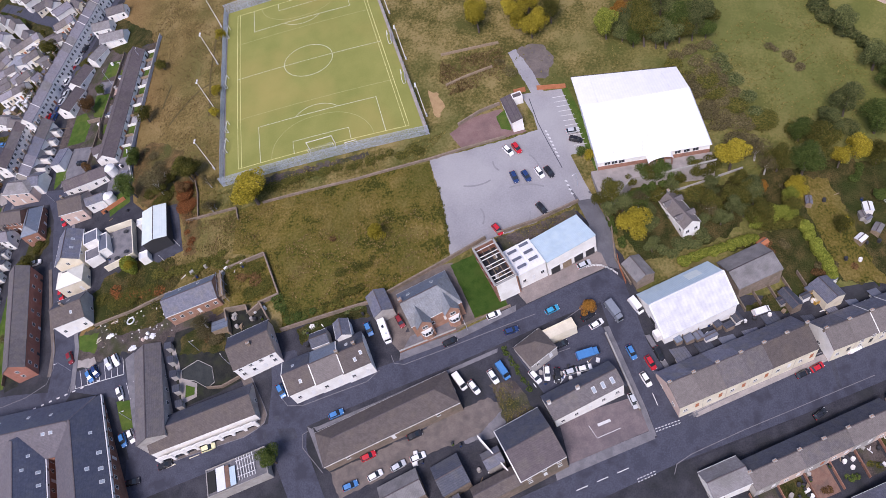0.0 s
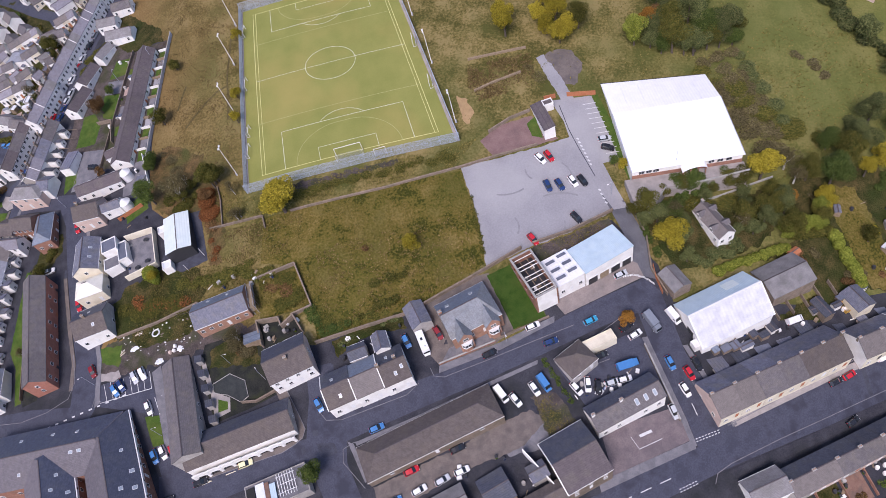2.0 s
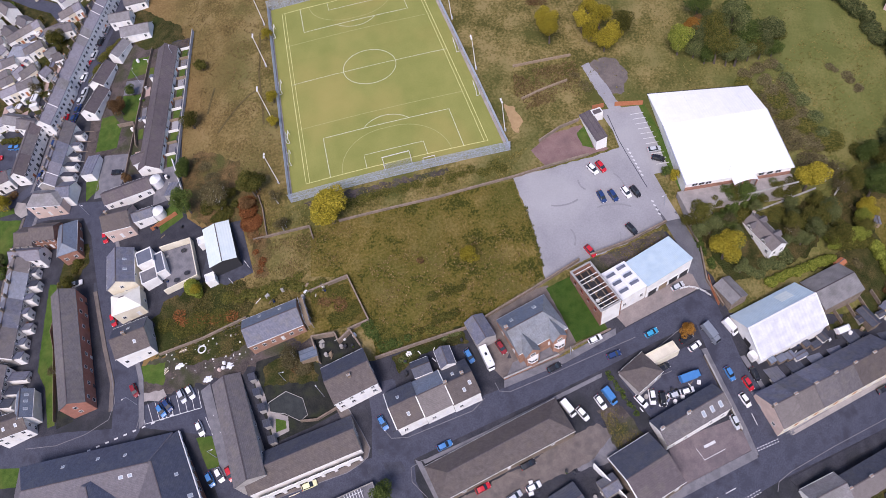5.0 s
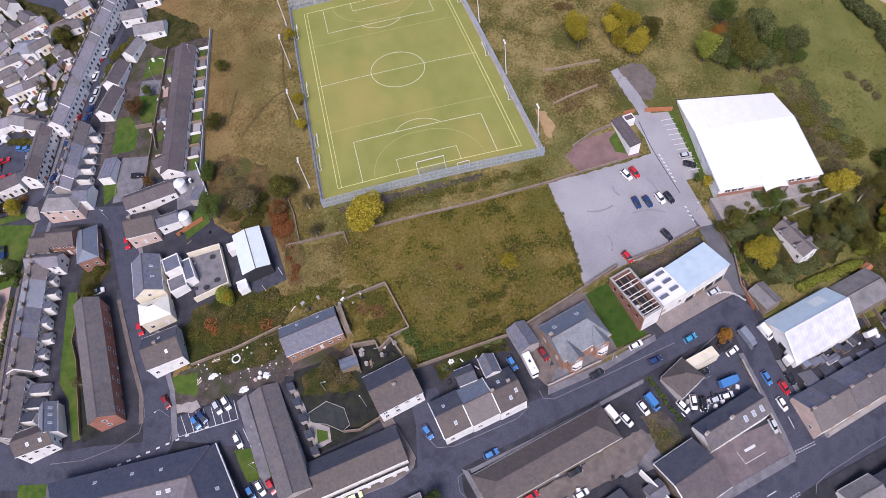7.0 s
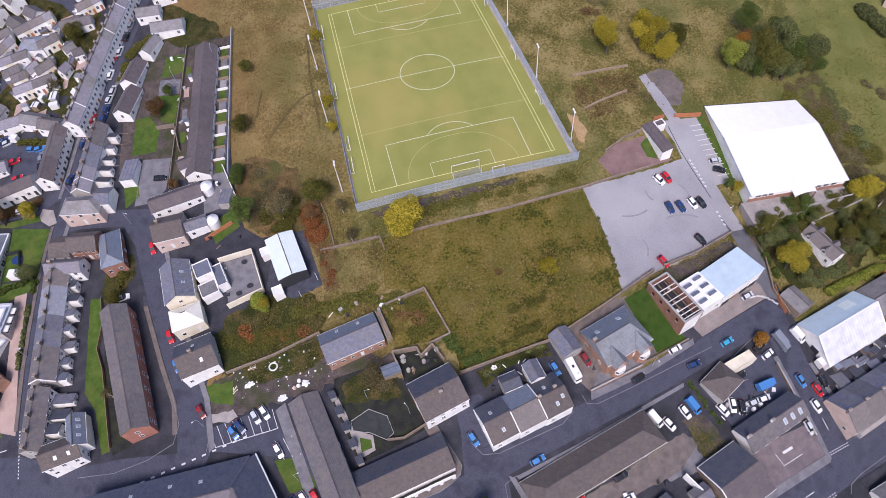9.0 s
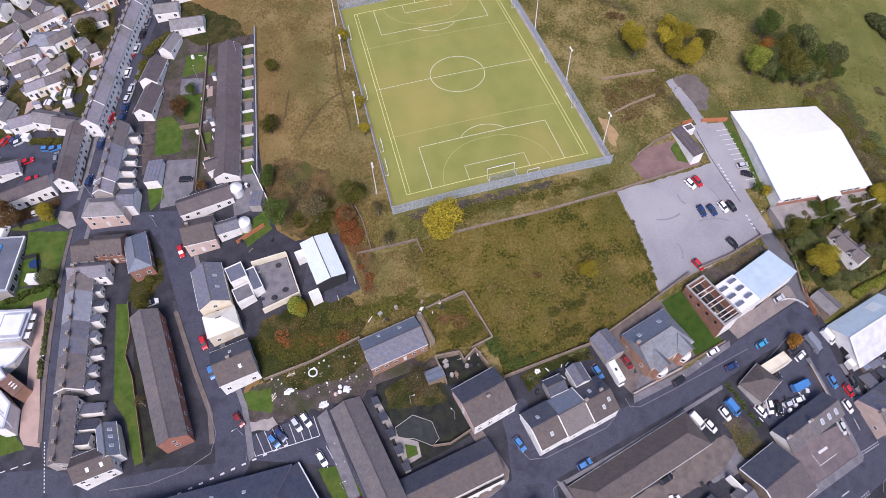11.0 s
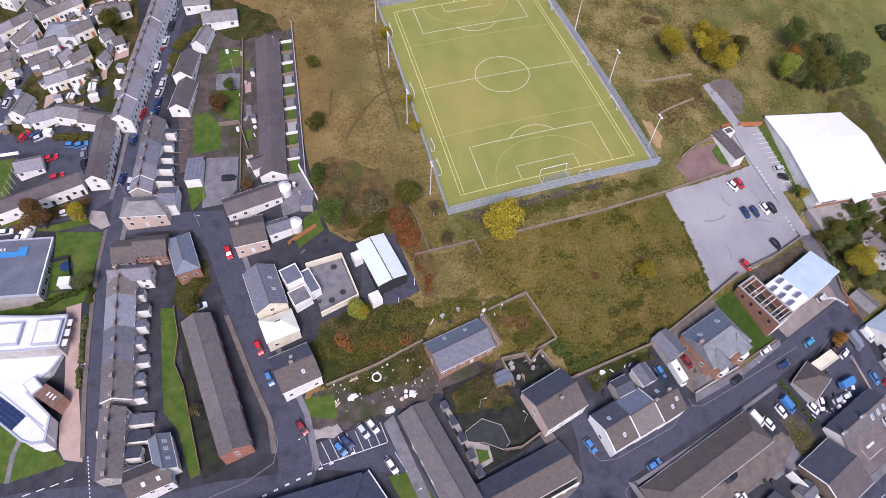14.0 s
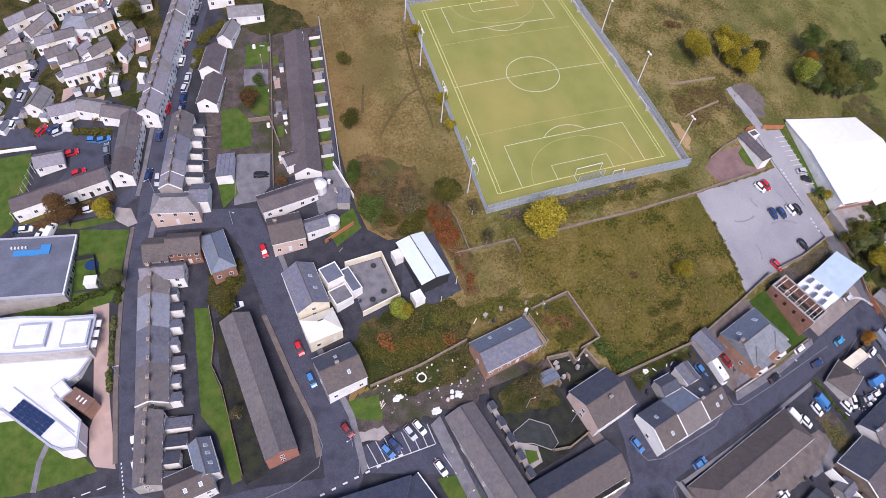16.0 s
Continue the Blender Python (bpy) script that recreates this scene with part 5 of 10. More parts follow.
RUT = node_mat("worn_gravel_rut", ((0.2, 0.197, 0.215), (0.26, 0.255, 0.272)), scale=0.8, rough=0.95, bump=0.05)
rt = random.Random(5)
for i in range(9):
    cx, cy, rad, a0 = rt.uniform(70, 96), rt.uniform(-42, -18), rt.uniform(5, 13), rt.uniform(0, 6.28)
    arc = [(cx + rad * math.cos(a0 + 0.12 * k), cy + rad * 0.8 * math.sin(a0 + 0.12 * k)) for k in range(9)]
    if all(67.5 < px < 100 and -43 < py < -15.5 for px, py in arc):
        ribbon("tyre_track", arc, 0.5, RUT, 0.075 + 0.0006 * i, "faint tyre track in the gravel", "tyre track")
ribbon("lane_seam", [(100.8, 2), (101.2, -8), (102.2, -15), (104.2, -26)], 0.24, PATCH, 0.085, "dark tarred seam along the lane", "road")

# raised pavements with kerbs
PAVES = [
    ("pavement_middle_north", [(46, -74.9), (64.3, -71.9), (80, -67.5), (80.5, -65.8), (64, -70.1), (46.5, -73)]),
    ("pavement_white_row", [(16, -80.4), (38.5, -76.2), (38.8, -75.2), (17, -78.6)]),
    ("pavement_hip_north", [(20.6, -88.0), (38.1, -84.6), (56.6, -80.3), (72.9, -76.6), (72.6, -77.6), (56.2, -81.4), (38.0, -85.6), (21.0, -88.9)]),
    ("pavement_hip_west", [(18.6, -87.4), (20.2, -88.3), (23.5, -97.5), (22, -98)]),
    ("pavement_main_north", [(80, -110.4), (106, -104.9), (106, -102.8), (80, -108.2)]),
    ("pavement_main_row", [(117.4, -101.7), (144.8, -95.4), (172.7, -90.2), (172.4, -88.6), (144.4, -93.6), (117, -99.9)]),
    ("pavement_main_south", [(112, -111), (140.4, -105.6), (180, -97.6), (180.3, -100), (140.8, -108), (113, -113)]),
    ("pavement_side_west", [(103.3, -76), (106.1, -98), (106.5, -104.3), (105.2, -104.4), (104.7, -98), (101.8, -76)]),
    ("pavement_side_east", [(111.7, -80), (116.9, -101.6), (118.2, -101.2), (113, -80)]),
    ("pavement_court", [(-26.1, -84.8), (-11.6, -83.4), (3.4, -81.4), (1.4, -75.5), (-0.6, -70.0), (2.4, -69.8), (4.8, -75.5), (7.3, -82.1), (6.3, -84.3), (0.3, -86.8), (-12.5, -88.2), (-24.2, -89.6)]),
    ("pavement_curve_east", [(-58.7, -63), (-59, -49), (-62.2, -36), (-65.8, -19), (-69.2, 2), (-67.8, 2), (-64.3, -19), (-60.7, -36), (-57.4, -49), (-57, -62)]),
    ("pavement_flats", [(-67.2, -56), (-67, -48), (-70.2, -36), (-74.5, -17), (-75.9, -17), (-71.6, -36), (-68.4, -48), (-68.6, -56)]),
    ("pavement_west_inner", [(-101.9, 20.5), (-104.7, 10.3), (-106.7, -1.1), (-108.2, -13.6), (-109.8, -28.1), (-111.1, -48), (-109.6, -48), (-108.2, -28.2), (-106.6, -13.6), (-105.2, -1.1), (-103.2, 10.3), (-100.4, 20.5)]),
    ("pavement_west_outer", [(-115.0, -43), (-114.0, -26.8), (-112.5, -12.2), (-110.9, 0.2), (-108.7, 11.7), (-106.7, 20.2), (-107.9, 20.2), (-109.9, 11.7), (-112.1, 0.2), (-113.8, -12.2), (-115.3, -26.8), (-116.2, -43)]),
    ("pavement_west_north", [(-104.8, 30.2), (-102.3, 38.5), (-99.1, 52.6), (-96.6, 61.1), (-90.2, 81.5), (-91.6, 81.7), (-98, 61.5), (-100.5, 53), (-103.6, 39), (-106, 30.6)]),
    ("pavement_west_north_east", [(-84.1, 81.5), (-90.4, 61.1), (-93.3, 51), (-91.9, 51), (-89, 61), (-82.7, 81.3)]),
]
for nm, pl in PAVES:
    sheet(nm, pl, PALEPAVE if nm == "pavement_main_row" else YARD if nm == "pavement_main_south" else WARMPAVE if nm in ("pavement_court", "pavement_flats", "pavement_west_outer") else PAVE, 0.19, "worn paved footway with a stone kerb", "pavement", edge=4, skirt=0.3)

# kerb stones and patched tarmac
ribbon("kerb", [(21.9, -99.3), (16.9, -92.4), (17.2, -89.1), (20.2, -88.0), (32.4, -87.1), (54.4, -81.4)], 0.2, PAVE, 0.2, "worn kerb stones along the road", "kerb")
ribbon("kerb", [(11.1, -77.6), (13.4, -81.0), (17.7, -81.7), (36.3, -78.8), (40.2, -76.4)], 0.2, PAVE, 0.2, "worn kerb stones along the road", "kerb")
ribbon("kerb", [(43.9, -73.1), (44.5, -75.4), (47.2, -76.2), (59.6, -74.1), (72.1, -71.7), (85.0, -69.3)], 0.2, PAVE, 0.2, "worn kerb stones along the road", "kerb")
ribbon("kerb", [(-68.2, -44.9), (-66.6, -53.7), (-68.5, -58.3), (-76.0, -60.7), (-85.7, -61.6), (-96.1, -60.2)], 0.2, PAVE, 0.2, "worn kerb stones along the road", "kerb")
ribbon("kerb", [(-58.6, -47.1), (-57.4, -55.8), (-59.4, -62.6)], 0.2, PAVE, 0.2, "worn kerb stones along the road", "kerb")
ribbon("kerb", [(115.7, -101.1), (121.3, -99.7), (142.8, -94.2), (156.6, -90.7), (170.6, -87.6)], 0.2, PAVE, 0.2, "worn kerb stones along the road", "kerb")
ribbon("kerb", [(107.8, -113.3), (109.1, -111.2), (113.3, -109.6), (127.4, -106.3), (141.7, -103.4), (164.9, -98.6)], 0.2, PAVE, 0.2, "worn kerb stones along the road", "kerb")
ribbon("kerb", [(-24.2, -89.6), (-12.5, -88.2), (0.3, -86.8), (4.2, -85.4), (6.4, -84.1), (7.3, -82.1), (6.2, -79.0), (4.8, -75.5), (2.4, -69.8)], 0.2, PAVE, 0.2, "worn kerb stones along the road", "kerb")
ribbon("kerb", [(91.8, -79.9), (81.8, -81.6), (80.0, -77.8), (101.1, -68.3)], 0.2, PAVE, 0.2, "worn kerb stones along the road", "kerb")
sheet("road_patch", [(10.0, -86.3), (14.9, -87.0), (15.8, -89.5), (11.3, -90.4)], PATCH, 0.082, "darker tarmac patch in the road")
sheet("road_patch", [(9.3, -82.8), (10.7, -83.0), (10.7, -84.5), (9.3, -84.2)], PATCH, 0.082, "darker tarmac patch in the road")
sheet("road_patch", [(5.7, -86.6), (6.8, -86.5), (6.9, -88.2), (5.8, -88.3)], PATCH, 0.082, "darker tarmac patch in the road")
sheet("road_patch", [(10.3, -89.8), (11.4, -89.7), (11.5, -91.3), (10.3, -91.2)], PATCH, 0.082, "darker tarmac patch in the road")
sheet("road_patch", [(36.6, -86.2), (49.9, -84.2), (49.8, -85.3), (37.0, -87.3)], PATCH, 0.082, "darker tarmac patch in the road")
sheet("road_patch", [(143.0, -110.1), (149.2, -112.4), (150.9, -108.8)], PATCH, 0.082, "darker tarmac patch in the road")
sheet("road_patch", [(155.4, -93.2), (156.7, -92.9), (155.5, -100.2), (154.2, -100.4)], PATCH, 0.082, "darker tarmac patch in the road")
sheet("road_patch", [(30.5, -88.4), (32.1, -88.3), (32.1, -89.7), (30.6, -89.8)], PATCH, 0.082, "darker tarmac patch in the road")
sheet("road_patch", [(-63.9, -10.2), (-58.9, -10.7), (-58.3, -12.6), (-63.3, -12.4)], PATCH, 0.082, "darker tarmac patch in the road")
sheet("road_patch", [(74.1, -79.9), (75.9, -79.5), (76.7, -82.0), (74.6, -82.1)], PATCH, 0.082, "darker tarmac patch in the road")
sheet("road_patch", [(-76.0, -13.8), (-75.0, -13.8), (-74.3, -17.6), (-75.5, -17.5)], PATCH, 0.082, "darker tarmac patch in the road")
sheet("road_patch", [(-72.2, -32.2), (-71.5, -32.1), (-70.6, -35.9), (-71.6, -36.1)], PATCH, 0.082, "darker tarmac patch in the road")

# road markings
for (x0, y0), (x1, y1), n in (((84, -113.2), (100, -109.8), 3), ((108.2, -88.8), (109.4, -100), 2)):
    for i in range(n):
        a, b = i / n, (i + 0.55) / n
        ribbon("lane_line", [(x0 + (x1 - x0) * a, y0 + (y1 - y0) * a), (x0 + (x1 - x0) * b, y0 + (y1 - y0) * b)], 0.22, ROAD_W, 0.09, "white dashed centre line")
for off in (0.0, 0.6):
    for i in range(9):
        x, y = 105.8 + 0.86 * i, -102.9 - off + 0.14 * i
        ribbon("give_way_line", [(x, y), (x + 0.5, y + 0.08)], 0.2, ROAD_W, 0.09, "white give-way dashes")
    for i in range(6):
        x, y = 98.8 + 0.86 * i, -113.0 - off + 0.2 * i
        ribbon("give_way_line", [(x, y), (x + 0.5, y + 0.1)], 0.2, ROAD_W, 0.09, "white give-way dashes")
for i in range(14):
    ribbon("give_way_line", [(-114.2 + 0.02 * i, -43.2 - 0.95 * i), (-114.2 + 0.02 * i, -43.7 - 0.95 * i)], 0.3, ROAD_W, 0.1, "white give-way dashes")
for i in range(4):
    ribbon("lane_line", [(-131 + 3.6 * i, -47.8 + 0.1 * i), (-128.9 + 3.6 * i, -47.7 + 0.1 * i)], 0.25, ROAD_W, 0.1, "white dashed centre line")
for i in range(12):
    ribbon("kerb_dash", [(-81 + 2.9 * i, -66.2 + 0.42 * i), (-79.9 + 2.9 * i, -66.05 + 0.42 * i)], 0.45, ROAD_W, 0.1, "pale painted edging blocks")
ribbon("bay_line", [(-58.0, -56.8), (-56.8, -62.1), (-39.6, -61.5)], 0.2, ROAD_W, 0.1, "white parking bay outline")
for i in range(8):
    ribbon("bay_line", [(-56 + 2.25 * i, -56.6 + 0.05 * i), (-54.4 + 2.15 * i, -62.0 + 0.06 * i)], 0.16, ROAD_W, 0.1, "white parking bay line")
for i in range(4):
    ribbon("bay_line", [(-40.5 + 2.3 * i, -64.4 + 0.1 * i), (-38.6 + 2.3 * i, -69.6 + 0.1 * i)], 0.16, ROAD_W, 0.1, "white parking bay line")
for i in range(11):
    ribbon("bay_line", [(108.2 + 0.16 * i, 0.6 - 1.95 * i), (112.6 + 0.14 * i, 0.5 - 1.95 * i)], 0.2, ROAD_W, 0.1, "white parking bay line")
for i in range(8):
    ribbon("kerb_dash", [(102.6 + 0.18 * i, -11.5 - 1.4 * i), (103.2 + 0.18 * i, -12.1 - 1.4 * i)], 0.5, ROAD_W, 0.1, "white marker blocks beside the lane")
for i in range(4):
    ribbon("kerb_dash", [(103.8 + 0.2 * i, -30.5 - 1.5 * i), (104.4 + 0.2 * i, -31.1 - 1.5 * i)], 0.5, ROAD_W, 0.1, "white marker blocks beside the lane")


# ---------------------------------------------------------------- the sports pitch
def pm(u, v):
    """From the pitch's own metres (55 wide, 91.4 long) to the plan, keystoned to fit the camera's view."""
    w = 0.000365 * u + 0.001526 * v + 1
    return ((1.13481 * u - 0.029886 * v - 1.0956) / w, (0.009433 * u + 0.982181 * v + 1.0103) / w)


def pline(pts, width=0.16, mat=None, closed=False):
    ribbon("pitch_line", [pm(*p) for p in pts], width, mat or LINE_T, 0.12, "painted pitch line", "marking", closed)


sheet("pitch", [pm(*p) for p in ((-4.8, -5.2), (59.8, -5.2), (59.8, 96.5), (-4.8, 96.5))], TURF, 0.08, "worn yellow-green artificial turf sports pitch", "pitch", edge=5)
for u0, u1 in ((-4.9, -4.4), (59.0, 59.9)):
    sheet("pitch_margin", [pm(u0, -5.2), pm(u1, -5.2), pm(u1, 96.5), pm(u0, 96.5)], PALEPAVE, 0.1, "grey tarmac margin inside the pitch fence", "pavement")
pline([(0, 0), (55, 0), (55, 91.4), (0, 91.4)], 0.18, LINE_Y, True)
pline([(1.1, 0), (1.1, 91.4)], 0.14, LINE_Y)
pline([(53.9, 0), (53.9, 91.4)], 0.14, LINE_Y)
pline([(0, 45.7), (55, 45.7)], 0.14)
for v0, s in ((0, 1), (91.4, -1)):
    pline([(7.35, v0), (7.35, v0 + s * 16.5), (47.65, v0 + s * 16.5), (47.65, v0)], 0.18, LINE_T)
    pline([(18.35, v0), (18.35, v0 + s * 5.5), (36.65, v0 + s * 5.5), (36.65, v0)])
    pline([(0, v0 + s * 22.9), (55, v0 + s * 22.9)], 0.14, LINE_F)
    pline([(27.5 - 1.83 + 14.63 * math.cos(math.pi * (1 - k / 20 / 2)), v0 + s * 14.63 * math.sin(math.pi * (1 - k / 20 / 2))) for k in range(21)] + [(27.5 + 1.83 + 14.63 * math.cos(math.pi * (0.5 - k / 20 / 2)), v0 + s * 14.63 * math.sin(math.pi * (0.5 - k / 20 / 2))) for k in range(21)], 0.14, LINE_F)
    pline([(27.5 + 9.15 * math.cos(math.acos(5.5 / 9.15) * k / 12 + math.pi / 2), v0 + s * (11 + 9.15 * math.sin(math.acos(5.5 / 9.15) * k / 12 + math.pi / 2))) for k in range(-12, 13)])
pline([(27.5 + 9.15 * math.cos(2 * math.pi * k / 48), 45.7 + 9.15 * math.sin(2 * math.pi * k / 48)) for k in range(48)], 0.18, LINE_T, True)


def goal(u, v, turn, w, h, d, label):
    """A goal: two posts, crossbar, back stays and a net of thin cords."""
    x, y = pm(u, v)
    ob = thing("goal", x, y, turn, label, "goal", "goals on the pitch", up=0.08)
    r = 0.08
    for s in (-1, 1):
        part("post", boxes("post", [(s * w / 2 - r, s * w / 2 + r, -r, r, 0, h)], LINE_W), ob)
        part("stay", boxes("stay", [(s * w / 2 - 0.05, s * w / 2 + 0.05, 0.1, d, 0, 0.1), (s * w / 2 - 0.05, s * w / 2 + 0.05, d - 0.1, d, 0.1, h * 0.8)], LINE_W), ob)
    part("crossbar", boxes("crossbar", [(-w / 2 - r, w / 2 + r, -r, r, h, h + 0.15)], LINE_W), ob)
    n = int(w / 0.3)
    part("net", boxes("net", [(-w / 2 + w * i / n - 0.012, -w / 2 + w * i / n + 0.012, d - 0.03, d, 0, h * 0.8) for i in range(1, n)] + [(-w / 2, w / 2, d - 0.03, d, z * 0.3, z * 0.3 + 0.024) for z in range(1, int(h / 0.3))], GALV), ob)
    return ob


# Near goal is stretched past 7.3 by 2.44 m to fit the camera's view.
goal(27.5, -0.2, 180, 8.6, 3.5, 2.4, "white main goal with a net on the pitch end line")
goal(27.5, 91.6, 0, 7.3, 2.44, 1.8, "white main goal with a net on the pitch end line")
goal(36.5, -2.8, 180, 3.7, 2.0, 1.0, "white small goal standing behind the end line")
goal(33.5, 93.5, 0, 3.7, 2.0, 1.0, "white small goal standing behind the end line")
for v in (11, 45, 79):
    goal(-3.4, v, 90, 4.9, 2.0, 1.0, "white small-sided goal beside the touchline")
goal(-3, 20, 90, 3.7, 2.0, 1.0, "white small-sided goal against the fence")
for v in (22, 45.5, 80):
    goal(57.9, v, -90, 4.9, 2.0, 1.0, "white small-sided goal beside the touchline")


def mesh_fence(name, label, a, b, h, bay=3.0, mat=None, wire=0.15, wt=0.04):
    """A steel mesh fence: posts, top, middle and bottom rails, and mesh panels of thin wires."""
    mt = mat or FENCE
    top = tagged(new(name), label, "fence", "pitch fence")
    A, B = Vector((*site(*a), 0)), Vector((*site(*b), 0))
    n = max(1, round((B - A).length / bay))
    d = (B - A).normalized()
    ang = math.degrees(math.atan2(d.y, d.x))
    L = (B - A).length / n
    pm_ = boxes("post", [(-0.045, 0.045, -0.045, 0.045, -0.5, h + 0.05)], mt)
    k = int(L / wire)
    wires = [(L * (i + 0.5) / k - wt / 2, L * (i + 0.5) / k + wt / 2, -wt / 2, wt / 2, 0, h) for i in range(k)]
    wires += [(0, L, -0.03, 0.03, z - 0.03, z + 0.03) for z in (0.08, h / 2, h - 0.05)] + [(0, L, -wt / 2, wt / 2, z, z + wt) for z in np.arange(0.3, h, 0.3)]
    panel = boxes("mesh_panel", wires, mt)
    for i in range(n + 1):
        p = A.lerp(B, i / n)
        part("post", pm_, top, (p.x, p.y, gz(p.x, p.y)), ang)
        if i < n:
            q = A.lerp(B, (i + 1) / n)
            s = math.degrees(math.atan2(gz(q.x, q.y) - gz(p.x, p.y), L))
            part("mesh_panel", panel, top, (p.x, p.y, gz(p.x, p.y)), ang, "", (0, -s))
    return top


FC = [pm(*p) for p in ((-5, -5.4), (60, -5.4), (60, 96.7), (-5, 96.7))]
for i, lab in enumerate(("grey-blue mesh fence along the near end of the pitch", "grey-blue mesh fence along the pitch side", "grey-blue mesh fence along the far end of the pitch", "grey-blue mesh fence along the pitch side")):
    mesh_fence("pitch_fence", lab, FC[i], FC[(i + 1) % 4], 3.9 if i in (0, 2) else 2.7)


def floodlight(x, y, turn, h=13.2):
    ob = thing("floodlight_mast", x, y, turn, "tall pale steel floodlight mast with two lamps beside the pitch", "floodlight", "floodlights round the pitch")
    part("mast", tube("mast", 0.16, 0.09, h, UPVC, 10, -0.3), ob)
    part("crossarm", box(1.9, 0.12, 0.12, UPVC), ob, (0, 0, h - 0.35))
    for s in (-1, 1):
        lamp = part("lamp", box(0.75, 0.5, 0.28, UPVC), ob, (s * 0.6, -0.1, h - 0.2), 0, "", (25, 0))
        part("lamp_glass", boxes("lamp_glass", [(-0.3, 0.3, -0.2, 0.2, -0.02, 0)], SKYPANE), lamp)
    part("base_box", box(0.4, 0.3, 1.2, GALV), ob, (0, 0.25, 0))


for x, y in ((-10.1, 3.9), (-10.7, 30.6), (-11.0, 54.8), (-10.6, 76.5)):
    floodlight(x, y, 90)
for x, y in ((66.4, 3.7), (63.0, 30.8), (59.8, 56)):
    floodlight(x, y, -90)

# ---------------------------------------------------------------- walls and fences in the fields
wall_line("field_wall", "low mossy stone field wall with coping", [(8, -15.2), (40, -15.0), (64.9, -13.6), (76, -12.4), (90, -11.2)], 0.8, 0.3, STONE, cap=STONE)
wall_line("field_wall_west", "low stone field wall", [(-20, -14.4), (-1.5, -14.6), (-0.8, -19)], 0.8, 0.3, STONE, cap=STONE)
wall_line("garden_wall", "stone garden wall round an overgrown plot", [(-4, -36), (8.2, -34), (12.5, -48.6), (6, -50)], 1.4, 0.28, STONE, cap=STONE)
wall_line("boundary_wall", "long stone boundary wall behind the houses", [(12.6, -59.7), (40.5, -57), (60, -50.5), (76.5, -44.6)], 1.4, 0.28, STONE, cap=STONE)
wall_line("garage_wall", "stone wall behind the garage", [(80, -44), (92, -42.2), (105.7, -38.4)], 1.3, 0.28, STONE, cap=STONE)
wall_line("lawn_wall", "low brick wall along the lawn", [(63, -69.3), (79, -65.8)], 0.7, 0.28, STONE, cap=STONE)
wall_line("drive_wall", "low garden wall before the brick house", [(46.5, -72.7), (63, -69.6)], 0.8, 0.3, BRICK, cap=CONCRETE)
wall_line("lane_wall", "stone wall along the lane", [(111.6, -40), (112.6, -48), (110.6, -58), (112.5, -66)], 1.2, 0.28, STONE, cap=STONE)
wall_line("plot_wall", "stone wall along the trodden plot", [(-52, -43.5), (-38, -42), (-24, -39)], 1.0, 0.28, STONE, cap=STONE)
wall_line("earth_bank", "line of old fence and bank in the grassland", [(75, 14.5), (82, 16.5), (92, 18.5)], 0.7, 0.5, WOOD)
wall_line("earth_bank", "second line of old fence in the grassland", [(75.6, 28.6), (96.4, 28.7)], 0.7, 0.5, WOOD)
wall_line("clubhouse_wall", "brick wall by the clubhouse", [(76, -3), (84, 0.5), (91, 2)], 1.2, 0.3, STONE)
wall_line("gate_boards", "orange-stained timber fence beside the gateway", [(96.5, 5.2), (100.5, 5.4)], 1.8, 0.12, ORANGEWOOD)
wall_line("hall_boards", "orange-stained timber fence from gateway to hall", [(104.2, 5.0), (113.5, 3.6)], 1.8, 0.12, ORANGEWOOD)
wall_line("bungalow_fence", "pale blue-grey panel fence behind the bungalow gardens", [(-45.9, 21), (-43.6, 44.6), (-41.9, 64.1), (-40.2, 84.3)], 1.5, 0.15, PARAPET, cap=CONCRETE)
sheet("back_path", [(-46.2, 22), (-43.9, 44.6), (-42.2, 64.1), (-40.6, 82), (-42, 82), (-43.6, 64), (-45.4, 44.6), (-47.8, 22)], ASPHALT, 0.06, "narrow dark path behind the bungalow gardens")
sheet("bungalow_gardens", [(-48, 22), (-45.5, 44.6), (-43.7, 64), (-42.2, 82), (-58, 82), (-60.8, 60), (-63.5, 41), (-66, 24)], DIRT, 0.05, "patchwork of small bungalow gardens")
wall_line("garden_boards", "red-brown timber garden fence", [(-55, -1), (-46, 2.5)], 1.6, 0.12, ORANGEWOOD)
wall_line("yard_side_wall", "rendered yard wall", [(-47.5, 24), (-44, 11)], 1.6, 0.25, WHITE)
wall_line("terrace_garden_fence", "timber fence beside the long lawn", [(-89, -10.6), (-88.6, -19.5), (-90.2, -26.6), (-88.4, -33), (-86.4, -55)], 1.3, 0.12, WOOD)
wall_line("street_wall", "stone wall along the side street", [(101.8, -78), (104.4, -98)], 1.3, 0.35, STONE, cap=CONCRETE)
wc = thing("play_cabin", -119.0, 5.9, -8, "small white play cabin on the green court", "cabin")
part("cabin_body", box(3.0, 2.6, 2.2, WHITE), wc)
part("cabin_roof", boxes("cabin_roof", [(-1.6, 1.6, -1.4, 1.4, 2.2, 2.32)], MEMBRANE), wc)
tp = thing("trampoline", -119.0, 11.5, 0, "dark blue round trampoline on the green court", "trampoline")
part("mat", tube("mat", 1.7, 1.7, 0.06, PAINTS["navy"], 20, 0.7), tp)
for k in range(6):
    part("leg", tube("leg", 0.04, 0.04, 0.7, GALV, 6), tp, (1.6 * math.cos(k * 1.047), 1.6 * math.sin(k * 1.047), 0))
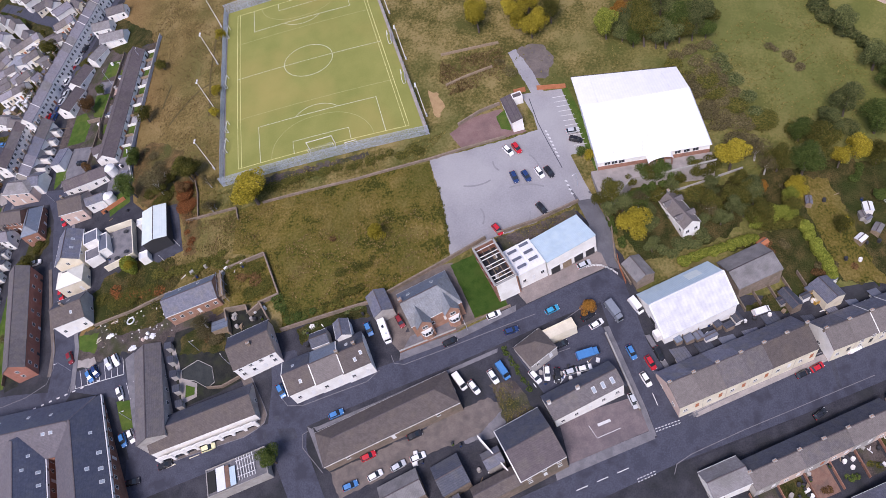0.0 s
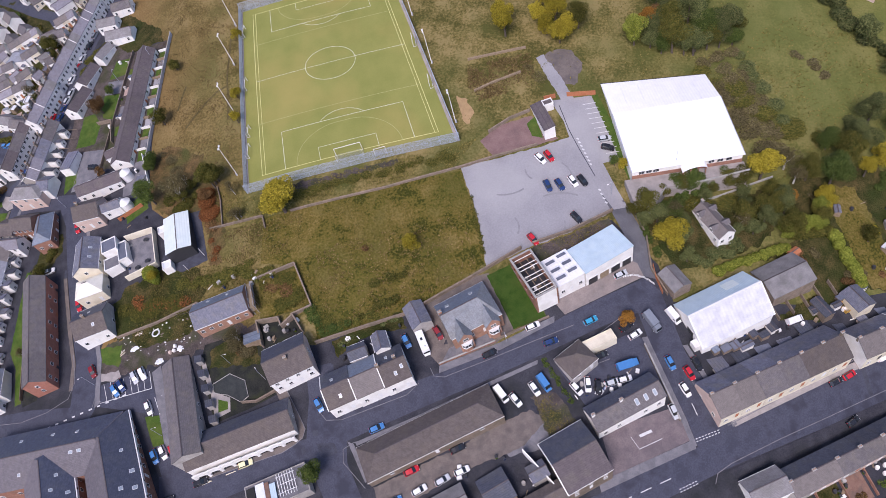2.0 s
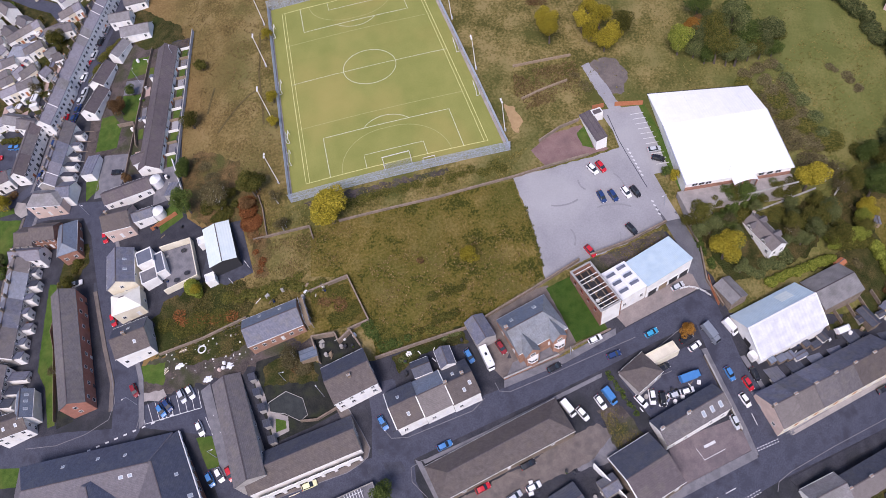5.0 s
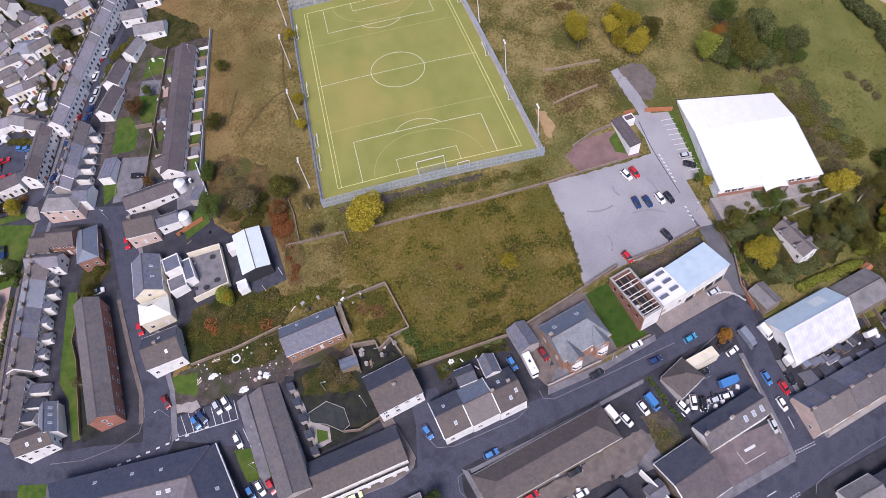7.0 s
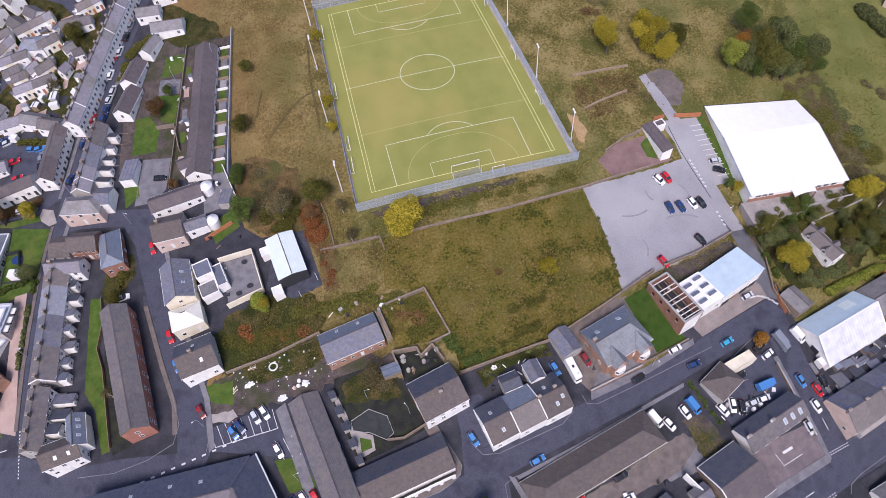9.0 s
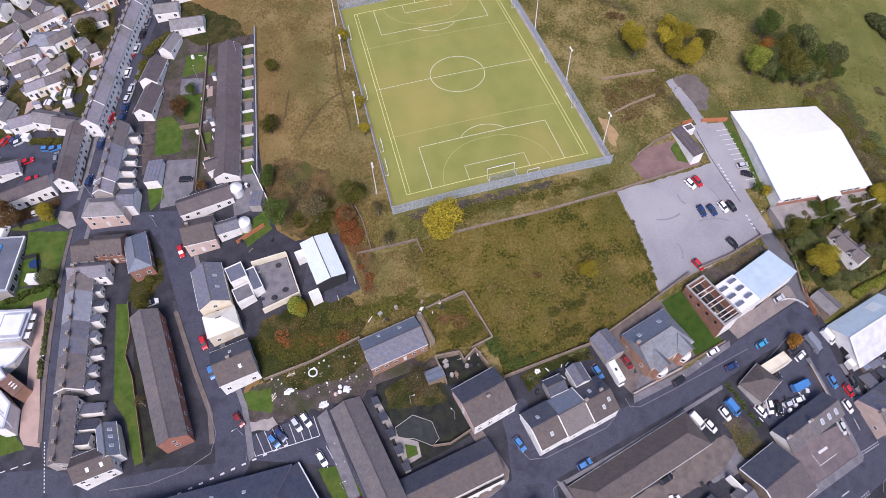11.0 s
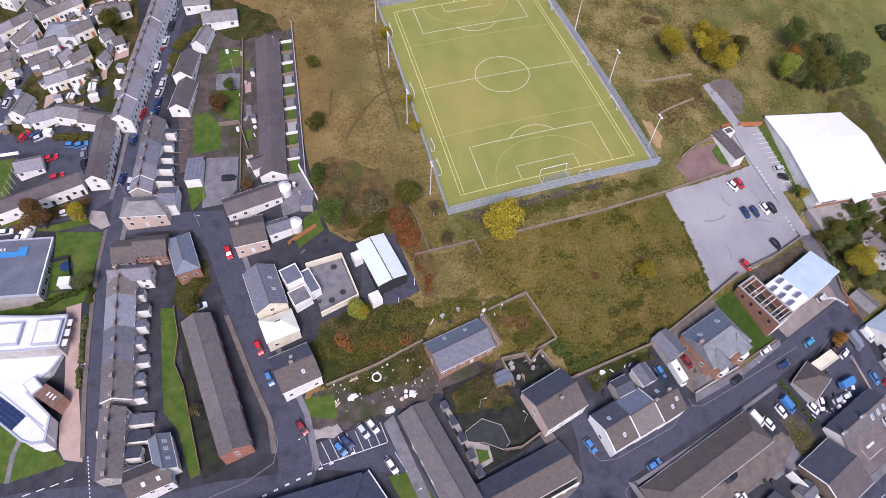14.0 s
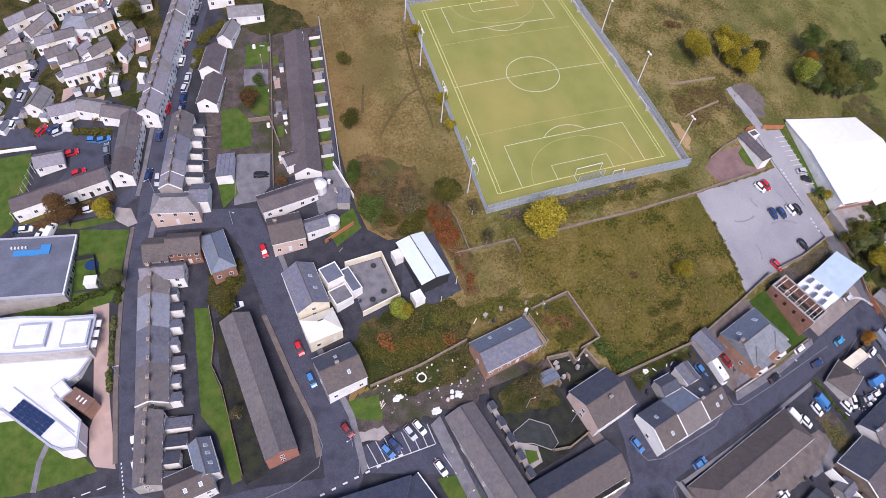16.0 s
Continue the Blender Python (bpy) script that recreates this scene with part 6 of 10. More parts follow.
wall_line("school_fence", "dark green railings round the lawn", [(-117.4, 5), (-118.2, 14.2), (-124, 14.8)], 1.6, 0.08, DARKMETAL)
wall_line("garden_divider", "stone garden wall between lawns", [(-70, 47), (-63.5, 46), (-62, 35)], 1.5, 0.3, STONE)
wall_line("bungalow_front_wall", "low dark wall along the bungalow fronts", [(-66.2, 21), (-63.3, 41.4), (-60.6, 59.8), (-57.9, 81.6)], 1.2, 0.25, STONE)

# ---------------------------------------------------------------- the sports hall
hall = thing("sports_hall", 130.3, -13.4, -4.6, "large white sports hall with a shallow white sheet roof", "sports hall")
hall.scale = (1, 1, 1)
a, b, ry_, zs, zr, zn, fall = 16.3, 17.1, 3.4, 2.9, 6.7, 6.4, -0.1


def hz(x, z):
    """Tilts the hall's floors and eaves from end to end to fit the camera's view."""
    return z + fall * x


def far_eave(x, dy=0.0, dz=0.0):
    """The far eave is skewed and sunk towards the right end to fit the camera's view."""
    k = (x + a) / (2 * a)
    return (x, b + dy - 1.3 * k, hz(x, zn + dz + 0.4 - 1.9 * k))


hw = [(x, y, hz(x, z)) for x, y, z in ((-a, -b, -6), (a, -b, -6), (a, b - 1.3, -6), (-a, b, -6), (-a, -b, zs), (a, -b, zs))] + [far_eave(a, 0, -0.5), far_eave(-a, 0, -0.5), (-a, ry_, hz(-a, zr - 0.25)), (a, ry_, hz(a, zr - 0.25))]
part("wall", mesh_of("wall", hw, [(0, 1, 5, 4), (2, 3, 7, 6), (1, 2, 6, 9, 5), (3, 0, 4, 8, 7), (4, 5, 9, 8), (7, 8, 9, 6)], WHITE), hall)
for k in range(6):
    x0, x1 = -a - 0.3 + (2 * a + 0.6) * k / 6, -a - 0.3 + (2 * a + 0.6) * (k + 1) / 6 - 0.03
    r0, r1 = (x0, ry_, hz(x0, zr + 0.24)), (x1, ry_, hz(x1, zr + 0.24))
    part("roof_sheet", solid("roof_sheet", [[(x0, -b - 0.7, hz(x0, zs + 0.1)), (x1, -b - 0.7, hz(x1, zs + 0.1)), r1, r0]], 0.2, TIN_W), hall)
    part("roof_sheet", solid("roof_sheet", [[r0, r1, far_eave(x1, 0.3, 0.14), far_eave(x0, 0.3, 0.14)]], 0.2, TIN_W), hall)
for s in (-1, 1):
    part("verge", solid("verge", [[(s * (a + 0.3) - 0.12, -b - 0.7, hz(s * a, zs + 0.16)), (s * (a + 0.3) + 0.12, -b - 0.7, hz(s * a, zs + 0.16)), (s * (a + 0.3) + 0.12, ry_, hz(s * a, zr + 0.3)), (s * (a + 0.3) - 0.12, ry_, hz(s * a, zr + 0.3))]], 0.3, PARAPET), hall)
for i in range(1, 8):
    part("wall_rib", box(0.12, 0.12, 3.6, TIN_S), hall, (-a - 0.06, -b + i * 4.2, hz(-a, -0.4)))
gut = [far_eave(x, dy, dz) for dz in (0.02, 0.22) for x, dy in ((-a - 0.3, 0.32), (a + 0.3, 0.32), (a + 0.3, 0.5), (-a - 0.3, 0.5))]
part("gutter", mesh_of("gutter", gut, BOXF, DARKMETAL), hall)
part("brick_plinth", mesh_of("brick_plinth", [(x, y, hz(x, z)) for x, y, z in box_v(-a - 0.02, a + 0.02, -b - 0.15, -b, -6.0, 0.6)], BOXF, BRICK), hall)
for x0 in (-13.5, -11.4, -9.3, 7, 9.6, 12.2):
    window(hall, (x0, -b - 0.18, hz(x0, 1.0)), 0, 1.8, 1.3)
arch = [(-3.6, 1.7), (-3.0, 2.3), (-1.6, 2.8), (0, 3.0), (1.6, 2.8), (3.0, 2.3), (3.6, 1.7)]
porch = part("entrance_canopy", solid("entrance_canopy", [[(arch[i][0], -b - 2.4, arch[i][1]), (arch[i + 1][0], -b - 2.4, arch[i + 1][1]), (arch[i + 1][0], -b, arch[i + 1][1] + 0.3), (arch[i][0], -b, arch[i][1] + 0.3)] for i in range(6)], 0.2, TIN_W), hall, (1.5, 0, -0.2))
for s in (-3.3, -1.1, 1.1, 3.3):
    part("canopy_post", tube("canopy_post", 0.2, 0.2, 7.6, BRICK, 8, -6), hall, (1.5 + s, -b - 2.1, 0))
for s in (-1.05, 0, 1.05):
    door(hall, (1.5 + s, -b - 0.18, -0.85), 0, DARKMETAL, 1.0, 2.3)
part("mast", tube("mast", 0.05, 0.03, 5.0, GALV, 6), hall, (-3.0, -b + 1, 3.0))
# Deck lifted to cut the wall to the height the camera sees.
ht = tagged(new("hall_terrace"), "raised pale paved terrace before the sports hall", "terrace", kind="structure")
ht.location, ht.rotation_euler = hall.location, hall.rotation_euler
deck = [(-a - 2.2, -b - 0.1), (-a - 1.6, -b - 10.2), (-a + 4.5, -b - 9.2), (-a + 8.5, -b - 5.0), (a + 0.6, -b - 4.4), (a + 0.6, -b - 0.1)]
dv = [(x, y, hz(x, -0.75) + 0.06 * (y + b)) for x, y in deck] + [(x, y, hz(x, -7.5)) for x, y in deck]
part("paving", mesh_of("paving", dv, [tuple(range(6)), *((i, 6 + i, 6 + (i + 1) % 6, (i + 1) % 6) for i in range(6))], PALEPAVE), ht)
for i in range(1, 4):
    p0, p1 = Vector(dv[i]), Vector(dv[i + 1])
    part("rail_wall", box((p1 - p0).length, 0.22, 0.6, CONCRETE), ht, (p0 + p1) / 2 - Vector((0, 0, 0.15)), math.degrees(math.atan2(p1.y - p0.y, p1.x - p0.x)))

# ---------------------------------------------------------------- garage works and roofless block
house("garage_workshop", "garage workshop with a pale blue sheet roof and roller doors", 96.6, -51.3, 17.5, 15.6, 10.2, 4.4, 0.9, WHITE, TIN_B, "mono", "workshop", front=0, over=0.25, fascia=False)
house("garage_store", "white-roofed store with grey roof lights beside the garage", 85.0, -54.6, 15.5, 8.4, 10.4, 4.2, 0.7, WHITE, TIN_W, "mono", "workshop", front=3, storeys=1, over=0.2, fascia=False)
rl = thing("roof_lights", 85.0, -54.6, 15.5, "rows of grey translucent roof lights on the store", "roof light", up=5.84)
for i in range(3):
    for j in range(2):
        part("roof_light", boxes("roof_light", [(-1.35, 1.35, -0.5, 0.5, 0, 0.08)], FLATROOF), rl, (-2.1 + j * 3.9, -3.3 + i * 3.1 + j * 0.6, -0.0673 * (-3.3 + i * 3.1 + j * 0.6)), 0, "", (-3.85, 0))
for i in range(4):
    gp = thing("roller_door", 96.6 + (-5.6 + 3.7 * i) * 0.954 + 5.2 * 0.30, -51.3 + (-5.6 + 3.7 * i) * 0.30 - 5.2 * 0.954, 17.5, "dark roller door of the garage", "door", "garage doors")
    part("curtain", boxes("curtain", [(-1.4, 1.4, -0.05, 0.05, 0, 3.1)] + [(-1.4, 1.4, -0.08, -0.05, 0.2 + 0.3 * k, 0.34 + 0.3 * k) for k in range(9)], DARKMETAL if i != 1 else WOOD), gp)
    part("lintel", boxes("lintel", [(-1.6, 1.6, -0.12, 0.05, 3.1, 3.4)], UPVC), gp)
ruin = thing("roofless_block", 76.7, -55.0, 15.0, "roofless brick block, bare white beams over a floor blackened for shade", "building")
# Upper floor coloured near-black for the shade inside the shell.
for nm, bx, m in (("brick_wall", (-3.4, -3.0, -7.7, 7.7, -4.5, 6.3), BRICK), ("brick_wall", (3.0, 3.4, -7.7, 7.7, -4.5, 6.0), BRICK), ("brick_wall", (-3.0, 3.0, 7.3, 7.7, -4.5, 6.3), BRICK), ("front_wall", (-3.0, 3.0, -7.7, -7.3, -4.5, 6.2), WHITE), ("upper_floor", (-3.0, 3.0, -7.3, 7.3, 2.6, 2.8), DARKMETAL)):
    part(nm, boxes(nm, [bx], m), ruin)
for i in (0, 1, 2, 4, 5, 7, 8, 10):
    part("roof_beam", box(6.0, 0.16, 0.25, WHITE), ruin, (0, -6.6 + i * 1.3, 5.7))
for u in (-1.2, 1.0):
    part("purlin", box(0.2, 14.4, 0.22, WOOD), ruin, (u, 0, 5.45))
part("wall_cap", boxes("wall_cap", [(-3.5, -2.9, -7.8, 7.8, 6.3, 6.42), (2.9, 3.5, -7.8, 7.8, 6.0, 6.12), (-2.9, 2.9, 7.25, 7.8, 6.3, 6.42), (-2.9, 2.9, -7.8, -7.25, 6.2, 6.32)], CONCRETE), ruin)
for i, v in enumerate((-5.2, -1.8, 1.6, 4.9)):
    window(ruin, (-3.42, v, 3.3), -90, 0.9, 1.5, PAINTS["darkred"])
rr = random.Random(4)
for i in range(8):
    part("rubble", box(rr.uniform(0.6, 1.6), rr.uniform(0.5, 1.2), rr.uniform(0.3, 0.9), rr.choice((WHITE, CONCRETE, WOOD))), ruin, (rr.uniform(-2, 2), rr.uniform(-6, 6), 2.8), rr.uniform(0, 90))

br = [(102.2, -58.9), (103.6, -58.8), (105.1, -58.9), (106.6, -59.5), (107.9, -60.3), (109.1, -61.4), (109.9, -62.6)]
for i in range(6):
    (x0, y0), (x1, y1) = br[i], br[i + 1]
    ob = thing("barrier_panel", (x0 + x1) / 2, (y0 + y1) / 2, math.degrees(math.atan2(y1 - y0, x1 - x0)), "white railed guard panel at the lane corner", "barrier", "corner guard rail")
    for z in (0.45, 0.95):
        part("rail", box(1.5, 0.1, 0.12, UPVC), ob, (0, 0, z))
    for s in (-0.65, 0, 0.65):
        part("post", box(0.1, 0.1, 1.05, UPVC), ob, (s, 0, 0))

# ---------------------------------------------------------------- houses along the middle street
bh = house("brick_villa", "brick villa with a hipped blue slate roof and front gables", 56.8, -60.6, 15, 15.2, 12.2, 4.2, 3.8, BRICK_O, VILLASLATE, "hip", front=4, back=3, left=2, right=2, ridge=(7.675, 3.6), backroof_shade=BLUESLATE, lights=((-4.6, 0.5, 1, 1.0, 1.3), (2.8, 0.45, 1, 1.0, 1.3)))
for u in (-4.3, 4.1):
    part("gable_bay", mesh_of("gable_bay", [(-2, -1.6, -2), (2, -1.6, -2), (2, 1.5, -2), (-2, 1.5, -2), (-2, -1.6, 4.8), (2, -1.6, 4.8), (2, 1.5, 4.8), (-2, 1.5, 4.8), (0, -1.6, 7.2), (0, 1.5, 7.2)], [(0, 1, 5, 8, 4), (1, 2, 6, 5), (3, 0, 4, 7), (2, 3, 7, 9, 6), (4, 8, 9, 7), (8, 5, 6, 9)], BRICK_O), bh, (u, -6.2, 0))
    part("gable_roof", solid("gable_roof", [[(-2.3, -1.9, 4.7), (0, -1.9, 7.4), (0, 3.8, 7.4), (-2.3, 0.2, 4.7)][::-1], [(2.3, -1.9, 4.7), (0, -1.9, 7.4), (0, 3.8, 7.4), (2.3, 0.2, 4.7)]], 0.15, [VILLASLATE]), bh, (u, -6.2, 0))
    window(bh, (u, -7.84, 3.2), 0, 1.6, 1.2)
    # canted bay window below the gable, its cill and flat top of painted stone
    foot = [(-1.6, 0.0), (-0.9, -0.9), (0.9, -0.9), (1.6, 0.0)]
    for nm, z0, z1, m, g in (("bay_base", -2.0, 0.5, BRICK_O, 0.0), ("bay_cill", 0.5, 0.68, UPVC, 0.1), ("bay_glazing", 0.68, 2.2, PANE, -0.08), ("bay_top", 2.2, 2.5, UPVC, 0.12)):
        ring = [(x * (1 + g * 0.6), y * (1 + g)) for x, y in foot]
        part(nm, mesh_of(nm, [(x, y, z0) for x, y in ring] + [(x, y, z1) for x, y in ring], [(0, 1, 5, 4), (1, 2, 6, 5), (2, 3, 7, 6), (3, 0, 4, 7), (4, 5, 6, 7), (3, 2, 1, 0)], m), bh, (u, -7.8, 0))
    for x, y in ((-1.55, -0.05), (-0.9, -0.88), (0.0, -0.88), (0.9, -0.88), (1.55, -0.05)):
        part("bay_mullion", box(0.14, 0.14, 1.54, UPVC), bh, (u + x, -7.8 + y, 0.67))
chimney(bh, -7.2, 1.0, 7.4, 1.0, 0.7, 1.6, BRICK_O)
shed("outhouse", "small grey slate-roofed outhouse behind the villa drive", 42.9, -58.6, 15.4, 7.6, 6.0, 2.8, GREYR, SLATE, "outhouse", 1.6).rotation_euler[2] = radians(105)
# Third entry colours the rear slopes for their shaded, sky-lit side.
wr = [("white-fronted house with a brown tiled roof and roof windows", TILE_BR, SLATE_D, 1), ("white-fronted house with a grey roof, its rear slope tinted for sky sheen", TILE_SAND, BLUESLATE, 2), ("white-fronted end house with a brown tiled roof, its rear slope darkened for shade", TILE_BR, SLATE_D, 0)]
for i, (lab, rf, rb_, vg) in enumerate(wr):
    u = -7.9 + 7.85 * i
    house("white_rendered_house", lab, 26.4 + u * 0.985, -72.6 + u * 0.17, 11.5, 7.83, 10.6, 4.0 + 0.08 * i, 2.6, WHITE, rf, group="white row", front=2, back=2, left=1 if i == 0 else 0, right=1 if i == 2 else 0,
          verge=vg, chims=[(-3.5, 0.0), (1.5, 0.6)] if i == 2 else [], lights=[(-0.8, 0.6, 1), (0.3, 0.4, -1), (2.4, 0.6, -1)][:3 if i == 2 else 2] if i != 1 else [], backroof_shade=rb_, fascia=False)
house("rear_extension", "grey flat-topped rear extension of the white row", 24.9, -65.4, 8, 5.0, 4.6, 3.4, 1.2, GREYR, SLATE_D, "gable", "extension", storeys=1)
house("rear_extension", "pale rear extension with a lean-to slate roof", 31.8, -64.3, 100, 5.4, 4.2, 4.0, 1.4, WHITE, SLATE, "gable", "extension", storeys=1)
house("double_fronted_house", "detached house with a brown tile roof and white front", 5.2, -63.4, 13.7, 12.6, 11.6, 4.5, 3.0, PINK, TILE_BR, front=4, back=2, left=1, right=1, front_wall=WHITE, chims=((0.4, -1.5),), lights=(), backroof_shade=SLATE_D)
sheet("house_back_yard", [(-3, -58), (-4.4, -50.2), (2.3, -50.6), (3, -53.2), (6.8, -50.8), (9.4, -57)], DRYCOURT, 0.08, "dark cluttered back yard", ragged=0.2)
wall_line("yard_ruin_wall", "broken stone yard walls behind the house", [(-3.2, -57.4), (-4.6, -50), (2.3, -50.4), (3, -53), (6.8, -50.6), (9.1, -55.6)], 2.2, 0.4, STONE)
house("brick_bungalow", "new brick bungalow with a blue slate roof", -15, -43.5, 10.4, 16.6, 9.2, 3.6, 2.6, BRICK_O, SLATE, front=6, back=3, left=1, right=1, storeys=1, lights=((-3.0, 0.3, 1), (3.2, 0.35, 1)), chims=(), backroof_shade=BLUESLATE)
sc = thing("scaffold", -5.4, -42.0, 10.4, "grey steel scaffold against the gable of the brick house", "scaffold")
for u in (-0.7, 0.7):
    for v in (-4.5, -1.5, 1.5, 4.5):
        part("standard", tube("standard", 0.05, 0.05, 5.2, GALV, 6, -0.8), sc, (u, v, 0))
for z in (1.6, 3.2):
    part("platform", box(1.3, 9.4, 0.06, WOOD), sc, (0, 0, z))
    for u in (-0.7, 0.7):
        part("ledger", box(0.08, 9.4, 0.08, GALV), sc, (u, 0, z + 0.9))

# courtyard houses
house("courtyard_house", "long courtyard house with a grey-brown tile roof", -27.2, -69.7, 104.2, 31.0, 8.4, 3.6, 2.0, GREYR, TILE_MID, front=7, back=6, left=1, right=1, storeys=1, group="courtyard houses", front_door=False, fascia=False)
sheet("court_walk", [(-39.4, -56.8), (-36.5, -55.4), (-31.0, -81.0), (-34.1, -80.4)], PAVE, 0.1, "stained paved walk beside the courtyard house", "pavement", skirt=0.2)
house("courtyard_range", "courtyard range with a brown tile roof and white arched front", -10.7, -79.9, 9.5, 31.0, 9.6, 2.8, 2.7, GREYR, TILE_BR, front=0, back=6, right=1, storeys=1, front_wall=WHITE, group="courtyard houses", backroof_shade=SLATE_D, fascia=False)
ar = thing("arcade", -10.7, -79.9, 9.5, "white rendered arcade with dark panels for openings along the range", "arcade", up=-0.95)
for i in range(9):
    part("pier", boxes("pier", [(-0.45, 0.45, -1.3, -0.9, -2.6, 2.6)], WHITE), ar, (-14.4 + i * 3.6, -5.2, 0))
    if i < 8:
        # Dark glossy panel stands in for the shaded depth of each opening.
        part("opening", boxes("opening", [(-1.25, 1.25, -0.1, 0.1, -2.2, 0.9)], PANE), ar, (-12.6 + i * 3.6, -6.0, 0))
        part("arch_panel", mesh_of("arch_panel", [(-1.4, -0.25, 2.9), (1.4, -0.25, 2.9), (1.4, -0.25, 0.5), (0.8, -0.25, 1.1), (-0.8, -0.25, 1.1), (-1.4, -0.25, 0.5), (-1.4, 0.0, 2.9), (1.4, 0.0, 2.9), (1.4, 0.0, 0.5), (0.8, 0.0, 1.1), (-0.8, 0.0, 1.1), (-1.4, 0.0, 0.5)],
                                              [(0, 5, 4, 3, 2, 1), (6, 7, 8, 9, 10, 11), (0, 1, 7, 6), (1, 2, 8, 7), (2, 3, 9, 8), (3, 4, 10, 9), (4, 5, 11, 10), (5, 0, 6, 11)], WHITE), ar, (-12.6 + i * 3.6, -6.15, 0))
        if i % 3 != 1:
            part("yard_wall", box(3.0, 0.2, 1.6, (CREAM, STONE)[i % 2]), ar, (-12.6 + i * 3.6, -7.6, -2.4))
for k in range(5):
    dm = thing("back_porch", -22.9 + k * 1.1, -57.0 - k * 4.4, 104, "small white lean-to porch at the courtyard house", "porch", "courtyard porches")
    part("porch_wall", box(2.0, 1.6, 2.2, GREYR), dm)
    part("porch_roof", solid("porch_roof", [[(-1.15, -1.0, 2.2), (1.15, -1.0, 2.2), (1.15, 0.9, 2.8), (-1.15, 0.9, 2.8)]], 0.12, [SLATE_D]), dm)
oc = [(-19.4, -64.6), (-14.1, -62.7), (-9.5, -65.6), (-8.6, -70.2), (-10.8, -71.4), (-14.9, -68.6), (-19.2, -67.2)]
sheet("sunken_court", oc, node_mat("dark_setts", ((0.022, 0.026, 0.028), (0.045, 0.05, 0.05)), scale=0.7, rough=0.9, bump=0.3), 0.09, "dark paved octagonal court")
wall_line("court_wall", "pale low wall round the octagonal court", oc + [oc[0]], 0.3, 0.12, CONCRETE)
wall_line("court_path_wall", "pale rendered courtyard wall", [(-10.6, -71.6), (-6, -72.2), (0.5, -70.2), (3, -70.6)], 1.2, 0.35, STONE)
sheet("court_path", [(-23.2, -57.5), (-21.9, -57.5), (-20.4, -62), (-19.2, -66.8), (-14.2, -69.4), (-14.2, -73.2), (-18.9, -74.4), (-20.2, -67), (-22, -62)], PALEPAVE, 0.11, "pale paved path and beds in the courtyard")
sheet("court_grass", [(-17.8, -69.2), (-14.9, -70.4), (-14.9, -72.4), (-17.9, -72.8)], LAWN, 0.16, "small square of grass in the courtyard")


def street_lamp(x, y, turn, h=6.0, label="slim grey street lamp"):
    ob = thing("street_lamp", x, y, turn, label, "street lamp", "street lamps")
    part("column", tube("column", 0.09, 0.05, h, GALV, 8, -0.3), ob)
    part("arm", box(1.2, 0.07, 0.07, GALV), ob, (0.55, 0, h - 0.35))
    part("lantern", box(0.5, 0.22, 0.12, UPVC), ob, (1.2, 0, h - 0.4))


for x, y, t in ((-13.9, -59.8, 0), (-3.3, -66.5, 120), (-35.5, -75.5, 10), (-59.5, -56, 200), (107.0, -33.0, 200), (-113.3, -22, 0), (-79.5, 12.5, 330), (66, -70.2, 280), (-100.5, 30, 200), (-62.5, 66, 90), (-47.5, 72, 90)):
    street_lamp(x, y, t)

for k, (line, w_, h_, col) in enumerate((([(11.4, -48.5), (13.2, -53.4), (17.0, -56.6), (23.5, -55.2)], 4.0, 1.5, "green"), ([(25.4, -54.6), (31.0, -53.4), (38.0, -51.4)], 3.2, 1.1, "olive"), ([(18.6, -61.6), (24.0, -60.4)], 2.0, 0.8, "dark"), ([(33.0, -58.2), (37.6, -57.2)], 1.8, 0.8, "dark"))):
    thicket("wall_scrub", "dense green scrub along the field wall", line, w_, h_, col, 0.8, "scrub", 180 + k)
wall_line("lane_boards", "weathered orange-brown boards along the lane", [(111.4, -57.0), (111.0, -60.6), (111.3, -65.4)], 1.6, 0.12, ORANGEWOOD)

# hip-roofed hall and the yards south of the street
house("hipped_hall", "long low hall with a hipped brown tile roof", 40.7, -89.2, 13.2, 38.4, 9.8, 2.6, 3.0, STONE, TILE_BR, "hip", "hall", fascia=True, front=3, back=8, right=1, left=1, storeys=1, ridge=14.6)
house("roadside_hall", "tall dark hall with a brown tile roof and white verge", 74.8, -101.3, 16, 12.2, 14.2, 4.6, 3.2, STONE, TILE_DK, category="hall", front=3, back=2, left=0, right=2, over=0.15, verge=1, backroof_shade=SLATE_D)
house("skylit_cottage", "stone cottage range with a slate roof and white roof windows", 90.6, -91.4, 14.5, 19.4, 7.4, 4.0, 2.3, WHITE, TILE_MID, backroof_shade=SLATE_D, front=5, back=3, left=0, right=1, lights=((2.4, 0.5, -1, 0.95, 1.7), (5.0, 0.5, -1, 0.95, 1.7), (7.6, 0.5, -1, 0.95, 1.7)), chims=((-1.0, 0.0), (-9.0, 0.0)), stack=WHITE, fascia=False)
house("hipped_lodge", "small lodge with a hipped brown tile roof", 82.0, -78.6, 26, 8.6, 7.4, 3.0, 3.0, GREYR, TILE_BR, "hip", "lodge", front=2, ridge=0.3, storeys=1)
house("portable_cabin", "long portable cabin with a pale ribbed roof", 89.6, -75.3, 12, 8.8, 3.2, 2.6, 0.1, CREAM, CREAM, "flat", "cabin", storeys=0, sink=0.6)
